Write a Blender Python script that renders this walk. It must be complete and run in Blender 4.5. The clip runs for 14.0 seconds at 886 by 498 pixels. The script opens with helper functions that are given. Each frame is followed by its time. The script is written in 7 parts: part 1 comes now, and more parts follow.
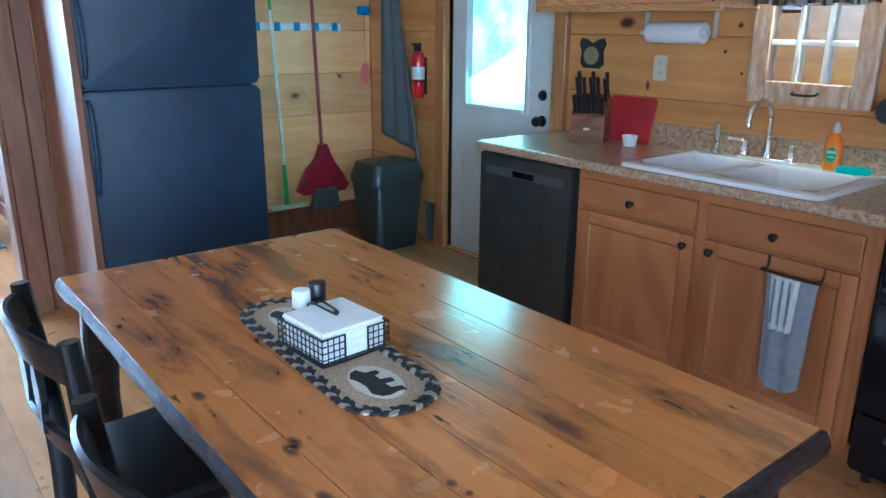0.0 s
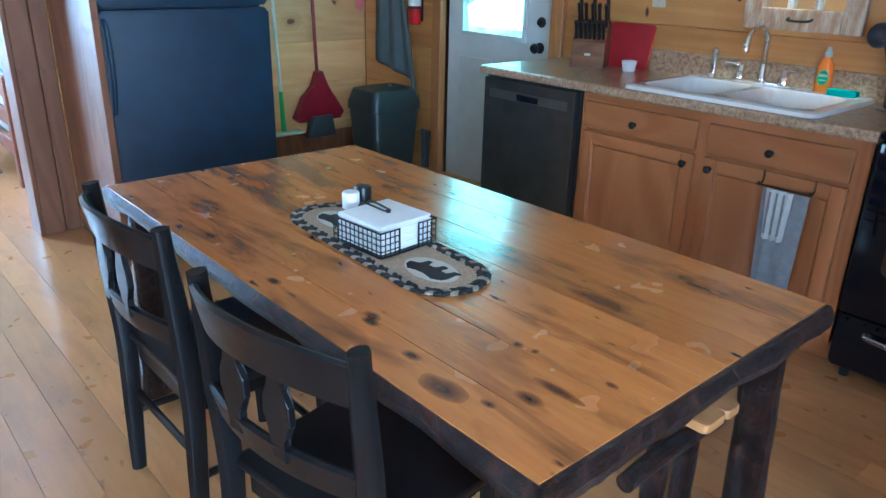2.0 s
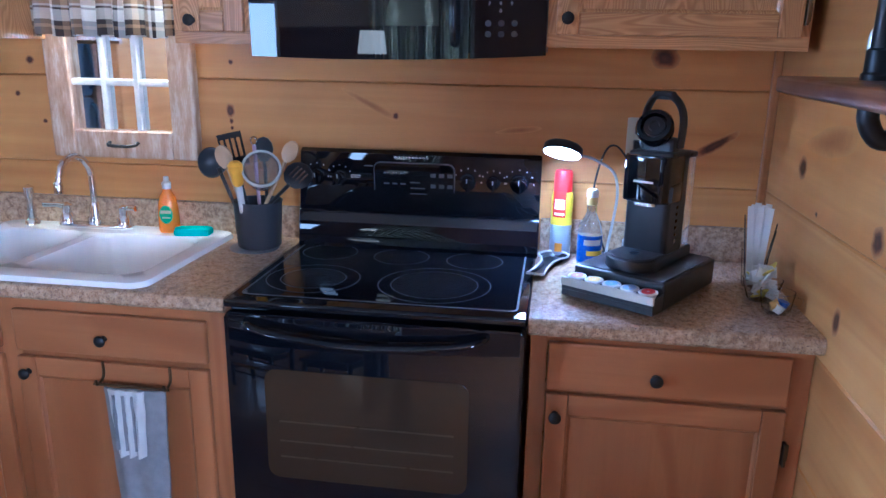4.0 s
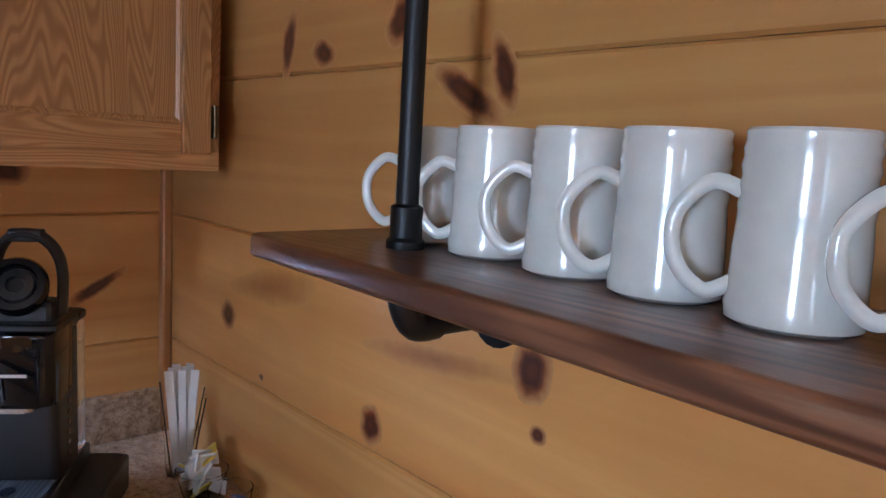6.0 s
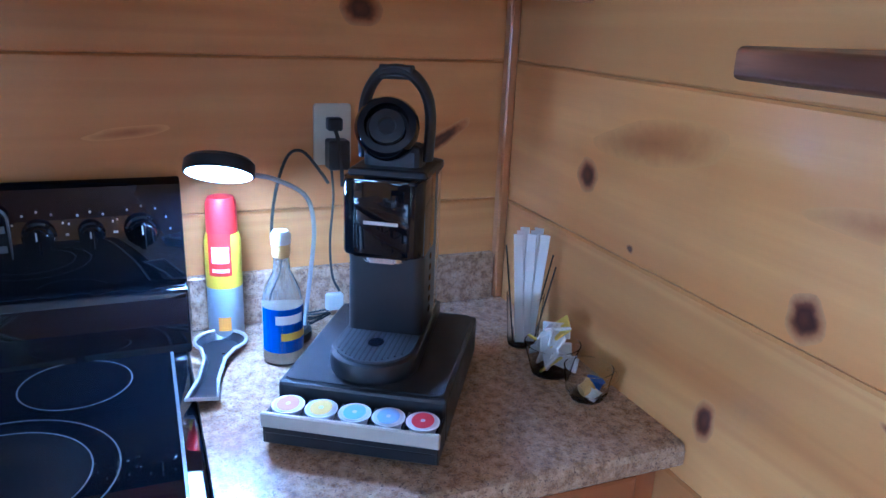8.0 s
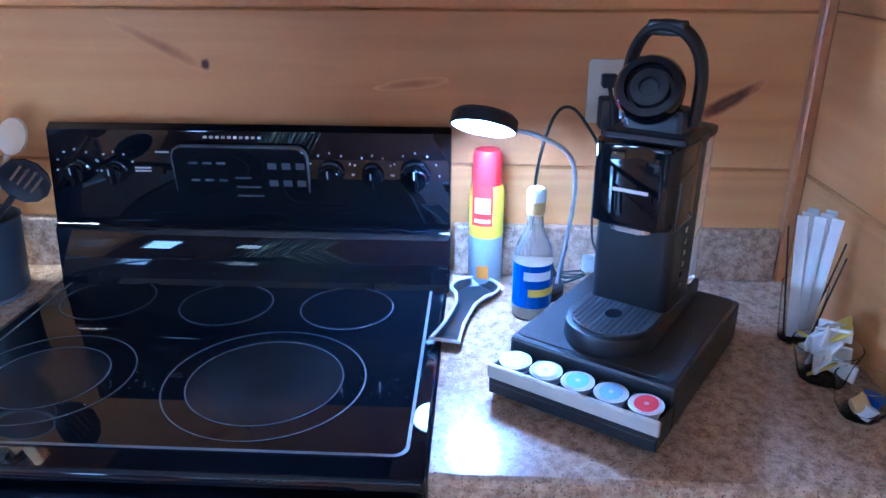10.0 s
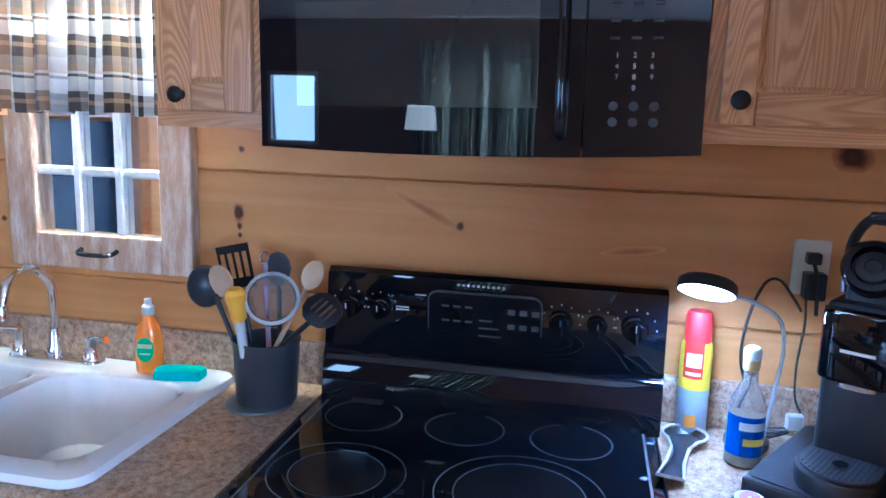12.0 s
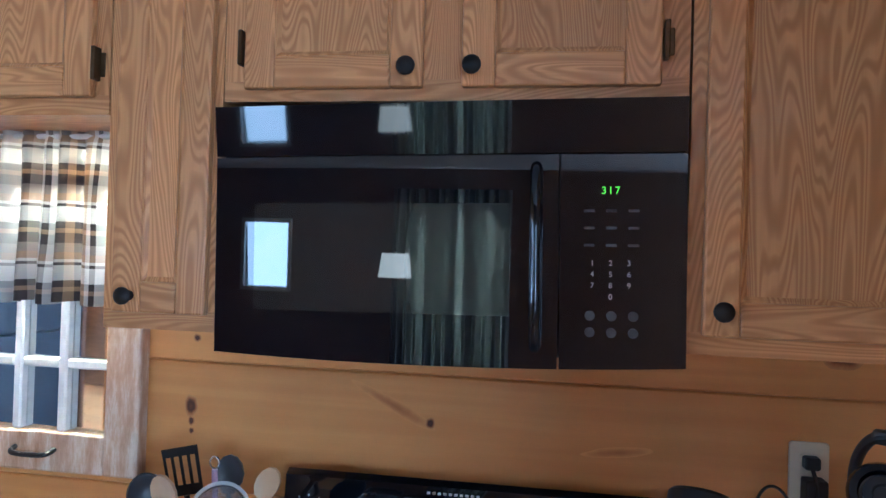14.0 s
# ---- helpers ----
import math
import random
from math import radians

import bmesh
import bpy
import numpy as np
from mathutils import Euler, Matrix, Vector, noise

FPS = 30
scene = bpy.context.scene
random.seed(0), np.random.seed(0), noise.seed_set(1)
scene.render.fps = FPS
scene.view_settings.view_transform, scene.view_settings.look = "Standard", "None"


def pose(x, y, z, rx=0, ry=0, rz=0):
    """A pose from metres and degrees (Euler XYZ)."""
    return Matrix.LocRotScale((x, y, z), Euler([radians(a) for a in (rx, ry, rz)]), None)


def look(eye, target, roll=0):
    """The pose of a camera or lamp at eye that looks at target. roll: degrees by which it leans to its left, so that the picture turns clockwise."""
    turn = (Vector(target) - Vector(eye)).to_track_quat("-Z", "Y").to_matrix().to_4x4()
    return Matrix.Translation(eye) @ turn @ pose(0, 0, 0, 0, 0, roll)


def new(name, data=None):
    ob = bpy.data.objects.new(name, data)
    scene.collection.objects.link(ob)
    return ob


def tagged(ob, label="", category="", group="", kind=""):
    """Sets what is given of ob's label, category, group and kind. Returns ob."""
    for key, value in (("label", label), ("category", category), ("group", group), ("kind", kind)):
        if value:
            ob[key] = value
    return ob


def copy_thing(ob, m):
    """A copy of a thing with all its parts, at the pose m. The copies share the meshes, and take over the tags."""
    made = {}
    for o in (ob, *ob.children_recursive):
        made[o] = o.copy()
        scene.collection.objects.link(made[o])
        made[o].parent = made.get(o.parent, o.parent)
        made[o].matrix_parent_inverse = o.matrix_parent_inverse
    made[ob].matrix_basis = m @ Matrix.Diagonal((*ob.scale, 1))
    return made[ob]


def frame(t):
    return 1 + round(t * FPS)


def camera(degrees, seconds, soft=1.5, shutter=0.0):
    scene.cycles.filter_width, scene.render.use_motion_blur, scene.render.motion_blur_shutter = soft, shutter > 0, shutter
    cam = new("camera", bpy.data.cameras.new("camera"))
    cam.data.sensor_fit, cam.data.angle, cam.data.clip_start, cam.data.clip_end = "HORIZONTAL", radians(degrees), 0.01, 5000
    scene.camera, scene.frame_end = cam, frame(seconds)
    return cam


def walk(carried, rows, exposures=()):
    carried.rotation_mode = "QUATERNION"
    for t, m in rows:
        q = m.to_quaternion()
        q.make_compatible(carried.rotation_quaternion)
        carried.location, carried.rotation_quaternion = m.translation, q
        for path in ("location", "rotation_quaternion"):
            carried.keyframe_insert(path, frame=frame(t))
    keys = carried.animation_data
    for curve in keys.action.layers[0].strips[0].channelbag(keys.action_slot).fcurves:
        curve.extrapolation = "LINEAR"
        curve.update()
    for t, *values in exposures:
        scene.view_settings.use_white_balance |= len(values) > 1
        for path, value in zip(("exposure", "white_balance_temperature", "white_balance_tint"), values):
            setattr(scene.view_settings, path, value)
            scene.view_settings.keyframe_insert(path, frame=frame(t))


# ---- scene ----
cam = camera(62.3, 14.0)
PATH = [
    (0, (-0.091, 0.195, 1.455), (1.108, 1.687, 0.874), 0.5),
    (0.5, (-0.253, 0.173, 1.415), (0.934, 1.638, 0.748), 1.3),
    (1, (-0.373, 0.167, 1.408), (0.81, 1.613, 0.696), 2.1),
    (1.5, (-0.402, 0.175, 1.408), (0.78, 1.613, 0.677), 2.0),
    (2, (-0.352, 0.174, 1.41), (0.881, 1.568, 0.676), 1.4),
    (2.2, (-0.279, 0.178, 1.405), (1.001, 1.535, 0.683), 1.4),
    (2.5, (-0.093, 0.172, 1.419), (1.293, 1.43, 0.714), 1.2),
    (2.9, (0.153, 0.135, 1.467), (1.712, 1.197, 0.802), 1.1),
    (3, (0.202, 0.139, 1.465), (1.814, 1.13, 0.817), 1.2),
    (3.5, (0.447, 0.185, 1.475), (2.251, 0.832, 0.903), 1.2),
    (4, (0.676, 0.228, 1.523), (2.586, 0.509, 1.0), 1.0),
    (4.2, (0.766, 0.198, 1.523), (2.699, 0.342, 1.031), 0.8),
    (6.3, (1.358, 0.259, 1.605), (2.791, -1.113, 1.353), 3.3),
    (6.5, (1.396, 0.276, 1.609), (2.87, -1.047, 1.336), 3.3),
    (7, (1.498, 0.317, 1.577), (3.107, -0.801, 1.174), 3.5),
    (7.5, (1.545, 0.327, 1.52), (3.244, -0.591, 1.002), 3.3),
    (7.7, (1.558, 0.324, 1.502), (3.282, -0.526, 0.949), 3.0),
    (9.8, (1.612, 0.183, 1.508), (3.464, 0.216, 0.756), -0.0),
    (10, (1.581, 0.209, 1.516), (3.433, 0.298, 0.767), 0.2),
    (10.5, (1.482, 0.3, 1.516), (3.334, 0.545, 0.801), 0.4),
    (11, (1.395, 0.377, 1.523), (3.254, 0.705, 0.862), 1.1),
    (11.5, (1.352, 0.425, 1.518), (3.237, 0.814, 0.975), 1.4),
    (12, (1.323, 0.429, 1.555), (3.255, 0.819, 1.214), 1.9),
    (12.5, (1.335, 0.408, 1.627), (3.29, 0.797, 1.466), 2.0),
    (13, (1.341, 0.43, 1.673), (3.301, 0.829, 1.64), 1.8),
    (13.5, (1.37, 0.445, 1.681), (3.33, 0.841, 1.711), 1.8),
    (14, (1.428, 0.435, 1.675), (3.398, 0.783, 1.696), 1.8),
]
walk(cam, [(t, look(eye, target, roll)) for t, eye, target, roll in PATH],
     [(0, 0.16, 4250, 0), (1.2, 0.18, 4050, -5), (2, 0.2, 4200, -2), (2.5, 0.2, 4550, 3), (3.5, 0.4, 4150, 13), (4, 0.52, 4100, 15), (6.5, 0.1, 5200, 14), (7.5, 0.46, 3950, 10), (10, 0.9, 3650, 12), (11, 0.82, 3700, 12), (12, 0.56, 3950, 10), (13, 0.40, 4250, 7), (14, 0.40, 4250, 7)])
# ---- light ----
world = bpy.data.worlds.new("world")
scene.world = world
world.use_nodes = True
wn = world.node_tree.nodes
sky = wn.new("ShaderNodeTexSky")
sky.sky_type = "NISHITA"
sky.sun_disc = False
sky.sun_elevation, sky.sun_rotation = radians(48), radians(250)
world.node_tree.links.new(sky.outputs[0], wn["Background"].inputs[0])
wn["Background"].inputs[1].default_value = 0.12
sun = new("sun", bpy.data.lights.new("sun", "SUN"))
sun.data.energy, sun.data.angle, sun.data.color = 1.5, radians(12), (1.0, 0.95, 0.88)
sun.matrix_world = look((-6, -2, 8), (0, 0, 0))


def area(name, eye, target, sx, sy, power, color):
    """Light of the sky in a window's opening, or of a lamp."""
    ob = new(name, bpy.data.lights.new(name, "AREA"))
    ob.data.shape, ob.data.size, ob.data.size_y = "RECTANGLE", sx, sy
    ob.data.energy, ob.data.color = power, color
    ob.matrix_world = look(eye, target)
    return ob


DAY = (0.90, 0.97, 1.0)
area("door_daylight", (2.97, 3.55, 1.45), (0, 3.2, 0.7), 0.50, 0.90, 6.5, (0.50, 1.0, 0.74))
area("bedroom_daylight", (-1.2, 7.35, 1.5), (0.1, 4.6, 0.3), 1.3, 1.2, 300, (0.80, 0.92, 1.0))
area("window_daylight", (-3.16, 3.65, 1.64), (0, 2.9, 0.9), 0.58, 0.66, 12, DAY)
area("curtain_daylight", (-3.10, 1.52, 1.25), (0, 1.5, 1.1), 1.1, 1.6, 240, (0.95, 1.0, 0.92))
area("porch_daylight", (-1.2, -2.55, 1.5), (-0.3, 2.0, 0.2), 1.8, 1.6, 180, (0.95, 0.98, 1.0))
# Added fill for the kitchen, through an invented window out of view.
area("west_daylight", (-3.05, -2.0, 1.45), (2.5, 0.9, 0.9), 0.95, 1.2, 110, DAY)
area("sink_light", (2.905, 1.60, 1.88), (2.88, 1.60, 1.0), 0.46, 0.05, 26.0, (1.0, 0.80, 0.44))


# ---- materials ----
class Nodes:
    """A small wrapper to write node trees in few lines."""

    def __init__(self, name):
        self.mat = bpy.data.materials.new(name)
        self.mat.use_nodes = True
        self.t = self.mat.node_tree
        self.b = self.t.nodes["Principled BSDF"]

    def node(self, kind, **values):
        n = self.t.nodes.new(kind)
        for key, v in values.items():
            n.inputs[key].default_value = v
        return n

    def link(self, a, b):
        self.t.links.new(a, b)

    def coords(self, scale=(1, 1, 1), shift=True):
        tc = self.node("ShaderNodeTexCoord")
        m = self.node("ShaderNodeMapping", Scale=scale)
        self.link(tc.outputs["Object"], m.inputs["Vector"])
        if shift:
            info = self.node("ShaderNodeObjectInfo")
            v = self.math("MULTIPLY", info.outputs["Random"], 37.0)
            c = self.node("ShaderNodeCombineXYZ")
            for k in "XYZ":
                self.link(v, c.inputs[k])
            self.link(c.outputs[0], m.inputs["Location"])
        return m.outputs[0]

    def noise(self, vec, scale, detail=3.0, rough=0.55, distort=0.0):
        n = self.node("ShaderNodeTexNoise", Scale=scale, Detail=detail, Roughness=rough, Distortion=distort)
        self.link(vec, n.inputs["Vector"])
        return n.outputs["Fac"]

    def math(self, op, a, b=0.0, c=0.0):
        n = self.t.nodes.new("ShaderNodeMath")
        n.operation = op
        for k, v in enumerate((a, b, c)):
            if isinstance(v, (int, float)):
                n.inputs[k].default_value = v
            else:
                self.link(v, n.inputs[k])
        return n.outputs[0]

    def ramp(self, fac, *stops):
        n = self.t.nodes.new("ShaderNodeValToRGB")
        e = n.color_ramp.elements
        while len(e) < len(stops):
            e.new(0.5)
        for el, (p, c) in zip(e, stops):
            el.position = p
            el.color = (*c, 1) if len(c) == 3 else c
        self.link(fac, n.inputs["Fac"])
        return n.outputs["Color"]

    def mix(self, fac, a, b, blend="MIX"):
        n = self.t.nodes.new("ShaderNodeMix")
        n.data_type, n.blend_type = "RGBA", blend
        for k, v in ((0, fac), (6, a), (7, b)):
            if isinstance(v, (int, float)):
                n.inputs[k].default_value = v
            elif isinstance(v, tuple):
                n.inputs[k].default_value = (*v, 1)
            else:
                self.link(v, n.inputs[k])
        return n.outputs[2]

    def bump(self, height, strength, distance=0.01):
        n = self.node("ShaderNodeBump", Strength=strength, Distance=distance)
        self.link(height, n.inputs["Height"])
        self.link(n.outputs[0], self.b.inputs["Normal"])

    def set(self, **values):
        for key, v in values.items():
            key = key.replace("_", " ")
            if isinstance(v, (int, float)):
                self.b.inputs[key].default_value = v
            elif isinstance(v, tuple):
                self.b.inputs[key].default_value = (*v, 1) if len(v) == 3 else v
            else:
                self.link(v, self.b.inputs[key])
        return self


def plain(name, color, rough=0.5, metal=0.0, coat=0.0, vary=0.12, scale=9.0, bump=0.0, grain=60.0, **more):
    """A paint, plastic or metal with slight smudges and fine relief."""
    n = Nodes(name)
    v = n.coords()
    f = n.noise(v, scale, 4.0)
    c = n.ramp(f, (0.3, tuple(k * (1 - vary) for k in color)), (0.7, tuple(min(1, k * (1 + vary)) for k in color)))
    r = n.math("ADD", n.math("MULTIPLY", n.noise(v, scale * 3, 3.0), 0.16), max(0.0, rough - 0.08))
    n.set(Base_Color=c, Roughness=r, Metallic=metal, Coat_Weight=coat, **more)
    if bump:
        n.bump(n.noise(v, grain, 3.0), bump, 0.004)
    return n.mat


def wood(name, light, mid, dark, along="x", ring=9.0, width=3.0, length=0.45, rough=0.42, coat=0.15, knots=0.0, knot=(0.12, 0.035, 0.012),
         knot_scale=3.2, flat=None, relief=0.12, pores=0.35, patch=0.25, knot_size=0.13, rings=1.0, bands=0.0):
    """Sawn wood: contour lines of a stretched noise are its rings; knots push them aside."""
    n = Nodes(name)
    ax = "xyz".index(along)
    v0 = n.coords()
    stretch = [width] * 3
    stretch[ax] = length
    m = n.node("ShaderNodeMapping", Scale=tuple(stretch))
    n.link(v0, m.inputs["Vector"])
    field = n.noise(m.outputs[0], 1.0, 2.5, 0.5, 0.25)
    kmask = None
    if knots:
        ks = [knot_scale] * 3
        ks[ax] = knot_scale * 0.62
        km = n.node("ShaderNodeMapping", Scale=tuple(ks))
        n.link(v0, km.inputs["Vector"])
        flatter = n.node("ShaderNodeSeparateXYZ")
        n.link(km.outputs[0], flatter.inputs[0])
        km = n.node("ShaderNodeCombineXYZ")
        for k, s in enumerate([c for c in "xyz" if c != (flat or "x")]):
            n.link(flatter.outputs[s.upper()], km.inputs[k])
        wob = n.node("ShaderNodeTexNoise", Scale=5.0, Detail=2.0)
        n.link(km.outputs[0], wob.inputs["Vector"])
        add = n.t.nodes.new("ShaderNodeVectorMath")
        add.operation = "MULTIPLY_ADD"
        n.link(wob.outputs["Color"], add.inputs[0])
        add.inputs[1].default_value = (0.12, 0.12, 0.12)
        n.link(km.outputs[0], add.inputs[2])
        vo = n.node("ShaderNodeTexVoronoi", Scale=1.0, Randomness=1.0)
        vo.voronoi_dimensions = "2D"
        n.link(add.outputs[0], vo.inputs["Vector"])
        sep = n.node("ShaderNodeSeparateColor")
        n.link(vo.outputs["Color"], sep.inputs[0])
        live = n.math("LESS_THAN", sep.outputs[0], knots)
        size = n.math("MULTIPLY_ADD", sep.outputs[1], knot_size, knot_size * 0.55)
        rel = n.math("DIVIDE", vo.outputs["Distance"], size)
        kmask = n.math("MULTIPLY", live, n.ramp(rel, (0.55, (1, 1, 1)), (1.0, (0, 0, 0))))
        halo = n.math("MULTIPLY", live, n.ramp(n.math("MULTIPLY", rel, 0.3), (0.15, (1, 1, 1)), (0.95, (0, 0, 0))))
        field = n.math("ADD", field, n.math("MULTIPLY", halo, 0.22))
    wave = n.math("SINE", n.math("MULTIPLY", field, ring * 6.283))
    wave = n.math("MULTIPLY_ADD", wave, 0.5, 0.5)
    col = n.ramp(wave, (0.0, mid), (0.45, light), (0.85, light), (1.0, mid))
    if rings < 1.0:
        col = n.mix(rings, light, col)
    if bands:
        wide = [7.0] * 3
        wide[ax] = 0.5
        wm = n.node("ShaderNodeMapping", Scale=tuple(wide))
        n.link(v0, wm.inputs["Vector"])
        band = n.noise(wm.outputs[0], 1.0, 3.5, 0.55, 0.3)
        col = n.mix(n.math("MULTIPLY", n.ramp(band, (0.46, (0, 0, 0)), (0.66, (1, 1, 1))), bands), col, mid)
        col = n.mix(n.math("MULTIPLY", n.ramp(band, (0.60, (0, 0, 0)), (0.74, (1, 1, 1))), bands * 0.7), col, dark)
    fine = [90.0] * 3
    fine[ax] = 3.0
    fm = n.node("ShaderNodeMapping", Scale=tuple(fine))
    n.link(v0, fm.inputs["Vector"])
    pore = n.noise(fm.outputs[0], 1.0, 3.0, 0.6)
    pm = n.ramp(pore, (0.35, (1, 1, 1)), (0.62, (0, 0, 0)))
    col = n.mix(n.math("MULTIPLY", pm, pores), col, mid)
    big = n.noise(v0, 2.3, 3.0)
    col = n.mix(n.math("MULTIPLY", n.ramp(big, (0.45, (0, 0, 0)), (0.72, (1, 1, 1))), patch), col, dark)
    if kmask is not None:
        col = n.mix(n.math("MULTIPLY", halo, 0.55), col, dark)
        col = n.mix(n.math("MULTIPLY", kmask, 0.92), col, knot)
    info = n.node("ShaderNodeObjectInfo")
    tone = n.math("MULTIPLY_ADD", info.outputs["Random"], 0.30, 0.85)
    hsv = n.node("ShaderNodeHueSaturation")
    n.link(col, hsv.inputs["Color"])
    n.link(tone, hsv.inputs["Value"])
    rr = n.math("MULTIPLY_ADD", n.noise(v0, 14.0, 3.0), 0.22, rough - 0.11)
    n.set(Base_Color=hsv.outputs[0], Roughness=rr, Coat_Weight=coat, Coat_Roughness=0.18)
    n.bump(pore, relief, 0.002)
    return n.mat


PINE = ((0.66, 0.335, 0.092), (0.53, 0.228, 0.052), (0.33, 0.115, 0.026))
pine_y = wood("pine_planks_along_y", *PINE, along="y", ring=7, width=3.4, length=0.22, knots=0.02, knot_scale=4.0, flat="x", knot_size=0.06, rough=0.44, coat=0.10, patch=0.3, pores=0.2, relief=0.05, rings=0.42, bands=0.8)
pine_x = wood("pine_planks_along_x", *PINE, along="x", ring=7, width=3.4, length=0.22, knots=0.02, knot_scale=4.0, flat="y", knot_size=0.06, rough=0.44, coat=0.10, patch=0.3, pores=0.2, relief=0.05, rings=0.42, bands=0.8)
# Post pine is darkened: the shade on their near side is in the colour.
pine_z = wood("shaded_pine_posts", (0.22, 0.094, 0.040), (0.165, 0.066, 0.027), (0.11, 0.042, 0.018), along="z", ring=6, knots=0.2, flat="x", rough=0.55, coat=0.0)
casing_pine = wood("pine_casing", (0.50, 0.235, 0.075), (0.40, 0.165, 0.045), (0.28, 0.10, 0.026), along="z", ring=6, knots=0.1, flat="x", rings=0.6, bands=0.4)
pale_pine = wood("pale_pine_planks", (0.76, 0.46, 0.19), (0.64, 0.34, 0.11), (0.42, 0.18, 0.05), along="x", ring=6, knots=0.07, knot_scale=4.5, flat="y", knot_size=0.08, rings=0.5, bands=0.35)


def aged(name, light, mid, cloud, pit, along_scale=(6.0, 0.55, 6.0), ring=7.0, rough=0.26, coat=0.5, clouds=0.7, pits=0.16, relief=0.25):
    """Old varnished planks along y: soft rings, smoky clouds along the grain, small dark pits."""
    n = Nodes(name)
    v = n.coords()
    m = n.node("ShaderNodeMapping", Scale=along_scale)
    n.link(v, m.inputs["Vector"])
    field = n.noise(m.outputs[0], 1.0, 2.0, 0.5, 0.35)
    wave = n.math("MULTIPLY_ADD", n.math("SINE", n.math("MULTIPLY", field, ring * 6.283)), 0.5, 0.5)
    col = n.mix(n.math("MULTIPLY_ADD", wave, 0.3, 0.2), light, mid)
    f = n.node("ShaderNodeMapping", Scale=(85.0, 3.5, 85.0))
    n.link(v, f.inputs["Vector"])
    fibre = n.noise(f.outputs[0], 1.0, 3.0, 0.6)
    col = n.mix(n.math("MULTIPLY", n.ramp(fibre, (0.36, (1, 1, 1)), (0.62, (0, 0, 0))), 0.35), col, mid)
    c = n.node("ShaderNodeMapping", Scale=(9.0, 2.6, 9.0))
    n.link(v, c.inputs["Vector"])
    smoke = n.noise(c.outputs[0], 1.0, 4.0, 0.62, 0.4)
    col = n.mix(n.math("MULTIPLY", n.ramp(smoke, (0.48, (0, 0, 0)), (0.68, (1, 1, 1))), clouds), col, cloud)
    p = n.node("ShaderNodeMapping", Scale=(30.0, 11.0, 30.0))
    n.link(v, p.inputs["Vector"])
    speck = n.noise(p.outputs[0], 1.0, 2.0, 0.5)
    hole = n.math("MULTIPLY", n.ramp(speck, (0.69, (0, 0, 0)), (0.75, (1, 1, 1))), pits)
    col = n.mix(n.math("MULTIPLY", hole, 0.9), col, pit)
    info = n.node("ShaderNodeObjectInfo")
    hsv = n.node("ShaderNodeHueSaturation")
    n.link(col, hsv.inputs["Color"])
    n.link(n.math("MULTIPLY_ADD", info.outputs["Random"], 0.32, 0.84), hsv.inputs["Value"])
    rr = n.math("MULTIPLY_ADD", n.noise(v, 9.0, 2.0), 0.14, rough - 0.07)
    n.set(Base_Color=hsv.outputs[0], Roughness=rr, Coat_Weight=coat, Coat_Roughness=0.14)
    n.bump(fibre, relief, 0.002)
    return n.mat


floor_wood = aged("floor_pine", (0.50, 0.250, 0.088), (0.40, 0.185, 0.060), (0.26, 0.115, 0.042), (0.12, 0.05, 0.02), ring=5.0, rough=0.30, coat=0.5, clouds=0.5, pits=0.6, relief=0.05)
table_wood = aged("table_pine", (0.54, 0.215, 0.045), (0.38, 0.130, 0.026), (0.075, 0.026, 0.012), (0.012, 0.006, 0.005), rough=0.25, coat=0.6, clouds=0.8, pits=1.0, relief=0.7)
OAK = ((0.60, 0.325, 0.120), (0.40, 0.190, 0.060), (0.36, 0.156, 0.048))
oak_z = wood("oak_upright", *OAK, along="z", ring=44, width=5.0, length=0.75, rough=0.38, coat=0.2, pores=0.45, patch=0.12)
oak_y = wood("oak_level", *OAK, along="y", ring=20, width=8, length=0.8, rough=0.38, coat=0.2, pores=0.55, patch=0.2)
maple_z = wood("base_cabinet_wood", (0.37, 0.142, 0.044), (0.30, 0.106, 0.029), (0.22, 0.072, 0.019), along="z", ring=5, width=2.2, length=0.4, rough=0.40, pores=0.3, patch=0.3)
maple_y = wood("base_cabinet_rail_wood", (0.37, 0.142, 0.044), (0.30, 0.106, 0.029), (0.22, 0.072, 0.019), along="y", ring=5, width=2.2, length=0.4, rough=0.40, pores=0.3, patch=0.3)
walnut_x = wood("dark_stained_shelf", (0.25, 0.108, 0.052), (0.085, 0.032, 0.016), (0.10, 0.04, 0.020), along="x", ring=16, width=5, length=0.35, rough=0.34, coat=0.25, pores=0.7, relief=0.4)
# Pine with the backlit wall's shade put into its colour.
shade_pine = wood("pine_darkened_for_shade", (0.20, 0.10, 0.045), (0.14, 0.065, 0.028), (0.09, 0.04, 0.018), along="y", ring=8, width=4)
bed_wood = wood("bed_wood", (0.20, 0.055, 0.020), (0.13, 0.032, 0.012), (0.08, 0.02, 0.008), along="x", ring=5)
white_paint = plain("white_door_paint", (0.62, 0.63, 0.60), 0.45, vary=0.05)


def gloss(name, color, rough, spec=0.22):
    """A hard shiny surface with faint smears."""
    n = Nodes(name)
    r = n.math("MULTIPLY_ADD", n.noise(n.coords(), 7.0, 4.0), 0.03, max(0.0, rough - 0.015))
    n.set(Base_Color=color, Roughness=r, Specular_IOR_Level=spec)
    return n.mat


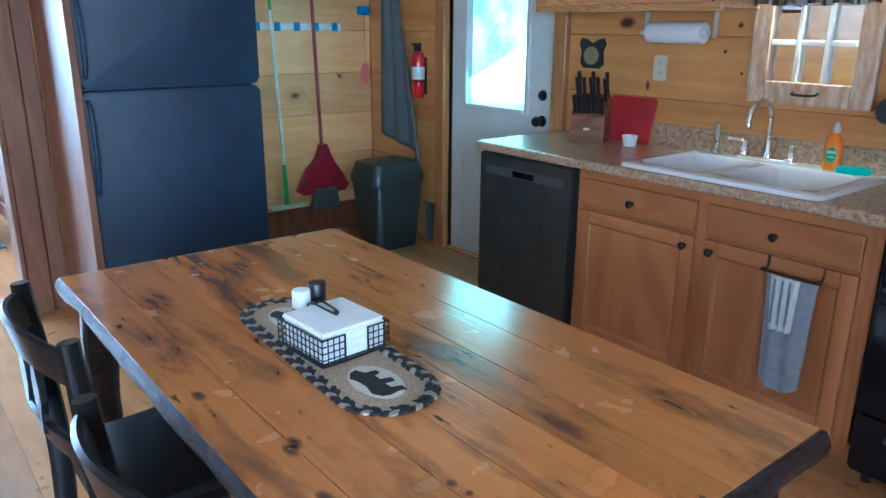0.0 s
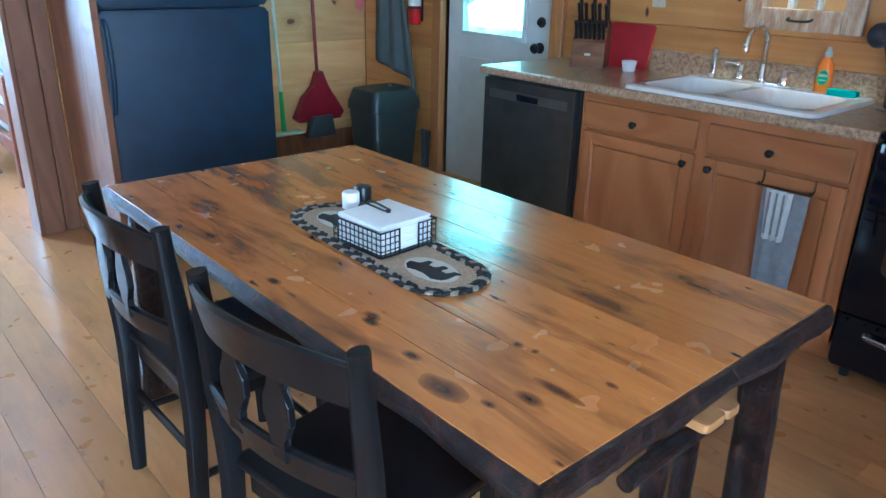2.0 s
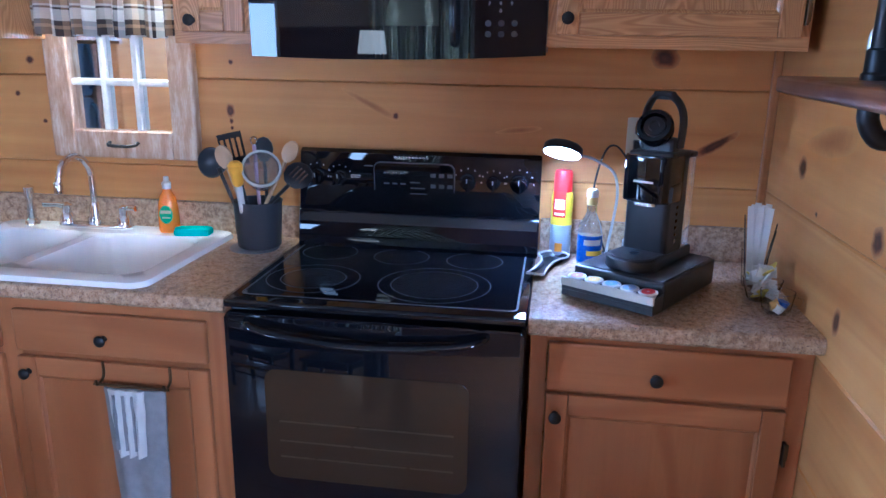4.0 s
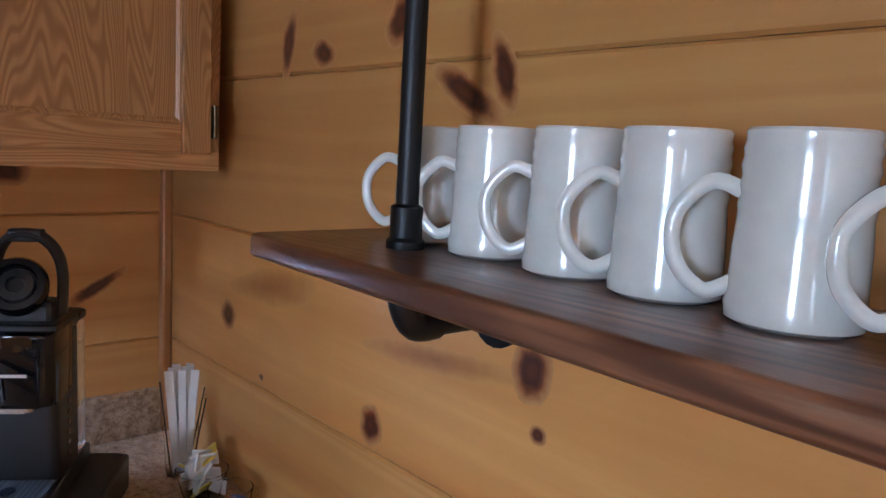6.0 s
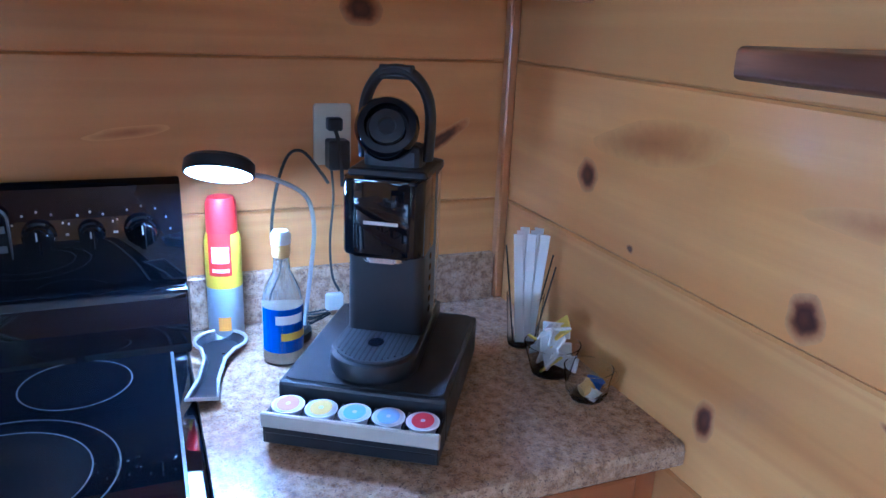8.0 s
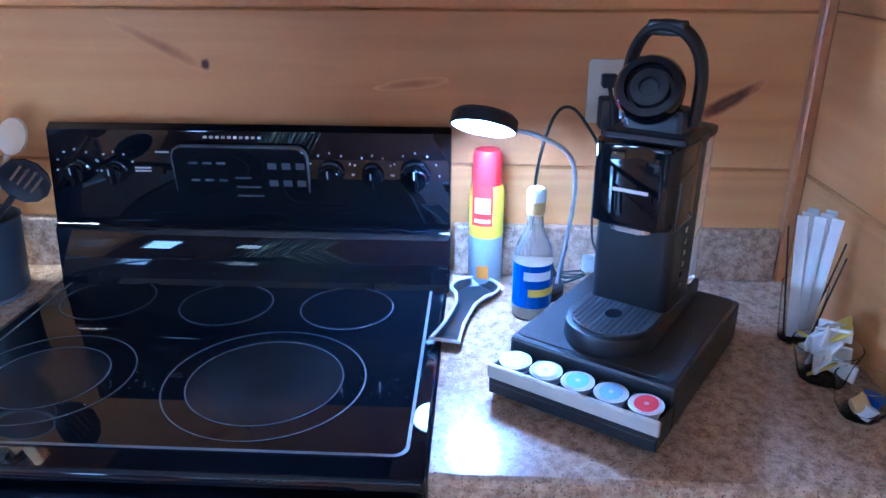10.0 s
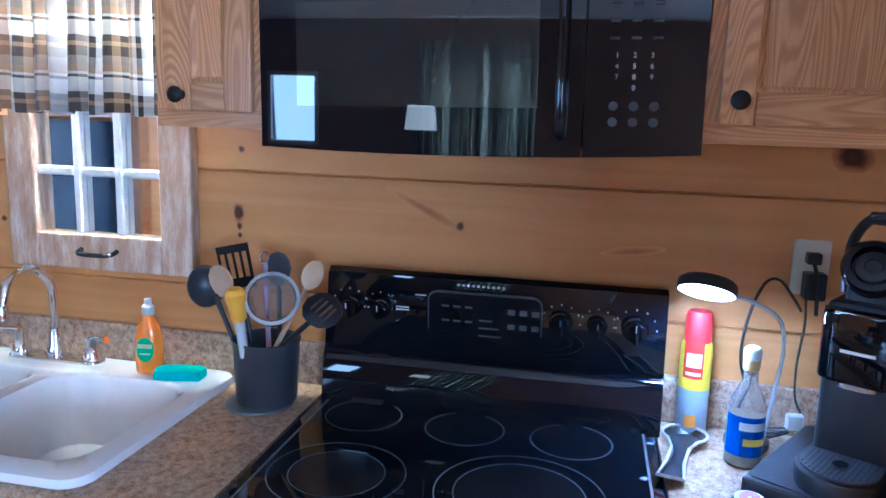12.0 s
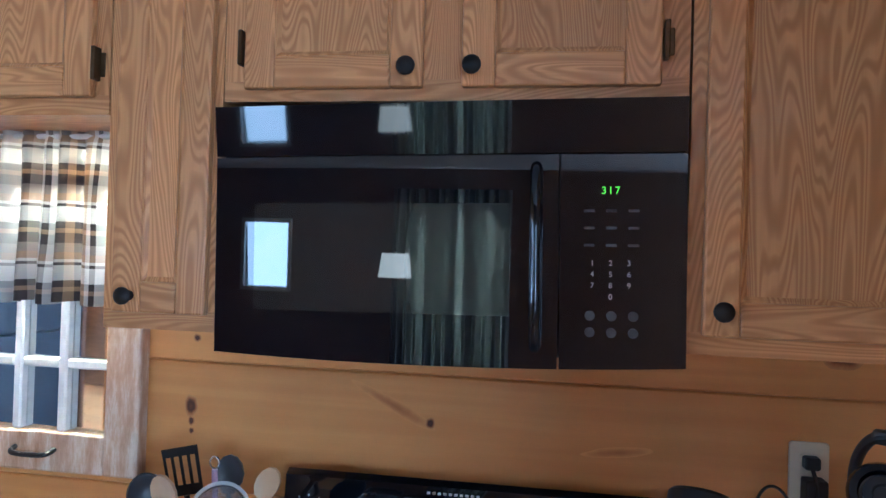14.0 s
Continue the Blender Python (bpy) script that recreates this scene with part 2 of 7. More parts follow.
black_gloss = gloss("black_enamel", (0.004, 0.005, 0.008), 0.030, 0.42)
black_glass = gloss("black_glass", (0.004, 0.005, 0.008), 0.014, 0.5)
fridge_black = plain("textured_black_steel", (0.012, 0.027, 0.052), 0.33, vary=0.2, bump=0.35, grain=420.0)
dw_steel = plain("dark_slate_steel", (0.088, 0.090, 0.083), 0.34, metal=0.75, vary=0.15)
black_metal = plain("black_iron", (0.018, 0.017, 0.017), 0.45, metal=0.6, vary=0.3, bump=0.15)
black_plastic = plain("black_plastic", (0.014, 0.014, 0.016), 0.38, vary=0.2, bump=0.06, grain=300.0)
chair_paint = plain("black_chair_paint", (0.007, 0.007, 0.008), 0.33, vary=0.3, bump=0.08, Specular_IOR_Level=0.28)
chrome = plain("chrome", (0.82, 0.82, 0.83), 0.09, metal=1.0, vary=0.03)
steel = plain("brushed_steel", (0.55, 0.55, 0.56), 0.25, metal=1.0, vary=0.06)
porcelain = plain("white_sink_enamel", (0.80, 0.80, 0.79), 0.16, coat=0.5, vary=0.03)


# ---- building helpers ----
def part(name, bm, material, parent=None, label="", smooth=False, kind=""):
    """One bmesh as one mesh object, under a thing or a part."""
    me = bpy.data.meshes.new(name)
    bmesh.ops.recalc_face_normals(bm, faces=bm.faces)
    bm.to_mesh(me)
    bm.free()
    me.materials.append(material)
    if smooth:
        for p in me.polygons:
            p.use_smooth = True
        me.set_sharp_from_angle(angle=radians(40))
    ob = new(name, me)
    ob.parent = parent
    return tagged(ob, label, kind=kind)


def thing(name, label, category, m=None, group=""):
    """An Empty at the thing's base, which its parts are under."""
    ob = new(name)
    ob.empty_display_size = 0.05
    if m is not None:
        ob.matrix_world = m
    return tagged(ob, label, category, group)


def box(bm, a, b, bevel=0.0, seg=1, m=None):
    lo, hi = [min(p, q) for p, q in zip(a, b)], [max(p, q) for p, q in zip(a, b)]
    mat = Matrix.LocRotScale([(p + q) / 2 for p, q in zip(lo, hi)], None, [q - p for p, q in zip(lo, hi)])
    if m is not None:
        mat = m @ mat
    vs = bmesh.ops.create_cube(bm, size=1, matrix=mat)["verts"]
    if bevel:
        es = list({e for v in vs for e in v.link_edges})
        bmesh.ops.bevel(bm, geom=es, offset=bevel, segments=seg, profile=0.5, affect="EDGES")
    return bm


def boxes(*args, bevel=0.0, seg=1):
    bm = bmesh.new()
    for a, b in args:
        box(bm, a, b, bevel, seg)
    return bm


def lathe(profile, segs=24, m=None, bm=None, sx=1.0, sy=1.0):
    """Turns (radius, height) pairs about z."""
    bm = bm or bmesh.new()
    m = m or Matrix()
    rings = []
    for r, z in profile:
        if r < 1e-5:
            rings.append([bm.verts.new(m @ Vector((0, 0, z)))])
        else:
            rings.append([bm.verts.new(m @ Vector((r * sx * math.cos(math.tau * k / segs), r * sy * math.sin(math.tau * k / segs), z))) for k in range(segs)])
    for a, b in zip(rings, rings[1:]):
        for k in range(segs):
            quad = [a[k % len(a)], a[(k + 1) % len(a)], b[(k + 1) % len(b)], b[k % len(b)]]
            quad = list(dict.fromkeys(quad))
            if len(quad) > 2:
                bm.faces.new(quad)
    return bm


def tube(points, radius, segs=10, bm=None, closed=False, flat=1.0):
    """A round bar along points; radius may be a list."""
    bm = bm or bmesh.new()
    pts = [Vector(p) for p in points]
    n = len(pts)
    radii = radius if isinstance(radius, (list, tuple)) else [radius] * n
    rings, up = [], None
    for k, p in enumerate(pts):
        if closed:
            d = (pts[(k + 1) % n] - pts[k - 1]).normalized()
        else:
            d = (pts[min(k + 1, n - 1)] - pts[max(k - 1, 0)]).normalized()
        if up is None:
            up = Vector((0, 0, 1)) if abs(d.z) < 0.9 else Vector((1, 0, 0))
        side = d.cross(up).normalized()
        up = side.cross(d).normalized()
        rings.append([bm.verts.new(p + (side * math.cos(math.tau * j / segs) + up * math.sin(math.tau * j / segs) * flat) * radii[k]) for j in range(segs)])
    pairs = list(zip(rings, rings[1:])) + ([(rings[-1], rings[0])] if closed else [])
    for a, b in pairs:
        for j in range(segs):
            bm.faces.new((a[j], a[(j + 1) % segs], b[(j + 1) % segs], b[j]))
    if not closed:
        bm.faces.new(rings[0][::-1])
        bm.faces.new(rings[-1])
    return bm


def smoothline(points, n=8):
    """Points along a smooth curve through the given ones."""
    p = [Vector(q) for q in points]
    out = []
    for k in range(len(p) - 1):
        a, b, c, d = p[max(k - 1, 0)], p[k], p[k + 1], p[min(k + 2, len(p) - 1)]
        for j in range(n):
            t = j / n
            out.append(0.5 * (2 * b + (c - a) * t + (2 * a - 5 * b + 4 * c - d) * t * t + (3 * b - a - 3 * c + d) * t ** 3))
    return out + [p[-1]]


def slab(outline, axis, lo, hi, bevel=0.0, seg=2):
    """A plate with the given outline in the two other axes, from lo to hi along axis."""
    bm = bmesh.new()
    put = {"x": lambda u, v, w: (w, u, v), "y": lambda u, v, w: (u, w, v), "z": lambda u, v, w: (u, v, w)}[axis]
    a = [bm.verts.new(put(u, v, lo)) for u, v in outline]
    b = [bm.verts.new(put(u, v, hi)) for u, v in outline]
    n = len(a)
    for k in range(n):
        bm.faces.new((a[k], a[(k + 1) % n], b[(k + 1) % n], b[k]))
    fa, fb = bm.faces.new(a[::-1]), bm.faces.new(b)
    if bevel:
        es = list(set(fa.edges) | set(fb.edges))
        bmesh.ops.bevel(bm, geom=es, offset=bevel, segments=seg, profile=0.5, affect="EDGES")
    return bm


def rounded(u0, v0, u1, v1, r, n=6):
    """The outline of a rectangle with round corners."""
    out = []
    for cu, cv, a in ((u1 - r, v1 - r, 0), (u0 + r, v1 - r, 90), (u0 + r, v0 + r, 180), (u1 - r, v0 + r, 270)):
        for k in range(n + 1):
            t = radians(a + 90 * k / n)
            out.append((cu + r * math.cos(t), cv + r * math.sin(t)))
    return out


def ring(bm, outline, z):
    return [bm.verts.new((x, y, z)) for x, y in outline]


def bridge(bm, a, b):
    n = len(a)
    for k in range(n):
        bm.faces.new((a[k], a[(k + 1) % n], b[(k + 1) % n], b[k]))


def pieces(parent, material, *args, bevel=0.0):
    """Several boards, each a part of its own: (name, corner, corner)."""
    for nm, a, b in args:
        part(nm, boxes((a, b), bevel=bevel), material, parent)


def words(name, text, size, m, material, parent=None, spread=1.0):
    """Flat lettering as a mesh."""
    cu = bpy.data.curves.new(name, "FONT")
    cu.body, cu.size, cu.align_x, cu.align_y, cu.extrude, cu.space_character = text, size, "CENTER", "CENTER", 0.0003, spread
    ob = bpy.data.objects.new(name, cu)
    me = bpy.data.meshes.new_from_object(ob)
    bpy.data.objects.remove(ob)
    me.materials.clear()
    me.materials.append(material)
    out = new(name, me)
    out.parent = parent
    out.matrix_basis = m
    return out


# face towards -x: letters' right is -y, up is z
TO_WEST = Matrix(((0, 0, -1, 0), (-1, 0, 0, 0), (0, 1, 0, 0), (0, 0, 0, 1)))

# ---- the setting ----
EAST, SOUTH, NORTH, WEST, CEIL = 2.955, -0.403, 4.85, -3.0, 2.50
JOINTS = [0.0] + [0.275 + 0.287 * k for k in range(8)] + [CEIL]


def structure(name, bm, material, label, category):
    return tagged(part(name, bm, material), label, category, kind="structure")


# floor
floor_core = plain("subfloor", (0.06, 0.03, 0.015), 0.7)
floor = structure("floor", boxes(((-3.15, -2.75, -0.12), (3.15, 7.6, -0.012))), floor_core, "honey pine plank floor with knots and satin sheen", "floor")
# walls behind the planks
core = plain("wall_core", (0.10, 0.045, 0.015), 0.8)
DOOR = (3.02, 3.96, 2.06)
wall_east = structure("wall_east", boxes(((EAST + 0.02, -0.6, 0), (3.14, DOOR[0], CEIL)), ((EAST + 0.02, DOOR[0], DOOR[2]), (3.14, DOOR[1], CEIL)), ((EAST + 0.02, DOOR[1], 0), (3.14, 5.05, CEIL))),
                      core, "varnished knotty pine plank wall behind the kitchen counter", "wall")
wall_south = structure("wall_south", boxes(((0.5, SOUTH - 0.15, 0), (EAST + 0.02, SOUTH - 0.02, CEIL))), core, "varnished knotty pine plank wall with pipe shelf", "wall")
wall_north = structure("wall_north", boxes(((1.56, NORTH + 0.02, 0), (EAST + 0.02, NORTH + 0.15, CEIL))), core, "pale pine plank wall with hanging mops", "wall")
OPEN = (-0.46, 0.47)
wall_partition = structure("wall_partition", boxes(((WEST, 4.32, 0), (OPEN[0], 4.42, CEIL)), ((OPEN[0], 4.32, 2.05), (OPEN[1], 4.42, CEIL)), ((OPEN[1] + 0.001, 4.32, 0), (1.56, 4.42, CEIL)),
                           ((1.47, 4.42, 0), (1.56, 5.0, CEIL))), pine_x, "pine board partition beside the bedroom doorway", "wall")
plaster = plain("cream_bedroom_wall", (0.62, 0.55, 0.42), 0.8, vary=0.06)
# Colour holds the wall's shade; the opening at y -2.5 to -1.5 is added.
wall_west = structure("wall_west", boxes(((WEST - 0.15, -2.75, 0), (WEST, -2.5, CEIL)), ((WEST - 0.15, -2.5, 0), (WEST, -1.5, 0.8)), ((WEST - 0.15, -2.5, 2.1), (WEST, -1.5, CEIL)), ((WEST - 0.15, -1.5, 0), (WEST, 0.95, CEIL)), ((WEST - 0.15, 0.95, 2.1), (WEST, 2.1, CEIL)), ((WEST - 0.15, 0.95, 0), (WEST, 2.1, 0.4)),
                      ((WEST - 0.15, 2.1, 0), (WEST, 3.34, CEIL)), ((WEST - 0.15, 3.34, 2.0), (WEST, 3.96, CEIL)), ((WEST - 0.15, 3.34, 0), (WEST, 3.96, 1.28)), ((WEST - 0.15, 3.96, 0), (WEST, 7.6, CEIL))),
                      shade_pine, "living room plank wall, backlit shade in its colour, one window added", "wall")
wall_back = structure("wall_back", boxes(((WEST, -2.75, 0), (-2.2, -2.6, CEIL)), ((-2.2, -2.75, 0), (-0.2, -2.6, 0.5)), ((-2.2, -2.75, 2.2), (-0.2, -2.6, CEIL)), ((-0.2, -2.75, 0), (0.65, -2.6, CEIL)),
                      ((0.5, -2.6, 0), (0.65, SOUTH - 0.15, CEIL))), pine_x, "pine plank wall of the living room", "wall")
wall_bedroom = structure("wall_bedroom", boxes(((WEST, 7.45, 0), (-1.9, 7.6, CEIL)), ((-1.9, 7.45, 0), (-0.5, 7.6, 0.9)), ((-1.9, 7.45, 2.1), (-0.5, 7.6, CEIL)), ((-0.5, 7.45, 0), (1.56, 7.6, CEIL)),
                         ((1.56, 5.05, 0), (1.7, 7.6, CEIL))), plaster, "cream bedroom wall with a bright window", "wall")
# Ceiling is never in view; its white is chosen to neutralise bounced light.
ceiling = structure("ceiling", boxes(((-3.15, -2.75, CEIL), (3.15, 7.6, CEIL + 0.1))), plain("ceiling_bounce_white", (0.72, 0.71, 0.68), 0.8, vary=0.04), "unseen ceiling, white to bounce neutral light", "ceiling")

PLANKS = []


def plank_rows(wall, material, axis, at, u0, u1, holes=(), joints=JOINTS, sign=1):
    """Lays level planks with small chamfers on a wall; holes are (u0, u1, z0, z1). Built last, with the other pieces."""
    PLANKS.append((wall, material, axis, at, u0, u1, holes, joints, sign))


plank_rows(wall_east, pine_y, "x", EAST, SOUTH - 0.018, NORTH, [(DOOR[0] - 0.09, DOOR[1] + 0.09, -1, DOOR[2] + 0.09)])
plank_rows(wall_south, pine_x, "y", SOUTH, 0.5, EAST, sign=-1)
plank_rows(wall_north, pale_pine, "y", NORTH, 1.57, EAST)

# trims
trim = structure("trim_corner", boxes(((2.928, SOUTH, 0.915), (EAST, SOUTH + 0.022, CEIL)), bevel=0.004), casing_pine, "narrow pine corner strip", "trim")
tdoor = structure("trim_door", boxes(((2.925, DOOR[0] - 0.09, 0), (3.0, DOOR[0], DOOR[2])), ((2.925, DOOR[1], 0), (3.0, DOOR[1] + 0.09, DOOR[2])), ((2.925, DOOR[0] - 0.09, DOOR[2]), (3.0, DOOR[1] + 0.09, DOOR[2] + 0.09)), bevel=0.004),
                  casing_pine, "pine casing round the outside door", "trim")
base_n = structure("baseboard", boxes(((1.57, NORTH - 0.02, 0), (EAST, NORTH, 0.20)), bevel=0.004), pine_z, "pine baseboard in the darker post colour", "baseboard")
post = structure("trim_partition", boxes(((OPEN[1] - 0.022, 4.27, 0), (OPEN[1], 4.45, 2.05)), ((OPEN[1] + 0.002, 4.285, 0), (0.575, 4.318, CEIL)), ((0.58, 4.30, 0), (0.66, 4.318, CEIL)), bevel=0.004), pine_z,
                 "pine doorway casing with board ends", "trim")


# ---- kitchen: cabinets ----
def knob(parent, x, y, z, material=None):
    """A round mushroom knob on a face towards -x."""
    m = Matrix.Translation((x, y, z)) @ Matrix.Rotation(radians(-90), 4, "Y")
    return part("knob", lathe([(0.009, 0), (0.006, 0.004), (0.0055, 0.012), (0.012, 0.016), (0.0155, 0.020), (0.0155, 0.024), (0.011, 0.029), (0, 0.031)], 16, m), material or black_metal, parent, "black round knob", True)


def panel_door(parent, x, y0, y1, z0, z1, wood_v, wood_h, name="door", flat=False, rail=0.055):
    """Frame and panel front on the face x towards -x."""
    if flat:
        return part(name, boxes(((x - 0.019, y0, z0), (x, y1, z1)), bevel=0.006, seg=2), wood_h, parent)
    a, b, c, e = y0 + rail, y1 - rail, z0 + rail, z1 - rail
    d = part(name, boxes(((x - 0.009, a - 0.004, c - 0.004), (x - 0.001, b + 0.004, e + 0.004))), wood_v, parent)
    for s0, s1 in ((y0, a), (b, y1)):
        part("stile", boxes(((x - 0.019, s0, z0), (x, s1, z1)), bevel=0.004, seg=2), wood_v, d)
    for r0, r1 in ((z0, c), (e, z1)):
        part("rail", boxes(((x - 0.0185, a, r0), (x, b, r1)), bevel=0.004, seg=2), wood_h, d)
    # stepped inner moulding, one mitred ring
    bm = bmesh.new()
    loops_ = []
    for inset, depth in ((-0.002, 0.004), (-0.002, 0.0145), (0.003, 0.0135), (0.009, 0.0088)):
        loops_.append([bm.verts.new((x - depth, yy, zz)) for yy, zz in ((a + inset, c + inset), (b - inset, c + inset), (b - inset, e - inset), (a + inset, e - inset))])
    for p, q in zip(loops_, loops_[1:]):
        bridge(bm, p, q)
    part("moulding", bm, wood_v, d)
    return d


def hinge(parent, x, y, z):
    part("hinge", boxes(((x - 0.022, y - 0.004, z - 0.03), (x - 0.0005, y + 0.004, z + 0.03)), ((x - 0.003, y - 0.013, z - 0.022), (x - 0.0005, y + 0.013, z + 0.022)), bevel=0.0015), brass_dark, parent, "dark antique brass hinge")


brass_dark = plain("antique_brass", (0.09, 0.06, 0.03), 0.4, metal=0.9, vary=0.3)
CX = 2.365

# sink base unit
sink_cab = thing("base_cabinet", "brown wood sink base cabinet with two doors and drawers", "cabinet")
pieces(sink_cab, maple_z, ("stile", (CX, 1.045, 0.10), (CX + 0.02, 1.10, 0.873)), ("stile", (CX, 2.265, 0.10), (CX + 0.02, 2.295, 0.873)), ("stile", (CX, 1.645, 0.13), (CX + 0.02, 1.705, 0.82)),
       ("side_panel", (CX + 0.02, 1.045, 0.10), (2.93, 1.063, 0.873)), ("side_panel", (CX + 0.02, 2.277, 0.10), (2.93, 2.295, 0.873)), ("bottom_panel", (CX + 0.02, 1.063, 0.10), (2.93, 2.277, 0.118)))
pieces(sink_cab, maple_y, ("rail", (CX, 1.10, 0.10), (CX + 0.02, 2.265, 0.13)), ("rail", (CX, 1.10, 0.82), (CX + 0.02, 2.265, 0.873)), ("rail", (CX + 0.001, 1.10, 0.685), (CX + 0.019, 1.645, 0.725)),
       ("rail", (CX + 0.001, 1.705, 0.685), (CX + 0.019, 2.265, 0.725)), ("toe_kick", (CX + 0.07, 1.045, 0.0), (CX + 0.085, 2.295, 0.10)))
for y0, y1, ky in ((1.095, 1.652, 1.62), (1.698, 2.272, 1.735)):
    dr = panel_door(sink_cab, CX, y0, y1, 0.712, 0.832, maple_z, maple_y, "drawer", True)
    knob(dr, CX - 0.019, (y0 + y1) / 2 + 0.01, 0.765)
    dd = panel_door(sink_cab, CX, y0, y1, 0.112, 0.695, maple_z, maple_y)
    knob(dd, CX - 0.019, ky, 0.652)
# corner unit
cor_cab = thing("base_cabinet", "brown wood base cabinet with one drawer and door", "cabinet")
pieces(cor_cab, maple_z, ("stile", (CX, SOUTH + 0.003, 0.10), (CX + 0.02, SOUTH + 0.05, 0.873)), ("stile", (CX, 0.215, 0.10), (CX + 0.02, 0.255, 0.873)),
       ("side_panel", (CX + 0.02, SOUTH + 0.003, 0.10), (2.93, SOUTH + 0.02, 0.873)), ("side_panel", (CX + 0.02, 0.237, 0.10), (2.93, 0.255, 0.873)))
pieces(cor_cab, maple_y, ("rail", (CX, SOUTH + 0.05, 0.10), (CX + 0.02, 0.215, 0.13)), ("rail", (CX, SOUTH + 0.05, 0.835), (CX + 0.02, 0.215, 0.873)), ("rail", (CX, SOUTH + 0.05, 0.695), (CX + 0.02, 0.215, 0.735)),
       ("toe_kick", (CX + 0.07, SOUTH + 0.003, 0.0), (CX + 0.085, 0.255, 0.10)))
dr = panel_door(cor_cab, CX, -0.352, 0.212, 0.722, 0.848, maple_z, maple_y, "drawer", True)
knob(dr, CX - 0.019, -0.045, 0.775)
dd = panel_door(cor_cab, CX, -0.352, 0.212, 0.112, 0.712, maple_z, maple_y)
knob(dd, CX - 0.019, 0.187, 0.658)
hinge(cor_cab, CX - 0.001, -0.36, 0.60)


def laminate():
    """Speckled brown stone-pattern laminate."""
    n = Nodes("granite_laminate")
    v = n.coords(shift=False)
    a = n.noise(v, 62.0, 5.0, 0.7)
    b = n.noise(v, 230.0, 3.0, 0.6)
    c = n.noise(v, 8.0, 3.0)
    col = n.ramp(a, (0.28, (0.10, 0.055, 0.030)), (0.42, (0.30, 0.19, 0.105)), (0.55, (0.50, 0.35, 0.215)), (0.72, (0.62, 0.49, 0.34)))
    col = n.mix(n.ramp(b, (0.56, (0, 0, 0)), (0.66, (1, 1, 1))), col, (0.10, 0.055, 0.035))
    col = n.mix(n.math("MULTIPLY", c, 0.3), col, (0.34, 0.235, 0.155))
    n.set(Base_Color=col, Roughness=n.math("MULTIPLY_ADD", b, 0.12, 0.22), Coat_Weight=0.25)
    return n.mat


lam = laminate()
SX0, SX1, SY0, SY1 = 2.36, 2.905, 1.275, 2.055


def counter(y0, y1, hole=None):
    """One slab with a rounded front edge and, where given, a cut-out for the sink."""
    x = 2.31
    bm = bmesh.new()
    prof = [(x + 0.012, 0.9150), (x + 0.004, 0.912), (x, 0.904), (x, 0.882), (x + 0.006, 0.875), (EAST, 0.875), (EAST, 0.9150)]
    rows = [[bm.verts.new((px, y, pz)) for px, pz in prof] for y in (y0, y1)]
    n = len(prof)
    for k in range(n - 1):
        if hole and k == 4:
            continue
        bm.faces.new((rows[0][k], rows[0][k + 1], rows[1][k + 1], rows[1][k]))
    for r in rows:
        bm.faces.new(r)
    top = [rows[0][0], rows[1][0], rows[1][-1], rows[0][-1]]
    if not hole:
        bm.faces.new(top)
        return bm
    hx0, hx1, hy0, hy1 = hole
    es = [bm.edges.get((top[0], top[1])), bm.edges.get((top[1], top[2])), bm.edges.get((top[2], top[3])), bm.edges.get((top[3], top[0]))]
    es = [e or bm.edges.new(p) for e, p in zip(es, ((top[0], top[1]), (top[1], top[2]), (top[2], top[3]), (top[3], top[0])))]
    cut = [bm.verts.new((p, q, 0.915)) for p, q in ((hx0, hy0), (hx1, hy0), (hx1, hy1), (hx0, hy1))]
    es += [bm.edges.new((cut[k], cut[(k + 1) % 4])) for k in range(4)]
    bmesh.ops.triangle_fill(bm, use_beauty=True, edges=es)
    low = [bm.verts.new((v.co.x, v.co.y, 0.875)) for v in cut]
    bridge(bm, cut, low)
    return bm


bm = counter(1.024, 2.935, (SX0, SX1, SY0, SY1))
top1 = thing("countertop", "speckled brown granite-pattern laminate countertop with backsplash", "countertop")
part("top", bm, lam, top1)
part("backsplash", boxes(((2.93, 1.024, 0.915), (2.953, 2.34, 1.02)), bevel=0.004, seg=2), lam, top1)
bm = counter(SOUTH + 0.002, 0.2615)
top2 = thing("countertop", "speckled brown laminate countertop in the corner by the stove", "countertop")
part("top", bm, lam, top2)
part("backsplash", boxes(((2.93, SOUTH + 0.025, 0.915), (2.953, 0.253, 1.02)), bevel=0.003), lam, top2)

# ---- sink ----
sink = thing("sink", "white enamel double-bowl drop-in kitchen sink", "sink")
bm = bmesh.new()


o0 = ring(bm, rounded(2.33, 1.25, 2.925, 2.08, 0.05), 0.916)
o1 = ring(bm, rounded(2.335, 1.255, 2.92, 2.075, 0.047), 0.930)
o2 = ring(bm, rounded(2.347, 1.267, 2.908, 2.063, 0.042), 0.934)
bridge(bm, o0, o1)
bridge(bm, o1, o2)
loops = []
for y0, y1 in ((1.30, 1.655), (1.695, 2.03)):
    i0 = ring(bm, rounded(2.385, y0, 2.80, y1, 0.07), 0.934)
    i1 = ring(bm, rounded(2.395, y0 + 0.01, 2.79, y1 - 0.01, 0.066), 0.924)
    i2 = ring(bm, rounded(2.415, y0 + 0.03, 2.77, y1 - 0.03, 0.07), 0.77)
    i3 = ring(bm, rounded(2.45, y0 + 0.065, 2.735, y1 - 0.065, 0.05), 0.755)
    bridge(bm, i0, i1)
    bridge(bm, i1, i2)
    bridge(bm, i2, i3)
    bm.faces.new(i3)
    loops.append(i0)
es = []
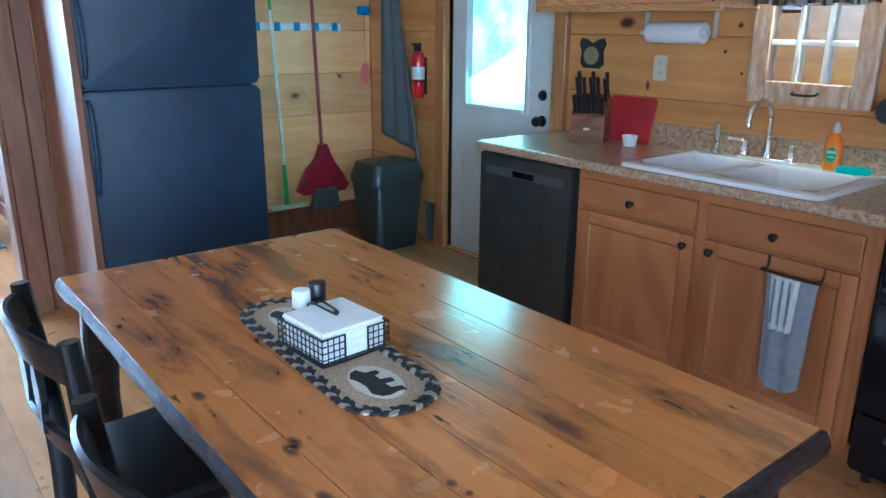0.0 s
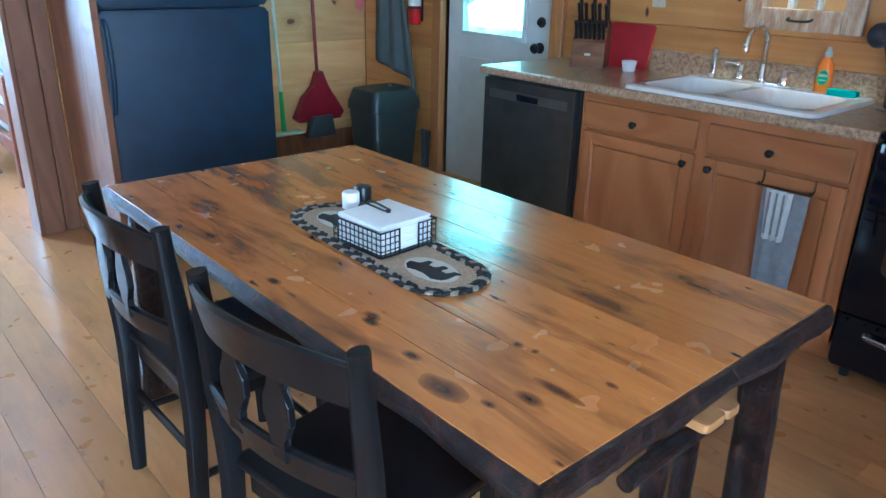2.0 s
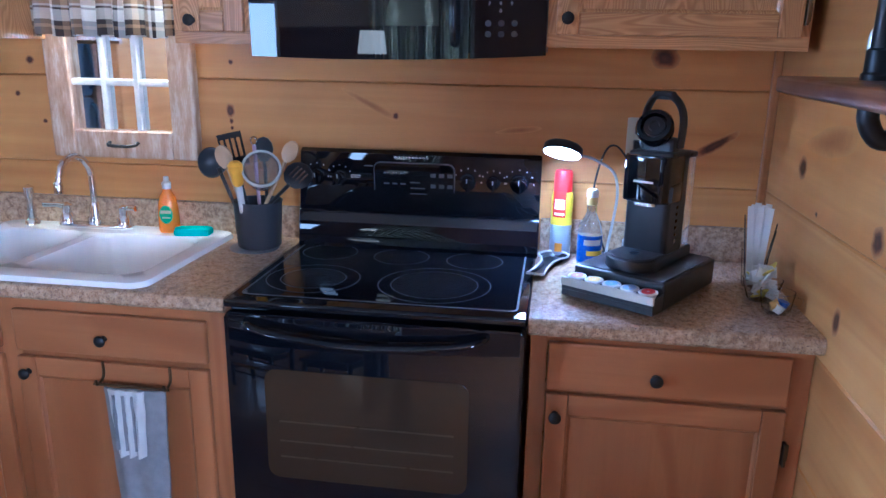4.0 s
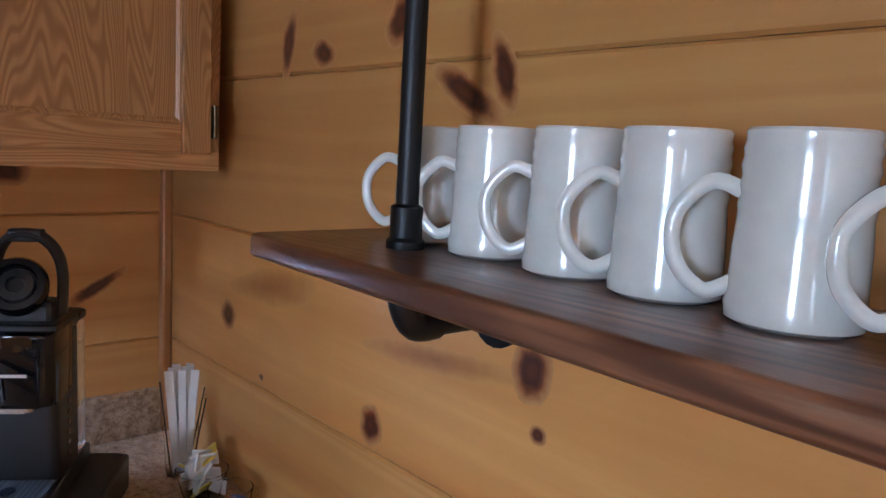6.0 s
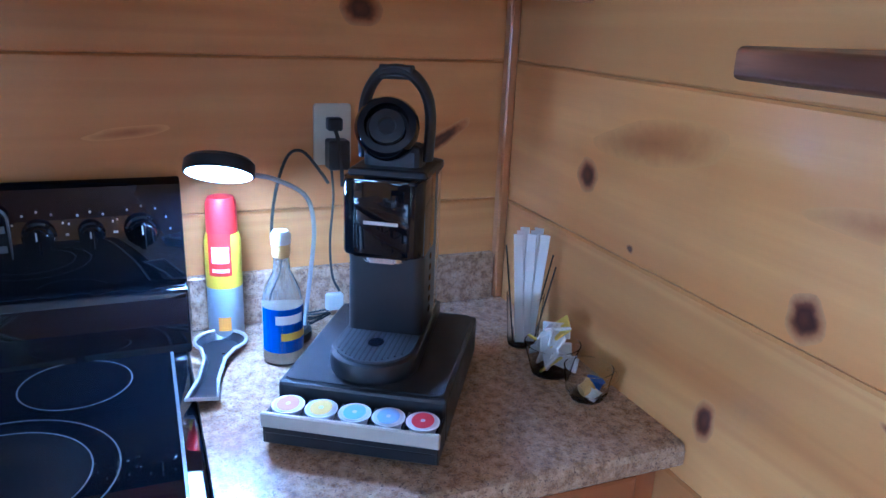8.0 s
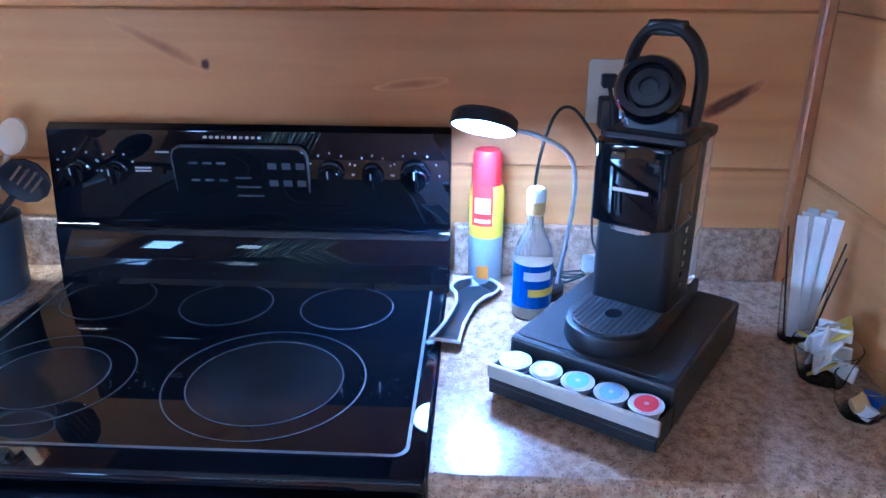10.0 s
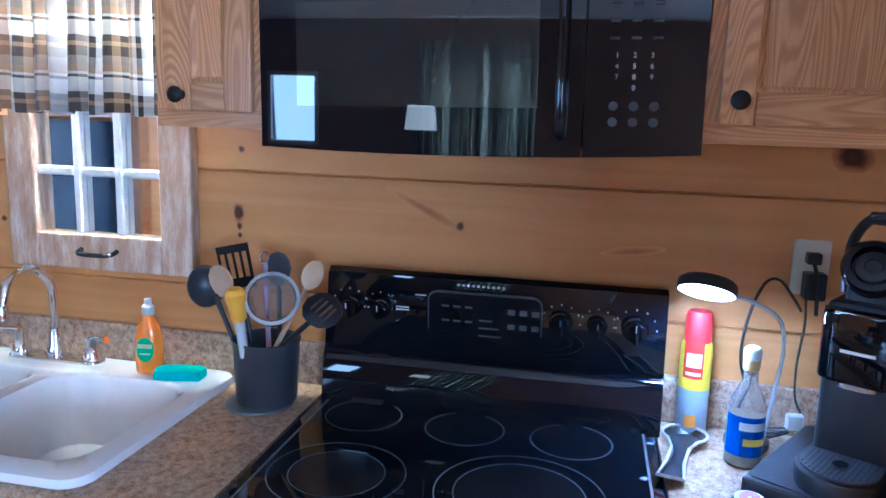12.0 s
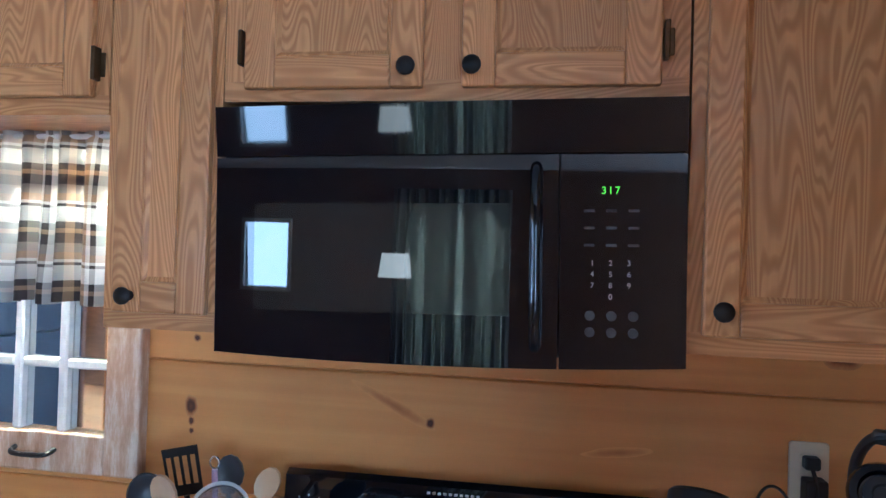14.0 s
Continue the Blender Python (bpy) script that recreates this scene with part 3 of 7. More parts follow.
for lp in (o2, *loops):
    for k in range(len(lp)):
        e = bm.edges.get((lp[k], lp[(k + 1) % len(lp)]))
        es.append(e)
bmesh.ops.triangle_fill(bm, use_beauty=True, edges=es)
part("basin", bm, porcelain, sink, smooth=True)
for yc in (1.478, 1.862):
    part("drain", lathe([(0.0, 0.757), (0.030, 0.757), (0.042, 0.760), (0.044, 0.758)], 20, Matrix.Translation((2.60, yc, 0))), steel, sink, "steel drain")

# faucet with two levers, and a side sprayer
tap = thing("faucet", "chrome gooseneck kitchen faucet with two lever handles", "faucet", pose(2.862, 1.72, 0.934))
part("base_plate", slab(rounded(-0.028, -0.13, 0.028, 0.13, 0.026), "z", 0, 0.012, 0.004), chrome, tap, smooth=True)
goose = smoothline([(0, 0, 0.01), (0, 0, 0.14), (-0.01, 0.002, 0.205), (-0.06, 0.01, 0.245), (-0.115, 0.018, 0.225), (-0.138, 0.022, 0.165)], 8)
part("spout", tube(goose, 0.011, 12), chrome, tap, smooth=True)
part("spout_base", lathe([(0.024, 0.01), (0.024, 0.03), (0.017, 0.045), (0.017, 0.075), (0.012, 0.085)], 20), chrome, tap, smooth=True)
part("aerator", lathe([(0.0, 0.0), (0.013, 0.0), (0.014, 0.03), (0.011, 0.036)], 16, pose(-0.139, 0.022, 0.138)), chrome, tap, smooth=True)
for s in (-1, 1):
    part("handle_base", lathe([(0.024, 0.01), (0.023, 0.035), (0.015, 0.045), (0.016, 0.07), (0.0, 0.082)], 18, pose(0, 0.102 * s, 0)), chrome, tap, smooth=True)
    part("lever", tube([(0.0, 0.102 * s, 0.068), (-0.02, 0.13 * s, 0.075), (-0.03, 0.165 * s, 0.076)], [0.010, 0.008, 0.009], 10), chrome, tap, smooth=True)
spray = thing("side_sprayer", "chrome pull-out side sprayer beside the faucet", "sprayer", pose(2.862, 1.955, 0.934))
part("holder", lathe([(0.024, 0.0), (0.022, 0.012), (0.014, 0.02), (0.013, 0.05)], 16), chrome, spray, smooth=True)
part("head", lathe([(0.012, 0.045), (0.010, 0.075), (0.015, 0.10), (0.017, 0.125), (0.0, 0.135)], 16), chrome, spray, smooth=True)

# ---- dishwasher ----
dw = thing("dishwasher", "dark slate built-in dishwasher with pocket handle", "dishwasher")
part("body", boxes(((CX, 2.305, 0.10), (2.93, 2.925, 0.868)), ((CX + 0.06, 2.31, 0.0), (2.90, 2.92, 0.10))), black_plastic, dw)
part("door", boxes(((CX - 0.035, 2.318, 0.115), (CX, 2.915, 0.862)), bevel=0.006, seg=2), dw_steel, dw)
part("control_strip", boxes(((CX - 0.037, 2.36, 0.765), (CX - 0.034, 2.875, 0.808)), bevel=0.001), plain("strip_steel", (0.17, 0.17, 0.165), 0.35, metal=0.8), dw, "lighter handle strip")
part("pocket_handle", boxes(((CX - 0.040, 2.54, 0.770), (CX - 0.036, 2.68, 0.800)), bevel=0.0015), black_gloss, dw)
part("toe_panel", boxes(((CX + 0.045, 2.32, 0.01), (CX + 0.058, 2.915, 0.098))), black_plastic, dw)

# ---- stove ----
SL, SR = 1.020, 0.263
stove = thing("stove", "black electric range with smooth glass cooktop", "stove")
part("body", boxes(((2.335, SR + 0.004, 0.05), (2.92, SL - 0.004, 0.895)), bevel=0.004), black_gloss, stove)
part("cooktop", boxes(((2.300, SR, 0.895), (2.92, SL, 0.917)), bevel=0.008, seg=3), black_gloss, stove, smooth=True)
glassline = plain("cooktop_line", (0.16, 0.16, 0.17), 0.35)
dimline = plain("cooktop_zone", (0.016, 0.016, 0.019), 0.16, vary=0.6, Specular_IOR_Level=0.4)
gl = part("glass", slab(rounded(2.345, SR + 0.03, 2.86, SL - 0.03, 0.02), "z", 0.9172, 0.9192), black_glass, stove)
fr = bmesh.new()
a0 = rounded(2.345, SR + 0.026, 2.862, SL - 0.026, 0.02)
a1 = rounded(2.350, SR + 0.031, 2.857, SL - 0.031, 0.018)
bridge(fr, ring(fr, a0, 0.9194), ring(fr, a1, 0.9198))
part("glass_edge", fr, glassline, stove, "thin silver edge of the glass")


def zone(x, y, r, w=0.0022):
    b = bmesh.new()
    seg = 56
    p = [[b.verts.new((x + q * math.cos(math.tau * k / seg), y + q * math.sin(math.tau * k / seg), 0.9200)) for k in range(seg)] for q in (r - w, r)]
    bridge(b, *p)
    return b


for x, y, r in ((2.775, 0.886, 0.084), (2.765, 0.661, 0.084), (2.762, 0.439, 0.084)):
    part("burner_ring", zone(x, y, r), glassline, stove)
for x, y, r, q in ((2.515, 0.520, 0.117, 0.151), (2.508, 0.852, 0.089, 0.127)):
    part("burner_ring", zone(x, y, r), glassline, stove)
    part("burner_ring", zone(x, y, q), glassline, stove)
    part("burner_zone", zone(x, y, r - 0.004, r - 0.006), dimline, stove, "worn greyish burner centre")
# back panel with controls, tilted slightly
back = part("control_panel", slab([(2.925, 0.917), (2.925, 1.215), (2.90, 1.222), (2.885, 1.212), (2.864, 1.050), (2.871, 1.038), (2.858, 1.032), (2.852, 1.024), (2.850, 0.928), (2.838, 0.917)], "y", SR - 0.006, SL - 0.009, 0.004), black_gloss, stove, smooth=True)
PT = Matrix.Translation((2.8735, 0, 1.125)) @ Matrix.Rotation(radians(-7.4), 4, "Y")
white_mark = plain("white_print", (0.55, 0.56, 0.58), 0.5)
part("display_frame", slab(rounded(0.518, -0.052, 0.770, 0.066, 0.02), "x", -0.006, 0.004, 0.003), plain("grey_line", (0.10, 0.10, 0.105), 0.3), stove).matrix_basis = PT
part("display", slab(rounded(0.5205, -0.0495, 0.7675, 0.0635, 0.018), "x", -0.0075, 0.0, 0.002), black_glass, stove, "dark touch display").matrix_basis = PT
part("top_vent", boxes(*[((-0.003, 0.60 + 0.011 * k, 0.080), (0.0, 0.606 + 0.011 * k, 0.084)) for k in range(10)]), white_mark, stove).matrix_basis = PT
legend = bmesh.new()
for k in range(3):
    for j in range(2):
        box(legend, (-0.0083, 0.738 - 0.026 * k, 0.032 - 0.034 * j), (-0.0076, 0.722 - 0.026 * k, 0.036 - 0.034 * j))
for k in range(3):
    for j in range(2):
        box(legend, (-0.0083, 0.592 - 0.026 * k, 0.024 - 0.034 * j), (-0.0076, 0.576 - 0.026 * k, 0.036 - 0.034 * j), 0.0)
for k, w in enumerate((0.03, 0.045, 0.05)):
    box(legend, (-0.0083, 0.655, 0.004 - 0.018 * k), (-0.0076, 0.655 - w, 0.007 - 0.018 * k))
part("display_legend", legend, plain("dim_print", (0.09, 0.095, 0.10), 0.5), stove, kind="stuff").matrix_basis = PT
marks = bmesh.new()
for ky, r in ((0.952, 0.030), (0.880, 0.026), (0.478, 0.030), (0.400, 0.026), (0.322, 0.032)):
    for k in range(11):
        t = radians(-60 + 300 * k / 10)
        u, v = ky + (r + 0.012) * math.cos(t), 0.012 + (r + 0.012) * math.sin(t)
        box(marks, (-0.0008, u - 0.0014, v - 0.0014), (0.002, u + 0.0014, v + 0.0014))
    for j in range(2):
        box(marks, (-0.0008, ky - 0.006, -0.058 - 0.010 * j), (0.002, ky + 0.022, -0.055 - 0.010 * j))
        box(marks, (-0.0008, ky - 0.026 + 0.013 * j, -0.068), (0.002, ky - 0.018 + 0.013 * j, -0.055))
for u0_, v0_, w_ in ((0.775, 0.05, 0.025), (0.815, 0.012, 0.03), (0.815, 0.018, 0.03)):
    box(marks, (-0.0008, u0_, v0_), (0.002, u0_ + w_, v0_ + 0.0024))
part("dial_print", marks, white_mark, stove, "white printed dial marks", kind="stuff").matrix_basis = PT
part("maker_badge", boxes(((-0.001, 0.60, -0.072), (0.002, 0.69, -0.066)), bevel=0.0), white_mark, stove, "small silver script badge").matrix_basis = PT
for ky, r in ((0.952, 0.024), (0.880, 0.022), (0.478, 0.026), (0.400, 0.021), (0.322, 0.028)):
    kn = part("control_knob", lathe([(r, 0.0), (r, 0.004), (r * 0.86, 0.006), (r * 0.80, 0.020), (r * 0.7, 0.023), (0, 0.0235)], 24, Matrix.Translation((0, ky, 0.012)) @ Matrix.Rotation(radians(-90), 4, "Y")), black_gloss, stove, smooth=True)
    kn.matrix_basis = PT
    gp = part("grip", boxes(((-0.032, ky - 0.005, 0.012 - r * 0.8), (-0.018, ky + 0.005, 0.012 + r * 0.8)), bevel=0.002), black_gloss, kn)
    ln = part("pointer", boxes(((-0.033, ky - 0.001, 0.012 + r * 0.2), (-0.0318, ky + 0.001, 0.012 + r * 0.75))), white_mark, kn)
# oven door
odoor = part("oven_door", slab(rounded(SR + 0.006, 0.275, SL - 0.006, 0.888, 0.012), "x", 2.292, 2.335, 0.008), black_gloss, stove, smooth=True)
ow = gloss("oven_window", (0.034, 0.021, 0.012), 0.05, 0.4)
part("oven_window", slab(rounded(0.395, 0.44, 0.915, 0.745, 0.03), "x", 2.2895, 2.2925, 0.001), ow, odoor, "brown-tinted oven window")
part("rack", boxes(*[((2.2890, 0.43, z), (2.2896, 0.88, z + 0.005)) for z in (0.50, 0.545, 0.60)]), plain("rack_glint", (0.065, 0.046, 0.026), 0.3, metal=0.4), odoor)
hb = smoothline([(2.292, 0.95, 0.872), (2.262, 0.935, 0.868), (2.247, 0.86, 0.855), (2.240, 0.655, 0.842), (2.247, 0.45, 0.855), (2.262, 0.375, 0.868), (2.292, 0.36, 0.872)], 6)
part("door_handle", tube(hb, 0.013, 12, flat=0.7), black_gloss, odoor, smooth=True)
sdraw = part("storage_drawer", slab(rounded(SR + 0.008, 0.06, SL - 0.008, 0.262, 0.012), "x", 2.300, 2.335, 0.008), black_gloss, stove, smooth=True)
part("drawer_handle", tube(smoothline([(2.302, 0.90, 0.212), (2.272, 0.885, 0.210), (2.266, 0.64, 0.202), (2.272, 0.395, 0.210), (2.302, 0.38, 0.212)], 6), 0.011, 12), plain("satin_bar", (0.30, 0.30, 0.32), 0.25, metal=0.9), sdraw, "satin metal drawer handle", True)
for y in (SR + 0.05, SL - 0.05):
    for x in (2.37, 2.86):
        part("foot", lathe([(0, 0), (0.018, 0), (0.018, 0.02), (0.01, 0.022), (0.01, 0.055)], 12, pose(x, y, 0)), black_plastic, stove)

# ---- over-the-range microwave ----
ML, MR, MB, MT = 1.040, 0.262, 1.5015, 1.925
mw = thing("microwave", "black over-the-range microwave with green clock", "microwave")
mw.matrix_world = Matrix.Translation((0, 0.651, 1.72)) @ Matrix.Rotation(radians(-1.0), 4, "X") @ Matrix.Translation((0, -0.651, -1.72))  # hangs a little low at one end


def bowed(y0, y1, z0, z1, x_back, depth, out=0.005, n=14, drop=0.0, lean=0.0):
    """A plate whose front bows out in plan; drop bows the lower edge."""
    b = bmesh.new()
    rows = []
    for k in range(n + 1):
        y = y0 + (y1 - y0) * k / n
        s = 1 - ((y - (ML + MR) / 2) / ((ML - MR) / 2)) ** 2
        xf = x_back - depth - out * s
        zb = z0 - drop * s
        rows.append([b.verts.new(p) for p in ((x_back, y, zb), (xf, y, zb), (xf - lean, y, z1), (x_back, y, z1))])
    for p, q in zip(rows, rows[1:]):
        bridge(b, p, q)
    b.faces.new(rows[0])
    b.faces.new(rows[-1][::-1])
    return b


part("body", boxes(((2.63, MR, MB + 0.012), (EAST - 0.004, ML, MT)), bevel=0.004), black_plastic, mw)
part("vent_strip", bowed(MR, ML, MT - 0.083, MT, 2.63, 0.028, lean=0.0105), black_gloss, mw, smooth=True)
mdoor = part("door", bowed(0.458, ML, MB + 0.006, MT - 0.086, 2.63, 0.028, drop=0.010), black_glass, mw, smooth=True)
mpan = part("control_panel", bowed(MR, 0.455, MB + 0.006, MT - 0.086, 2.63, 0.028, drop=0.010), black_gloss, mw, smooth=True)
mwin = gloss("microwave_window", (0.022, 0.022, 0.020), 0.016, 0.75)
part("window", bowed(0.534, 0.968, MB + 0.080, MB + 0.260, 2.6, 0.0004), mwin, mdoor, "greyish window mesh", True)
grip = smoothline([(2.595, 0.492, MB + 0.315), (2.560, 0.492, MB + 0.300), (2.556, 0.492, MB + 0.17), (2.560, 0.492, MB + 0.05), (2.595, 0.492, MB + 0.035)], 6)
part("handle", tube(grip, 0.009, 12), black_gloss, mdoor, smooth=True)
glow = Nodes("clock_glow")
glow.set(Base_Color=(0.02, 0.05, 0.0), Emission_Color=(0.35, 1.0, 0.03), Emission_Strength=0.8)
FACE = 2.6015
words("clock", "317", 0.0165, Matrix.Translation((FACE - 0.0085, 0.378, 1.781)) @ TO_WEST, glow.mat, mpan, 1.25)
dimw = plain("key_print", (0.045, 0.045, 0.05), 0.5)
keys = bmesh.new()
for j, z in enumerate((1.748, 1.721, 1.694)):
    for k in range(3):
        box(keys, (FACE - 0.0075, 0.418 - 0.034 * k, z), (FACE - 0.002, 0.402 - 0.034 * k, z + 0.004))
for k in range(3):
    for z in (1.586, 1.560):
        lathe([(0.0, 0), (0.0078, 0), (0.0078, 0.004), (0, 0.0045)], 16, Matrix.Translation((FACE - 0.0045, 0.408 - 0.033 * k, z)) @ Matrix.Rotation(radians(-90), 4, "Y"), keys)
part("key", keys, dimw, mpan, "grey printed keys", kind="stuff")
for j, row in enumerate(("123", "456", "789", " 0 ")):
    for k, ch in enumerate(row):
        if ch != " ":
            words("digit", ch, 0.012, Matrix.Translation((FACE - 0.0072, 0.405 - 0.028 * k, 1.668 - 0.0175 * j)) @ TO_WEST, white_mark, mpan)

# ---- upper cabinets ----
UX = 2.622


def upper(label, y0, y1, z0, doors, z1=2.30, low=0.030, grip=0.070):
    """A wall cabinet; doors are (y0, y1, knob_y, hinge_y)."""
    c = thing("wall_cabinet", label, "cabinet")
    pieces(c, oak_y, ("rail", (UX, y0, z0), (UX + 0.019, y1, z0 + 0.035)), ("rail", (UX, y0, z1 - 0.05), (UX + 0.019, y1, z1)), ("bottom_panel", (UX + 0.019, y0 + 0.016, z0 + 0.012), (EAST - 0.002, y1 - 0.016, z0 + 0.026)),
           ("top_panel", (UX + 0.019, y0 + 0.016, z1 - 0.02), (EAST - 0.002, y1 - 0.016, z1)))
    pieces(c, oak_z, ("side_panel", (UX + 0.019, y0, z0 + 0.012), (EAST - 0.002, y0 + 0.016, z1)), ("side_panel", (UX + 0.019, y1 - 0.016, z0 + 0.012), (EAST - 0.002, y1, z1)))
    edges = [y0] + [v for d in doors for v in (d[0] + 0.008, d[1] - 0.008)] + [y1]
    for k in range(0, len(edges), 2):
        pieces(c, oak_z, ("stile", (UX - 0.0004, edges[k], z0 + 0.035), (UX + 0.0186, edges[k + 1], z1 - 0.05)))
    for d0, d1, ky, hy in doors:
        d = panel_door(c, UX - 0.001, d0, d1, z0 + low, z1 - 0.03, oak_z, oak_y)
        if ky is not None:
            knob(d, UX - 0.020, ky, z0 + grip)
        if hy is not None:
            hinge(c, UX - 0.001, hy, z0 + 0.09)
    return c


upper("oak wall cabinet in the corner beside the microwave", SOUTH + 0.035, 0.258, 1.535, [(-0.345, 0.236, 0.209, -0.352)])
upper("narrow oak wall cabinet between curtain and microwave", 1.045, 1.262, 1.530, [(1.058, 1.236, 1.200, None)], grip=0.060)
upper("oak wall cabinet with two doors above the microwave", 0.262, 1.043, 1.934, [(0.306, 0.622, 0.602, 0.299), (0.687, 1.000, 0.710, 1.007)], low=0.019, grip=0.049)
upper("short oak wall cabinet above the sink curtain", 1.266, 1.86, 1.912, [(1.292, 1.56, None, 1.287), (1.575, 1.84, None, None)])
upper("oak wall cabinet over the dishwasher end", 1.865, 2.86, 1.525, [(1.89, 2.34, None, None), (2.36, 2.83, None, None)])

# ---- fridge with its side panel ----
fridge = thing("fridge", "black textured top-freezer refrigerator", "refrigerator")
part("body", boxes(((0.69, 3.70, 0.03), (1.50, 4.29, 1.72)), bevel=0.006), fridge_black, fridge)
for nm, z0, z1 in (("freezer_door", 1.185, 1.72), ("fridge_door", 0.06, 1.172)):
    d = part(nm, slab(rounded(0.69, z0, 1.505, z1, 0.02), "y", 3.63, 3.698, 0.014, 3), fridge_black, fridge, smooth=True)
    part("edge_trim", boxes(((1.5055, 3.634, z0 + 0.02), (1.509, 3.66, z1 - 0.02))), steel, d, "bright metal edge trim")
    hz = [(0.712, 3.63, z0 + 0.05), (0.712, 3.585, z0 + 0.09), (0.714, 3.578, z0 + 0.25), (0.712, 3.63, z0 + 0.40)] if nm == "freezer_door" else [(0.712, 3.63, z1 - 0.45), (0.714, 3.578, z1 - 0.28), (0.712, 3.585, z1 - 0.08), (0.712, 3.63, z1 - 0.04)]
    part("handle", tube(smoothline([(p, max(q, 3.598), w) for p, q, w in hz], 6), 0.011, 10), fridge_black, d, smooth=True)
part("kick_grille", boxes(((0.70, 3.66, 0.0), (1.49, 3.72, 0.055))), black_plastic, fridge)
side = structure("trim_fridge_panel", boxes(((0.662, 3.62, 0), (0.684, 4.285, 2.2)), ((0.656, 3.60, 0), (0.688, 3.628, 2.2)), bevel=0.003), pine_z, "upright pine panel beside the fridge", "panel")

# ---- outside door ----
door = thing("door_1", "white exterior door with upper glass pane", "door")
tagged(door, kind="structure")
D0, D1 = DOOR[0] + 0.003, DOOR[1] - 0.003
G = (3.285, 3.815, 0.985, 1.93)
part("leaf", boxes(((3.00, D0, 0.012), (3.045, G[0], 2.055)), ((3.00, G[1], 0.012), (3.045, D1, 2.055)), ((3.00, G[0], 0.012), (3.045, G[1], G[2])), ((3.00, G[0], G[3]), (3.045, G[1], 2.055))), white_paint, door)
part("glazing_bead", boxes(((2.988, G[0] - 0.028, G[2] - 0.028), (3.002, G[0] + 0.004, G[3] + 0.028)), ((2.988, G[1] - 0.004, G[2] - 0.028), (3.002, G[1] + 0.028, G[3] + 0.028)),
                           ((2.988, G[0] + 0.004, G[2] - 0.028), (3.002, G[1] - 0.004, G[2] + 0.004)), ((2.988, G[0] + 0.004, G[3] - 0.004), (3.002, G[1] - 0.004, G[3] + 0.028)), bevel=0.003), white_paint, door)
clear = Nodes("clear_glass")
clear.set(Base_Color=(0.95, 0.98, 0.97), Roughness=0.02, Transmission_Weight=1.0, IOR=1.03, Specular_IOR_Level=0.5)
pane = part("pane", boxes(((3.018, G[0], G[2]), (3.024, G[1], G[3]))), clear.mat, door, "clear glass pane")
pane.visible_shadow = False
for z0, z1 in ((0.14, 0.83),):
    for y0, y1 in ((3.13, 3.44), (3.54, 3.85)):
        part("raised_panel", boxes(((2.994, y0, z0), (3.002, y1, z1)), bevel=0.006, seg=2), white_paint, door)
part("deadbolt", lathe([(0.030, 0), (0.030, 0.006), (0.022, 0.012), (0.020, 0.022), (0, 0.024)], 20, Matrix.Translation((3.0, 3.145, 1.085)) @ Matrix.Rotation(radians(-90), 4, "Y")), black_metal, door, "black deadbolt", True)
part("door_knob", lathe([(0.032, 0), (0.032, 0.006), (0.012, 0.014), (0.012, 0.030), (0.026, 0.040), (0.030, 0.052), (0.022, 0.066), (0, 0.070)], 20, Matrix.Translation((3.0, 3.145, 0.940)) @ Matrix.Rotation(radians(-90), 4, "Y")), black_metal, door, "black door knob", True)
part("hinge", boxes(((2.996, D1 - 0.004, 0.25), (3.004, D1 + 0.002, 0.35)), ((2.996, D1 - 0.004, 1.05), (3.004, D1 + 0.002, 1.15))), steel, door)
part("threshold", boxes(((2.96, D0, 0.0), (3.14, D1, 0.011))), pine_y, door)

# outdoors
ground_m = plain("forest_ground", (0.09, 0.10, 0.04), 0.9, vary=0.5, scale=0.8)
structure("ground", boxes(((-60, -60, -0.5), (60, 60, -0.14))), ground_m, "leafy ground outside the cabin", "ground")
# Backdrop sheets glow by themselves; emission stands in for daylight on the leaves.
fol = Nodes("glowing_foliage")
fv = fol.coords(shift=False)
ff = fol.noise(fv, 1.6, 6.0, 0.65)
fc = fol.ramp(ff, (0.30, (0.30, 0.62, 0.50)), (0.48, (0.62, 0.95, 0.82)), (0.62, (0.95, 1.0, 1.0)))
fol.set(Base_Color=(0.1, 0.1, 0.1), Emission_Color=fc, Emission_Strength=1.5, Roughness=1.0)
structure("backdrop", boxes(((9.0, -6, -0.5), (9.1, 16, 8))), fol.mat, "glowing sheet of green woods outside the door", "backdrop")
structure("backdrop", boxes(((-9.1, -9, -0.5), (-9.0, 14, 8))), fol.mat, "glowing sheet of green woods outside the windows", "backdrop")
structure("backdrop", boxes(((-8, 13.0, -0.5), (8, 13.1, 8))), fol.mat, "glowing sheet of woods outside the bedroom", "backdrop")
structure("backdrop", boxes(((-8, -9.1, -0.5), (8, -9.0, 8))), fol.mat, "glowing sheet of woods outside the porch window", "backdrop")

# ---- dining table ----
bark = Nodes("dark_bark")
bv = bark.coords()
bn = bark.noise(bv, 20.0, 7.0, 0.74, 0.8)
bc = bark.ramp(bn, (0.32, (0.004, 0.003, 0.003)), (0.50, (0.014, 0.006, 0.005)), (0.62, (0.060, 0.022, 0.013)), (0.76, (0.16, 0.072, 0.045)))
bark.set(Base_Color=bc, Roughness=0.30, Specular_IOR_Level=0.3)
bark.bump(bn, 1.0, 0.03)
peeled = wood("peeled_log", (0.30, 0.13, 0.045), (0.20, 0.075, 0.025), (0.10, 0.035, 0.012), along="z", ring=5)


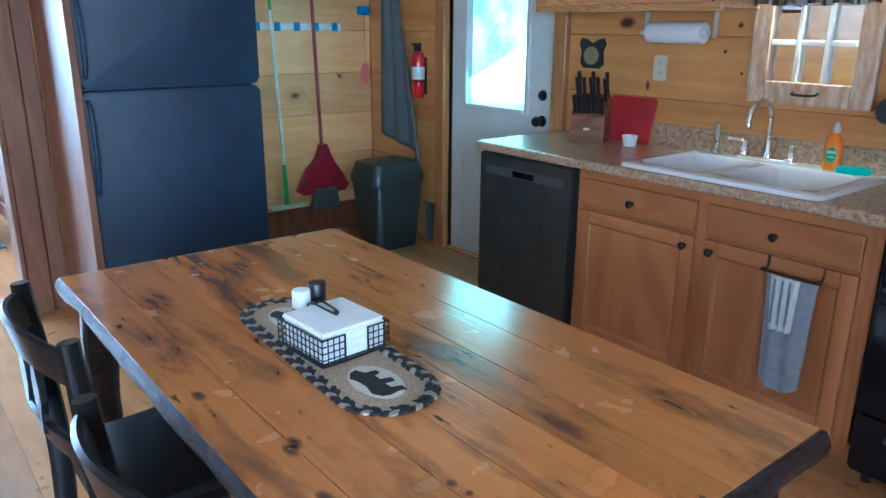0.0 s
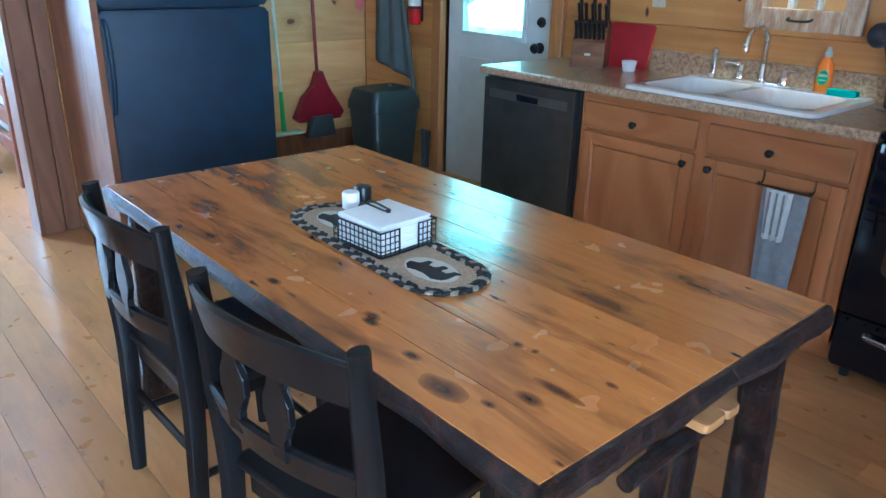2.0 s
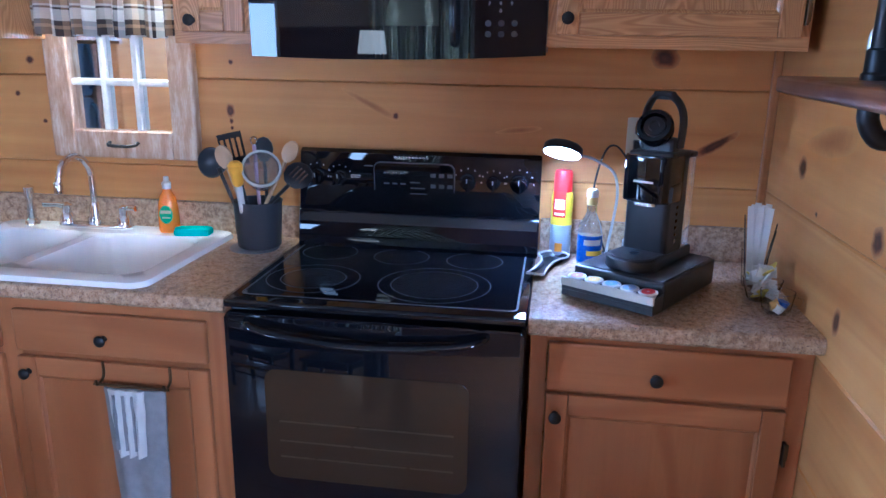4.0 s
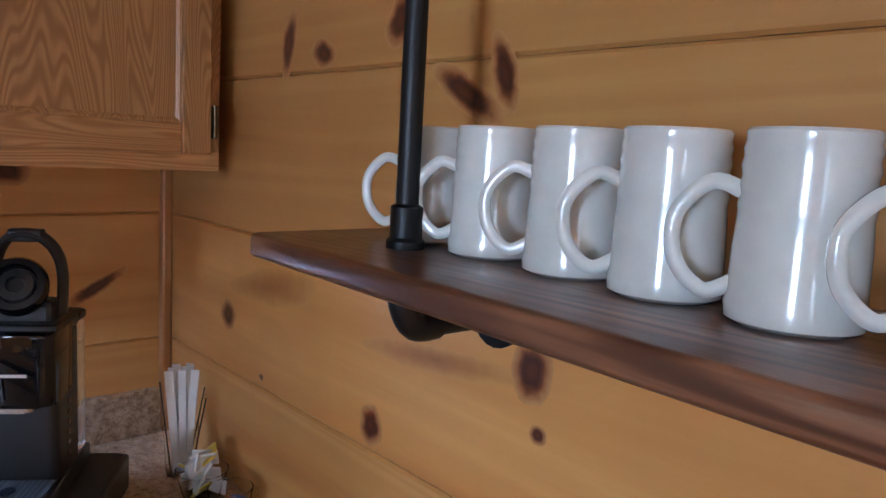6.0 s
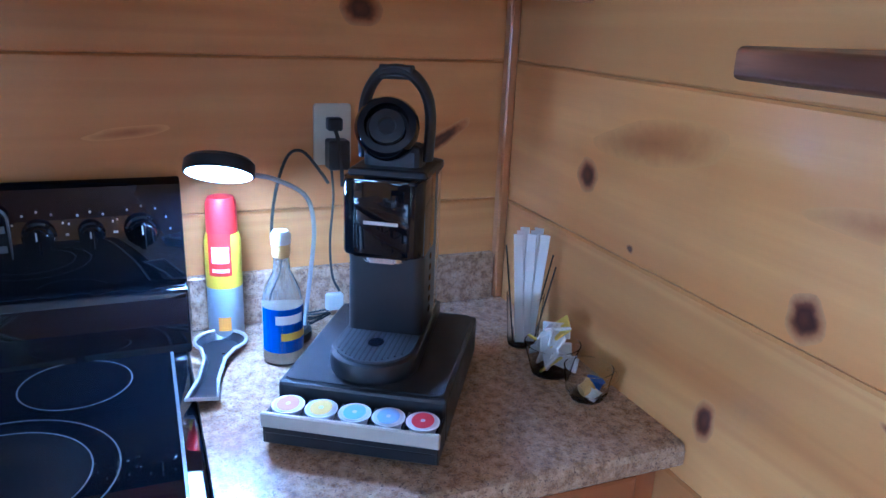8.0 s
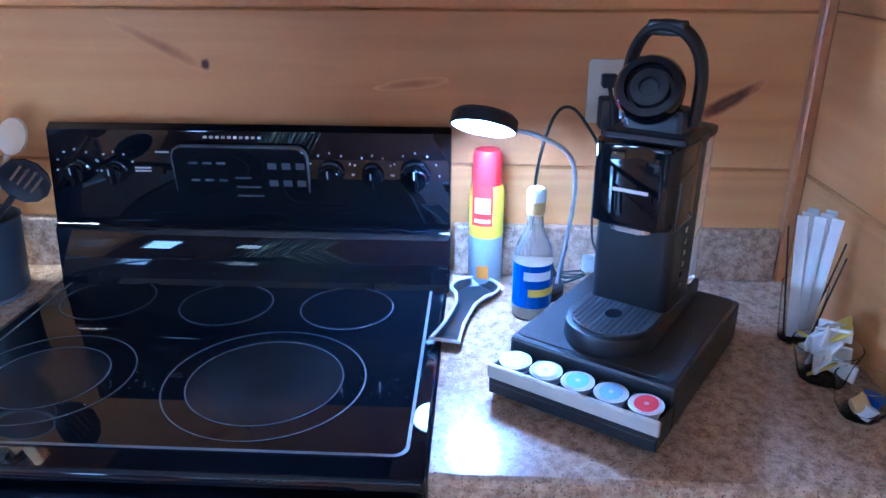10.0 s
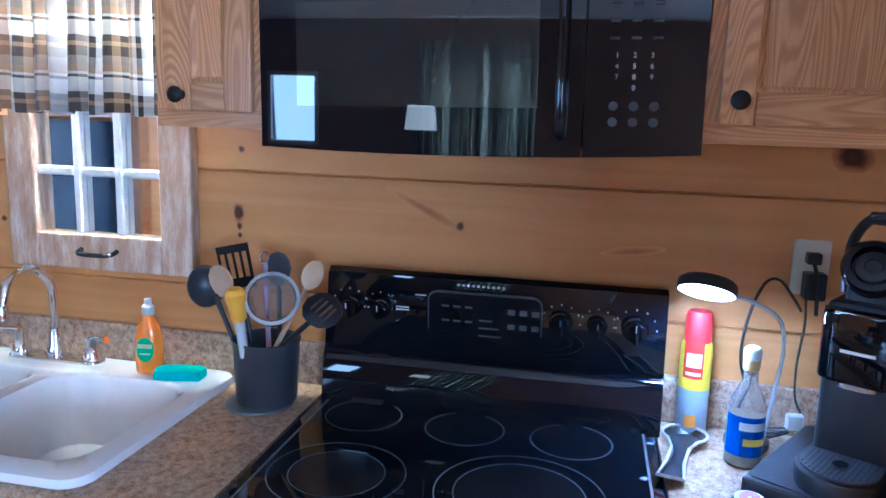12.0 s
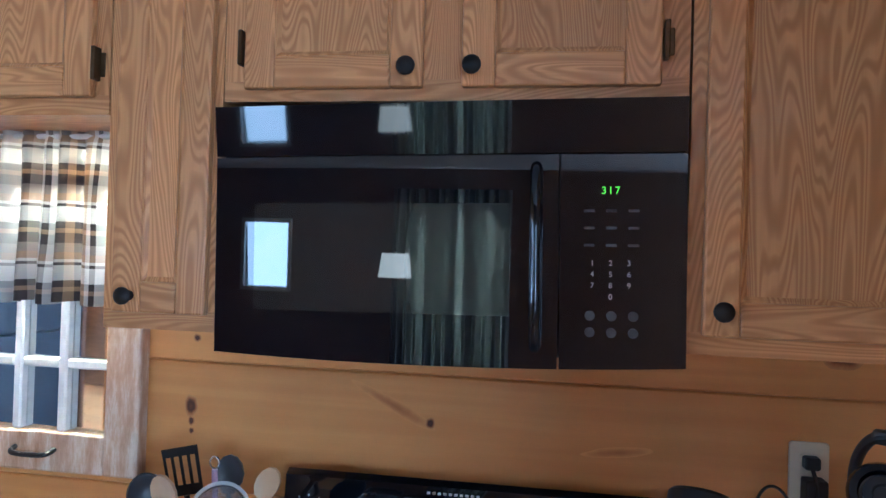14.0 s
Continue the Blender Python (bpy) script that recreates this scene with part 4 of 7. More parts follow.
def log(points, radii, segs=14, rough=0.006, seed=0, n=6):
    """A log with an uneven skin."""
    line = smoothline(points, n)
    rr = []
    m = len(line) - 1
    for k in range(m + 1):
        f = k / m * (len(radii) - 1)
        i = min(int(f), len(radii) - 2)
        rr.append(radii[i] + (radii[i + 1] - radii[i]) * (f - i))
    b = tube(line, rr, segs)
    for v in b.verts:
        nv = noise.noise_vector(v.co * 14 + Vector((seed * 7.1, seed * 3.3, 0)))
        v.co += nv * rough + noise.noise_vector(v.co * 45 + Vector((seed, 0, 0))) * rough * 0.35
    return b


TX0, TX1, TY0, TY1, TZ = 0.315, 1.262, 0.700, 2.553, 0.722
table = thing("dining_table", "rustic pine plank dining table with bark log edge and legs", "table")
cuts = [0, 0.118, 0.262, 0.372, 0.520, 0.640, 0.790, 0.947]
for k in range(len(cuts) - 1):
    x0, x1 = TX0 + cuts[k] + 0.0011, TX0 + cuts[k + 1] - 0.0011
    b = boxes(((x0, TY0 + 0.012, TZ - 0.032), (x1, TY1 - 0.012, TZ)))
    part("plank", b, table_wood, table)
# live edge: bark strips round the rim, uneven along their length


def rim(a, b, seed):
    n = 44
    bm = bmesh.new()
    a, b = Vector(a), Vector(b)
    d = (b - a).normalized()
    out = Vector((d.y, -d.x, 0))
    rows = []
    for k in range(n + 1):
        p = a + (b - a) * k / n
        w = 0.007 + 0.007 * noise.noise(p * 5 + Vector((seed, 0, 0)))
        h = 0.058 + 0.016 * noise.noise(p * 6 + Vector((0, seed, 4)))
        prof = [(-0.03, -0.001), (-0.002 + w * 0.2, -0.0015), (w * 0.8, -0.010), (w + 0.004, -h * 0.45), (w * 0.7, -h * 0.85), (-0.004, -h), (-0.03, -h)]
        rows.append([bm.verts.new(p + out * (u + 0.003 * noise.noise(Vector((k * 0.9, j * 2.0, seed)))) + Vector((0, 0, v + (0.003 * noise.noise(Vector((k * 0.7, j * 3.0, seed + 9))) if j > 1 else 0)))) for j, (u, v) in enumerate(prof)])
    for p, q in zip(rows, rows[1:]):
        for j in range(len(p) - 1):
            bm.faces.new((p[j], p[j + 1], q[j + 1], q[j]))
    bm.faces.new(rows[0])
    bm.faces.new(rows[-1][::-1])
    return bm


z = TZ - 0.001
for a, b, s in (((TX0, TY0, z), (TX1, TY0, z), 1), ((TX1, TY0, z), (TX1, TY1, z), 2), ((TX1, TY1, z), (TX0, TY1, z), 3), ((TX0, TY1, z), (TX0, TY0, z), 4)):
    part("bark_edge", rim(a, b, s), bark.mat, table, "dark bark live edge", True)
for k, (x, y, sx, sy) in enumerate(((TX1 - 0.058, TY0 + 0.09, 1, -1), (TX1 - 0.10, TY1 - 0.12, 1, 1), (TX0 + 0.10, TY0 + 0.12, -1, -1), (TX0 + 0.06, TY1 - 0.12, -1, 1))):
    part("leg", log([(x + 0.02 * sx, y + 0.01 * sy, 0), (x + 0.005 * sx, y, 0.35), (x - 0.01 * sx, y - 0.01 * sy, TZ - 0.035)], [0.052, 0.047, 0.050], seed=k + 3), bark.mat, table, "dark bark log leg", True)
for y in (TY0 + 0.09, TY1 - 0.12):
    part("apron_log", log([(TX0 + 0.08, y, 0.655), (0.79, y + 0.005, 0.66), (TX1 - 0.08, y, 0.655)], [0.026, 0.028, 0.026], 12, seed=11 + y), bark.mat, table, "", True)
for x in (TX0 + 0.08, TX1 - 0.08):
    part("apron_log", log([(x, TY0 + 0.12, 0.65), (x + 0.005, 1.6, 0.655), (x, TY1 - 0.12, 0.65)], [0.028, 0.030, 0.028], 12, seed=21 + x), bark.mat, table, "", True)
part("brace", log([(TX1 - 0.07, TY0 + 0.10, 0.54), (TX1 - 0.145, TY0 + 0.10, 0.66)], [0.034, 0.030], 10, seed=5), bark.mat, table, "half-peeled brace", True)

# bench on the far side
bench = thing("bench", "rustic log bench tucked under the table", "bench")
# Floor wood makes the seat paler, in place of light falling on its top.
for x0_, x1_ in ((1.02, 1.108), (1.111, 1.20)):
    part("seat_plank", slab(rounded(x0_, 0.815, x1_, 2.40, 0.012), "z", 0.424, 0.448, 0.003), floor_wood, bench, "seat plank, lit top put in as paler wood")
part("bearer", log([(0.80, 0.868, 0.372), (0.98, 0.873, 0.376), (1.185, 0.870, 0.372)], [0.022, 0.023, 0.021], 14, rough=0.003, seed=31), bark.mat, bench, "barked log with sawn ends", True)
for k, (x, y) in enumerate(((1.045, 0.932), (1.165, 0.930), (1.045, 2.28), (1.165, 2.28))):
    part("leg", log([(x + (0.015 if x > 1.1 else -0.02), y, 0), (x, y, 0.41)], [0.029, 0.031], 12, seed=40 + k), bark.mat, bench, "", True)

for x_, y_ in ((1.11, 0.93), (1.11, 2.28)):
    part("seat_bearer", boxes(((x_ - 0.085, y_ - 0.03, 0.398), (x_ + 0.085, y_ + 0.03, 0.4238)), bevel=0.004), bark.mat, bench)

# ---- chairs: they face +x, origin under the middle of the back ----
chair = thing("dining_chair", "black painted wooden chair with curved crest and keyhole splats", "chair", pose(0.195, 1.185, 0, 0, 0, 8), "chairs along the table")
HW = 0.212


def backline(z):
    """Lean of the back."""
    return -0.012 - 0.08 * max(0, z - 0.45) ** 1.2 + 0.05 * max(0, 0.42 - z) * -0.8


for s in (-1, 1):
    pts = [(backline(zz), s * (HW + (0.005 if zz > 0.5 else 0)), zz) for zz in (0, 0.2, 0.42, 0.6, 0.75, 0.87)]
    line = smoothline(pts, 5)
    rad = [0.017 + 0.006 * math.sin(math.pi * min(1, k / (len(line) - 1) * 1.1)) for k in range(len(line))]
    b = tube(line, rad, 8, flat=1.25)
    part("back_post", b, chair_paint, chair, smooth=True)


def crest(z0, z1, top_arch, low_arch, thick=0.018, curve=0.055):
    b = bmesh.new()
    rows = []
    n = 20
    for k in range(n + 1):
        u = -1 + 2 * k / n
        y = u * (HW + 0.002)
        lo, hi = z0 + low_arch * (1 - u * u), z1 + top_arch * (1 - u * u)
        bow = -curve * (1 - u * u)
        rows.append([b.verts.new(p) for p in ((backline(lo) + bow - thick / 2, y, lo), (backline(hi) + bow - thick / 2 - 0.012, y, hi - 0.004), (backline(hi) + bow - 0.012, y, hi), (backline(hi) + bow + thick / 2 - 0.012, y, hi - 0.004), (backline(lo) + bow + thick / 2, y, lo))])
    for p, q in zip(rows, rows[1:]):
        bridge(b, p, q)
    b.faces.new(rows[0])
    b.faces.new(rows[-1][::-1])
    return b


part("crest_rail", crest(0.765, 0.852, 0.022, 0.022), chair_paint, chair, smooth=True)
part("lower_rail", crest(0.575, 0.640, 0.012, 0.010, curve=0.045), chair_paint, chair, smooth=True)
for s in (-1, 1):
    c = s * 0.062
    o = [(c - 0.018, 0.62), (c + 0.018, 0.62), (c + 0.016, 0.665), (c + 0.036, 0.70), (c + 0.034, 0.735), (c + 0.018, 0.76), (c + 0.018, 0.80), (c - 0.018, 0.80), (c - 0.018, 0.76), (c - 0.034, 0.735), (c - 0.036, 0.70), (c - 0.016, 0.665)]
    part("splat", slab(o, "x", -0.085, -0.070, 0.003), chair_paint, chair)
seat_o = [(-0.01, -0.20), (0.0, -0.205), (0.38, -0.225), (0.41, -0.20), (0.41, 0.20), (0.38, 0.225), (0.0, 0.205), (-0.01, 0.20)]
part("seat", slab(seat_o, "z", 0.425, 0.452, 0.008), chair_paint, chair, smooth=True)
part("apron", boxes(((0.02, -0.185, 0.375), (0.36, -0.165, 0.425)), ((0.02, 0.165, 0.375), (0.36, 0.185, 0.425)), ((0.35, -0.165, 0.375), (0.37, 0.165, 0.425)), ((0.0, -0.165, 0.375), (0.02, 0.165, 0.425)), bevel=0.002), chair_paint, chair)
for s in (-1, 1):
    part("front_leg", tube([(0.355, s * 0.185, 0.425), (0.36, s * 0.187, 0.2), (0.362, s * 0.188, 0)], [0.022, 0.020, 0.015], 8), chair_paint, chair, smooth=True)
    part("side_stretcher", tube([(-0.005, s * 0.195, 0.20), (0.355, s * 0.185, 0.20)], 0.011, 8), chair_paint, chair, smooth=True)
part("back_stretcher", tube([(-0.005, -0.2, 0.25), (-0.005, 0.2, 0.25)], 0.011, 8), chair_paint, chair, smooth=True)
part("front_stretcher", tube([(0.358, -0.185, 0.17), (0.358, 0.185, 0.17)], 0.011, 8), chair_paint, chair, smooth=True)
copy_thing(chair, pose(0.195, 1.87, 0, 0, 0, 1))

# ---- mirrored sash over the sink ----
distress = Nodes("weathered_whitewash")
dv = distress.coords((1, 1, 0.22), shift=False)
dn = distress.noise(dv, 38.0, 6.0, 0.7)
dcol = distress.ramp(dn, (0.32, (0.36, 0.20, 0.10)), (0.50, (0.50, 0.34, 0.22)), (0.66, (0.64, 0.54, 0.43)))
distress.set(Base_Color=dcol, Roughness=0.75)
distress.bump(dn, 0.5, 0.004)
sash_white = plain("muntin_paint", (0.72, 0.70, 0.64), 0.55, vary=0.1, scale=30.0, bump=0.2)
mirror_m = Nodes("mirror_glass").set(Base_Color=(0.75, 0.77, 0.77), Metallic=1.0, Roughness=0.03).mat
sash = thing("mirror", "old weathered wooden sash frame fitted as a mirror", "mirror")
FY0, FY1, FZ0, FZ1 = 1.370, 1.882, 1.160, 1.90
IY0, IY1, IZ0, IZ1 = 1.455, 1.800, 1.250, 1.83
for nm, a, b in (("stile", (2.915, FY0, FZ0), (2.953, IY0, FZ1)), ("stile", (2.915, IY1, FZ0), (2.953, FY1, FZ1)), ("bottom_rail", (2.915, IY0, FZ0), (2.953, IY1, IZ0)), ("top_rail", (2.915, IY0, IZ1), (2.953, IY1, FZ1))):
    part(nm, boxes((a, b), bevel=0.005, seg=2), distress.mat, sash)
mun = [IY0 + (IY1 - IY0) * k / 3 for k in (1, 2)]
rowsz = [1.405, 1.56, 1.70]
for y in mun:
    part("muntin", boxes(((2.924, y - 0.011, IZ0), (2.948, y + 0.011, IZ1)), bevel=0.004), sash_white, sash, "white painted bar")
ycuts = [IY0, mun[0], mun[1], IY1]
for zz in rowsz:
    for k in range(3):
        y0 = ycuts[k] + (0.011 if k else 0)
        y1 = ycuts[k + 1] - (0.011 if k < 2 else 0)
        part("muntin", boxes(((2.925, y0, zz - 0.011), (2.947, y1, zz + 0.011)), bevel=0.004), sash_white, sash, "white painted bar")
zc = [IZ0] + rowsz + [IZ1]
for i in range(4):
    for k in range(3):
        wy, wz = (ycuts[k + 1] - ycuts[k]) / 2, (zc[i + 1] - zc[i]) / 2
        pn = part("pane", boxes(((-0.001, -wy, -wz), (0.001, wy, wz))), mirror_m, sash, "silvered pane")
        pn.matrix_basis = pose(2.9445, ycuts[k] + wy, zc[i] + wz, 0, 0, -3.2)
part("pull_handle", tube(smoothline([(2.915, 1.675, 1.212), (2.893, 1.668, 1.205), (2.89, 1.625, 1.203), (2.893, 1.582, 1.205), (2.915, 1.575, 1.212)], 5), 0.006, 8), black_metal, sash, "rusty iron pull", True)

# ---- plaid valance ----
cloth = Nodes("plaid_cotton")
cx = cloth.coords(shift=False)
sepc = cloth.node("ShaderNodeSeparateXYZ")
uvn = cloth.node("ShaderNodeUVMap")
cloth.link(uvn.outputs[0], sepc.inputs[0])


def stripes(sock):
    f = cloth.math("FRACT", cloth.math("MULTIPLY", sock, 1.0))
    n = cloth.t.nodes.new("ShaderNodeValToRGB")
    n.color_ramp.interpolation = "CONSTANT"
    e = n.color_ramp.elements
    steps = [(0.0, (0.035, 0.028, 0.026)), (0.17, (0.42, 0.29, 0.17)), (0.25, (0.045, 0.036, 0.032)), (0.36, (0.85, 0.85, 0.80)), (0.62, (0.045, 0.036, 0.032)), (0.67, (0.85, 0.85, 0.80)), (0.72, (0.42, 0.29, 0.17)), (0.84, (0.30, 0.27, 0.24))]
    while len(e) < len(steps):
        e.new(0.5)
    for el, (p, c) in zip(e, steps):
        el.position, el.color = p, (*c, 1)
    cloth.link(f, n.inputs["Fac"])
    return n.outputs["Color"]


pl = cloth.mix(0.5, stripes(cloth.math("MULTIPLY", sepc.outputs["X"], 1.2)), stripes(cloth.math("MULTIPLY", sepc.outputs["Y"], 1.25)))
cloth.set(Base_Color=pl, Roughness=0.9, Sheen_Weight=0.2)
trn = cloth.node("ShaderNodeBsdfTranslucent")
cloth.link(pl, trn.inputs["Color"])
mixs = cloth.node("ShaderNodeMixShader", Fac=0.40)
cloth.link(cloth.b.outputs[0], mixs.inputs[1])
cloth.link(trn.outputs[0], mixs.inputs[2])
cloth.link(mixs.outputs[0], cloth.t.nodes["Material Output"].inputs["Surface"])
cloth.bump(cloth.noise(cx, 700.0, 2.0), 0.2, 0.001)


def drape_strip(y0, y1, z0, z1, x, waves, n=200):
    """The turned-over back of a gathered heading."""
    b = bmesh.new()
    uv_ = b.loops.layers.uv.new("UVMap")
    rows = []
    for k in range(n + 1):
        u = k / n
        ph = waves * u + 3.0 * noise.noise(Vector((u * 5, 0, 0)))
        xx = x + 0.008 * math.sin(ph)
        rows.append([b.verts.new((xx, y0 + (y1 - y0) * u, z)) for z in (z0, z1)])
    for k in range(n):
        f = b.faces.new((rows[k][0], rows[k + 1][0], rows[k + 1][1], rows[k][1]))
        for lp, (i, v) in zip(f.loops, ((k, 1.65), (k + 1, 1.65), (k + 1, 2.5), (k, 2.5))):
            lp[uv_].uv = (i / n * 3.6, v)
    return b


valance = thing("curtain", "brown and white plaid cotton valance gathered on a rod", "curtain")
bm = bmesh.new()
uvl = bm.loops.layers.uv.new("UVMap")
nu, nv = 220, 22
VY0, VY1, VZ0, VZ1 = 1.375, 1.885, 1.548, 1.950
grid, uvs = [], {}
for i in range(nv + 1):
    row = []
    f = i / nv
    for k in range(nu + 1):
        u = k / nu
        amp = 0.013 + 0.014 * (1 - f)
        ph = 62 * u + 3.0 * noise.noise(Vector((u * 5, 0, 0))) + 0.5 * noise.noise(Vector((u * 9, f * 2, 3)))
        x = 2.862 + amp * math.sin(ph) * (0.55 if abs(f - 0.90) < 0.035 else 1.0) + 0.008 * noise.noise(Vector((u * 14, f * 2.5, 7)))
        v = bm.verts.new((x, VY0 + (VY1 - VY0) * u + 0.006 * math.cos(ph), VZ0 + (VZ1 - VZ0) * f + 0.004 * math.sin(ph * 0.5) * (1 - f)))
        uvs[v] = (u * 3.6, f * 2.5)
        row.append(v)
    grid.append(row)
for i in range(nv):
    for k in range(nu):
        fc = bm.faces.new((grid[i][k], grid[i][k + 1], grid[i + 1][k + 1], grid[i + 1][k]))
        for lp in fc.loops:
            lp[uvl].uv = uvs[lp.vert]
part("cloth", bm, cloth.mat, valance, smooth=True)
hem = drape_strip(VY0, VY1, 1.812, VZ1 - 0.006, 2.874, 62)
part("header", hem, cloth.mat, valance, "turned-over header of the valance", True)
part("rod", tube([(2.862, 1.29, 1.912), (2.862, 1.862, 1.912)], 0.006, 10), white_paint, valance, smooth=True)

# ---- pipe shelf with mugs ----
shelf = thing("wall_shelf", "dark stained wood shelf on black iron pipe brackets", "shelf")
part("board", slab([(2.078, -0.400), (2.078, -0.165), (2.070, -0.155), (1.0, -0.100), (1.0, -0.400)], "z", 1.462, 1.490, 0.006, 3), walnut_x, shelf, smooth=True)
for px in (1.905, 1.13):
    pp = part("pipe", tube([(px, -0.250, 1.425), (px, -0.250, 2.02)], 0.0125, 14), black_metal, shelf, "black iron pipe", True)
    part("collar", lathe([(0.013, 1.490), (0.021, 1.490), (0.021, 1.498), (0.0175, 1.502), (0.0175, 1.534), (0.013, 1.537)], 16, pose(px, -0.250, 0)), black_metal, pp, smooth=True)
    part("elbow", tube(smoothline([(px, -0.250, 1.461), (px, -0.250, 1.430), (px, -0.268, 1.402), (px, -0.300, 1.400)], 5), 0.0160, 14), black_metal, pp, smooth=True)
    part("arm", tube([(px, -0.29, 1.400), (px, -0.395, 1.400)], 0.0125, 14), black_metal, pp, smooth=True)
    part("flange", lathe([(0.0, 0), (0.040, 0), (0.040, 0.006), (0.018, 0.009), (0.0175, 0.026), (0.0125, 0.026)], 20, Matrix.Translation((px, -0.402, 1.400)) @ Matrix.Rotation(radians(-90), 4, "X")), black_metal, pp, smooth=True)
shelf2 = part("upper_board", slab([(2.078, -0.400), (2.078, -0.165), (2.070, -0.155), (1.0, -0.100), (1.0, -0.400)], "z", 2.02, 2.048, 0.006, 3), walnut_x, shelf, smooth=True)
stone = plain("cream_stoneware", (0.70, 0.685, 0.62), 0.18, coat=0.6, vary=0.05, scale=30.0)
mug = thing("mug", "cream glazed stoneware mug with loop handle", "mug", pose(1.949, -0.322, 1.490, 0, 0, 30), "mugs on the shelf")
prof = [(0, 0.0), (0.040, 0.0), (0.0445, 0.003), (0.0455, 0.012), (0.0438, 0.020), (0.0432, 0.05), (0.0418, 0.070), (0.0427, 0.076), (0.0414, 0.082), (0.0426, 0.088), (0.0412, 0.094), (0.0425, 0.100), (0.0412, 0.106), (0.0422, 0.111), (0.0408, 0.116), (0.0415, 0.122), (0.040, 0.124), (0.0375, 0.121), (0.037, 0.03), (0.030, 0.010), (0, 0.008)]
part("body", lathe([(p, q * 1.06) for p, q in prof], 32), stone, mug, smooth=True)
hp = smoothline([(0.038, 0, 0.088), (0.060, 0, 0.094), (0.082, 0, 0.070), (0.080, 0, 0.038), (0.060, 0, 0.018), (0.040, 0, 0.026)], 6)
part("handle", tube(hp, 0.0044, 10, flat=1.35), stone, mug, smooth=True)
for k, (x, r) in enumerate(((1.830, 32), (1.715, 34), (1.612, 36), (1.505, 30), (1.395, 32), (1.285, 28))):
    copy_thing(mug, pose(x, -0.304 + 0.012 * min(k, 3), 1.490, 0, 0, r))

# ---- on the table ----
paper = plain("white_paper", (0.78, 0.78, 0.77), 0.8, vary=0.04, scale=20.0)
mat_c = Nodes("braided_cloth")
mc = mat_c.coords()
mat_c.set(Base_Color=mat_c.ramp(mat_c.noise(mc, 260.0, 2.0), (0.4, (0.30, 0.22, 0.14)), (0.6, (0.44, 0.35, 0.24))), Roughness=0.9)
mat_c.bump(mat_c.noise(mc, 400.0, 2.0), 0.4, 0.002)
braid_d = plain("dark_braid", (0.016, 0.014, 0.015), 0.85, vary=0.4, scale=80.0)
braid_l = plain("pale_braid", (0.30, 0.25, 0.19), 0.85, vary=0.3, scale=80.0)
runner = thing("table_mat", "oval braided mat with dark animal silhouettes on the table", "mat", pose(0.700, 1.605, TZ, 0, 0, -3))


def stadium(hw, hl, n=16):
    out = []
    for s, a0 in ((1, 0), (-1, 180)):
        for k in range(n + 1):
            t = radians(a0 + 180 * k / n)
            out.append((hw * math.cos(t), s * (hl - hw) + hw * math.sin(t)))
    return out


def along(outline, count):
    """Evenly spaced places and directions round a closed outline."""
    pts = [Vector((*p, 0)) for p in outline]
    seg = [(pts[(k + 1) % len(pts)] - pts[k]).length for k in range(len(pts))]
    total, out = sum(seg), []
    for j in range(count):
        d, k = total * j / count, 0
        while d > seg[k] and k < len(seg) - 1:
            d -= seg[k]
            k += 1
        v = (pts[(k + 1) % len(pts)] - pts[k])
        out.append((pts[k] + v * (d / max(seg[k], 1e-6)), v.normalized()))
    return out


part("cloth", slab(stadium(0.092, 0.345), "z", 0.0005, 0.004), mat_c.mat, runner, "tan woven middle")
for hw, hl, cnt in ((0.108, 0.361, 92), (0.092, 0.345, 84)):
    for sel, m_ in ((0, braid_d), (1, braid_l)):
        bm = bmesh.new()
        for j, (p, d) in enumerate(along(stadium(hw, hl), cnt)):
            if (j % 3 == 2) == bool(sel):
                ang = math.atan2(d.y, d.x) + (0.5 if hw > 0.1 else -0.5)
                mm = Matrix.Translation((p.x, p.y, 0.005)) @ Matrix.Rotation(ang, 4, "Z") @ Matrix.Diagonal((0.016, 0.0085, 0.0055, 1))
                bmesh.ops.create_icosphere(bm, subdivisions=1, radius=1, matrix=mm)
        part("braid", bm, m_, runner, "dark and pale braided border", True, kind="stuff")
animal = [(-0.030, 0.062), (-0.042, 0.040), (-0.034, 0.022), (-0.030, -0.010), (-0.036, -0.045), (-0.022, -0.066), (-0.004, -0.070), (0.020, -0.064), (0.036, -0.070), (0.034, -0.048), (0.012, -0.042), (0.010, -0.020),
          (0.034, -0.022), (0.036, -0.004), (0.012, 0.002), (0.010, 0.024), (0.028, 0.030), (0.026, 0.044), (0.0, 0.046), (-0.012, 0.070)]
pale = plain("pale_patch", (0.55, 0.52, 0.45), 0.9)
for yc in (-0.215, 0.215):
    part("patch", slab([(0.052 * math.cos(math.tau * k / 20), yc + 0.085 * math.sin(math.tau * k / 20)) for k in range(20)], "z", 0.004, 0.0048), pale, runner, "pale oval patch")
    part("silhouette", slab([(u, yc + v) for u, v in animal], "z", 0.0046, 0.0058), braid_d, runner, "dark animal silhouette")

basket = thing("napkin_holder", "black wire basket full of white paper napkins", "napkin holder", pose(0.712, 1.605, TZ + 0.0062, 0, 0, 4))
bw, bl, bh = 0.093, 0.093, 0.066
part("tray", slab(rounded(-bw, -bl, bw, bl, 0.008), "z", 0.0, 0.004), black_metal, basket)


def wires(lines, r=0.0015):
    b = bmesh.new()
    for a, c in lines:
        tube([a, c], r, 6, b)
    return b


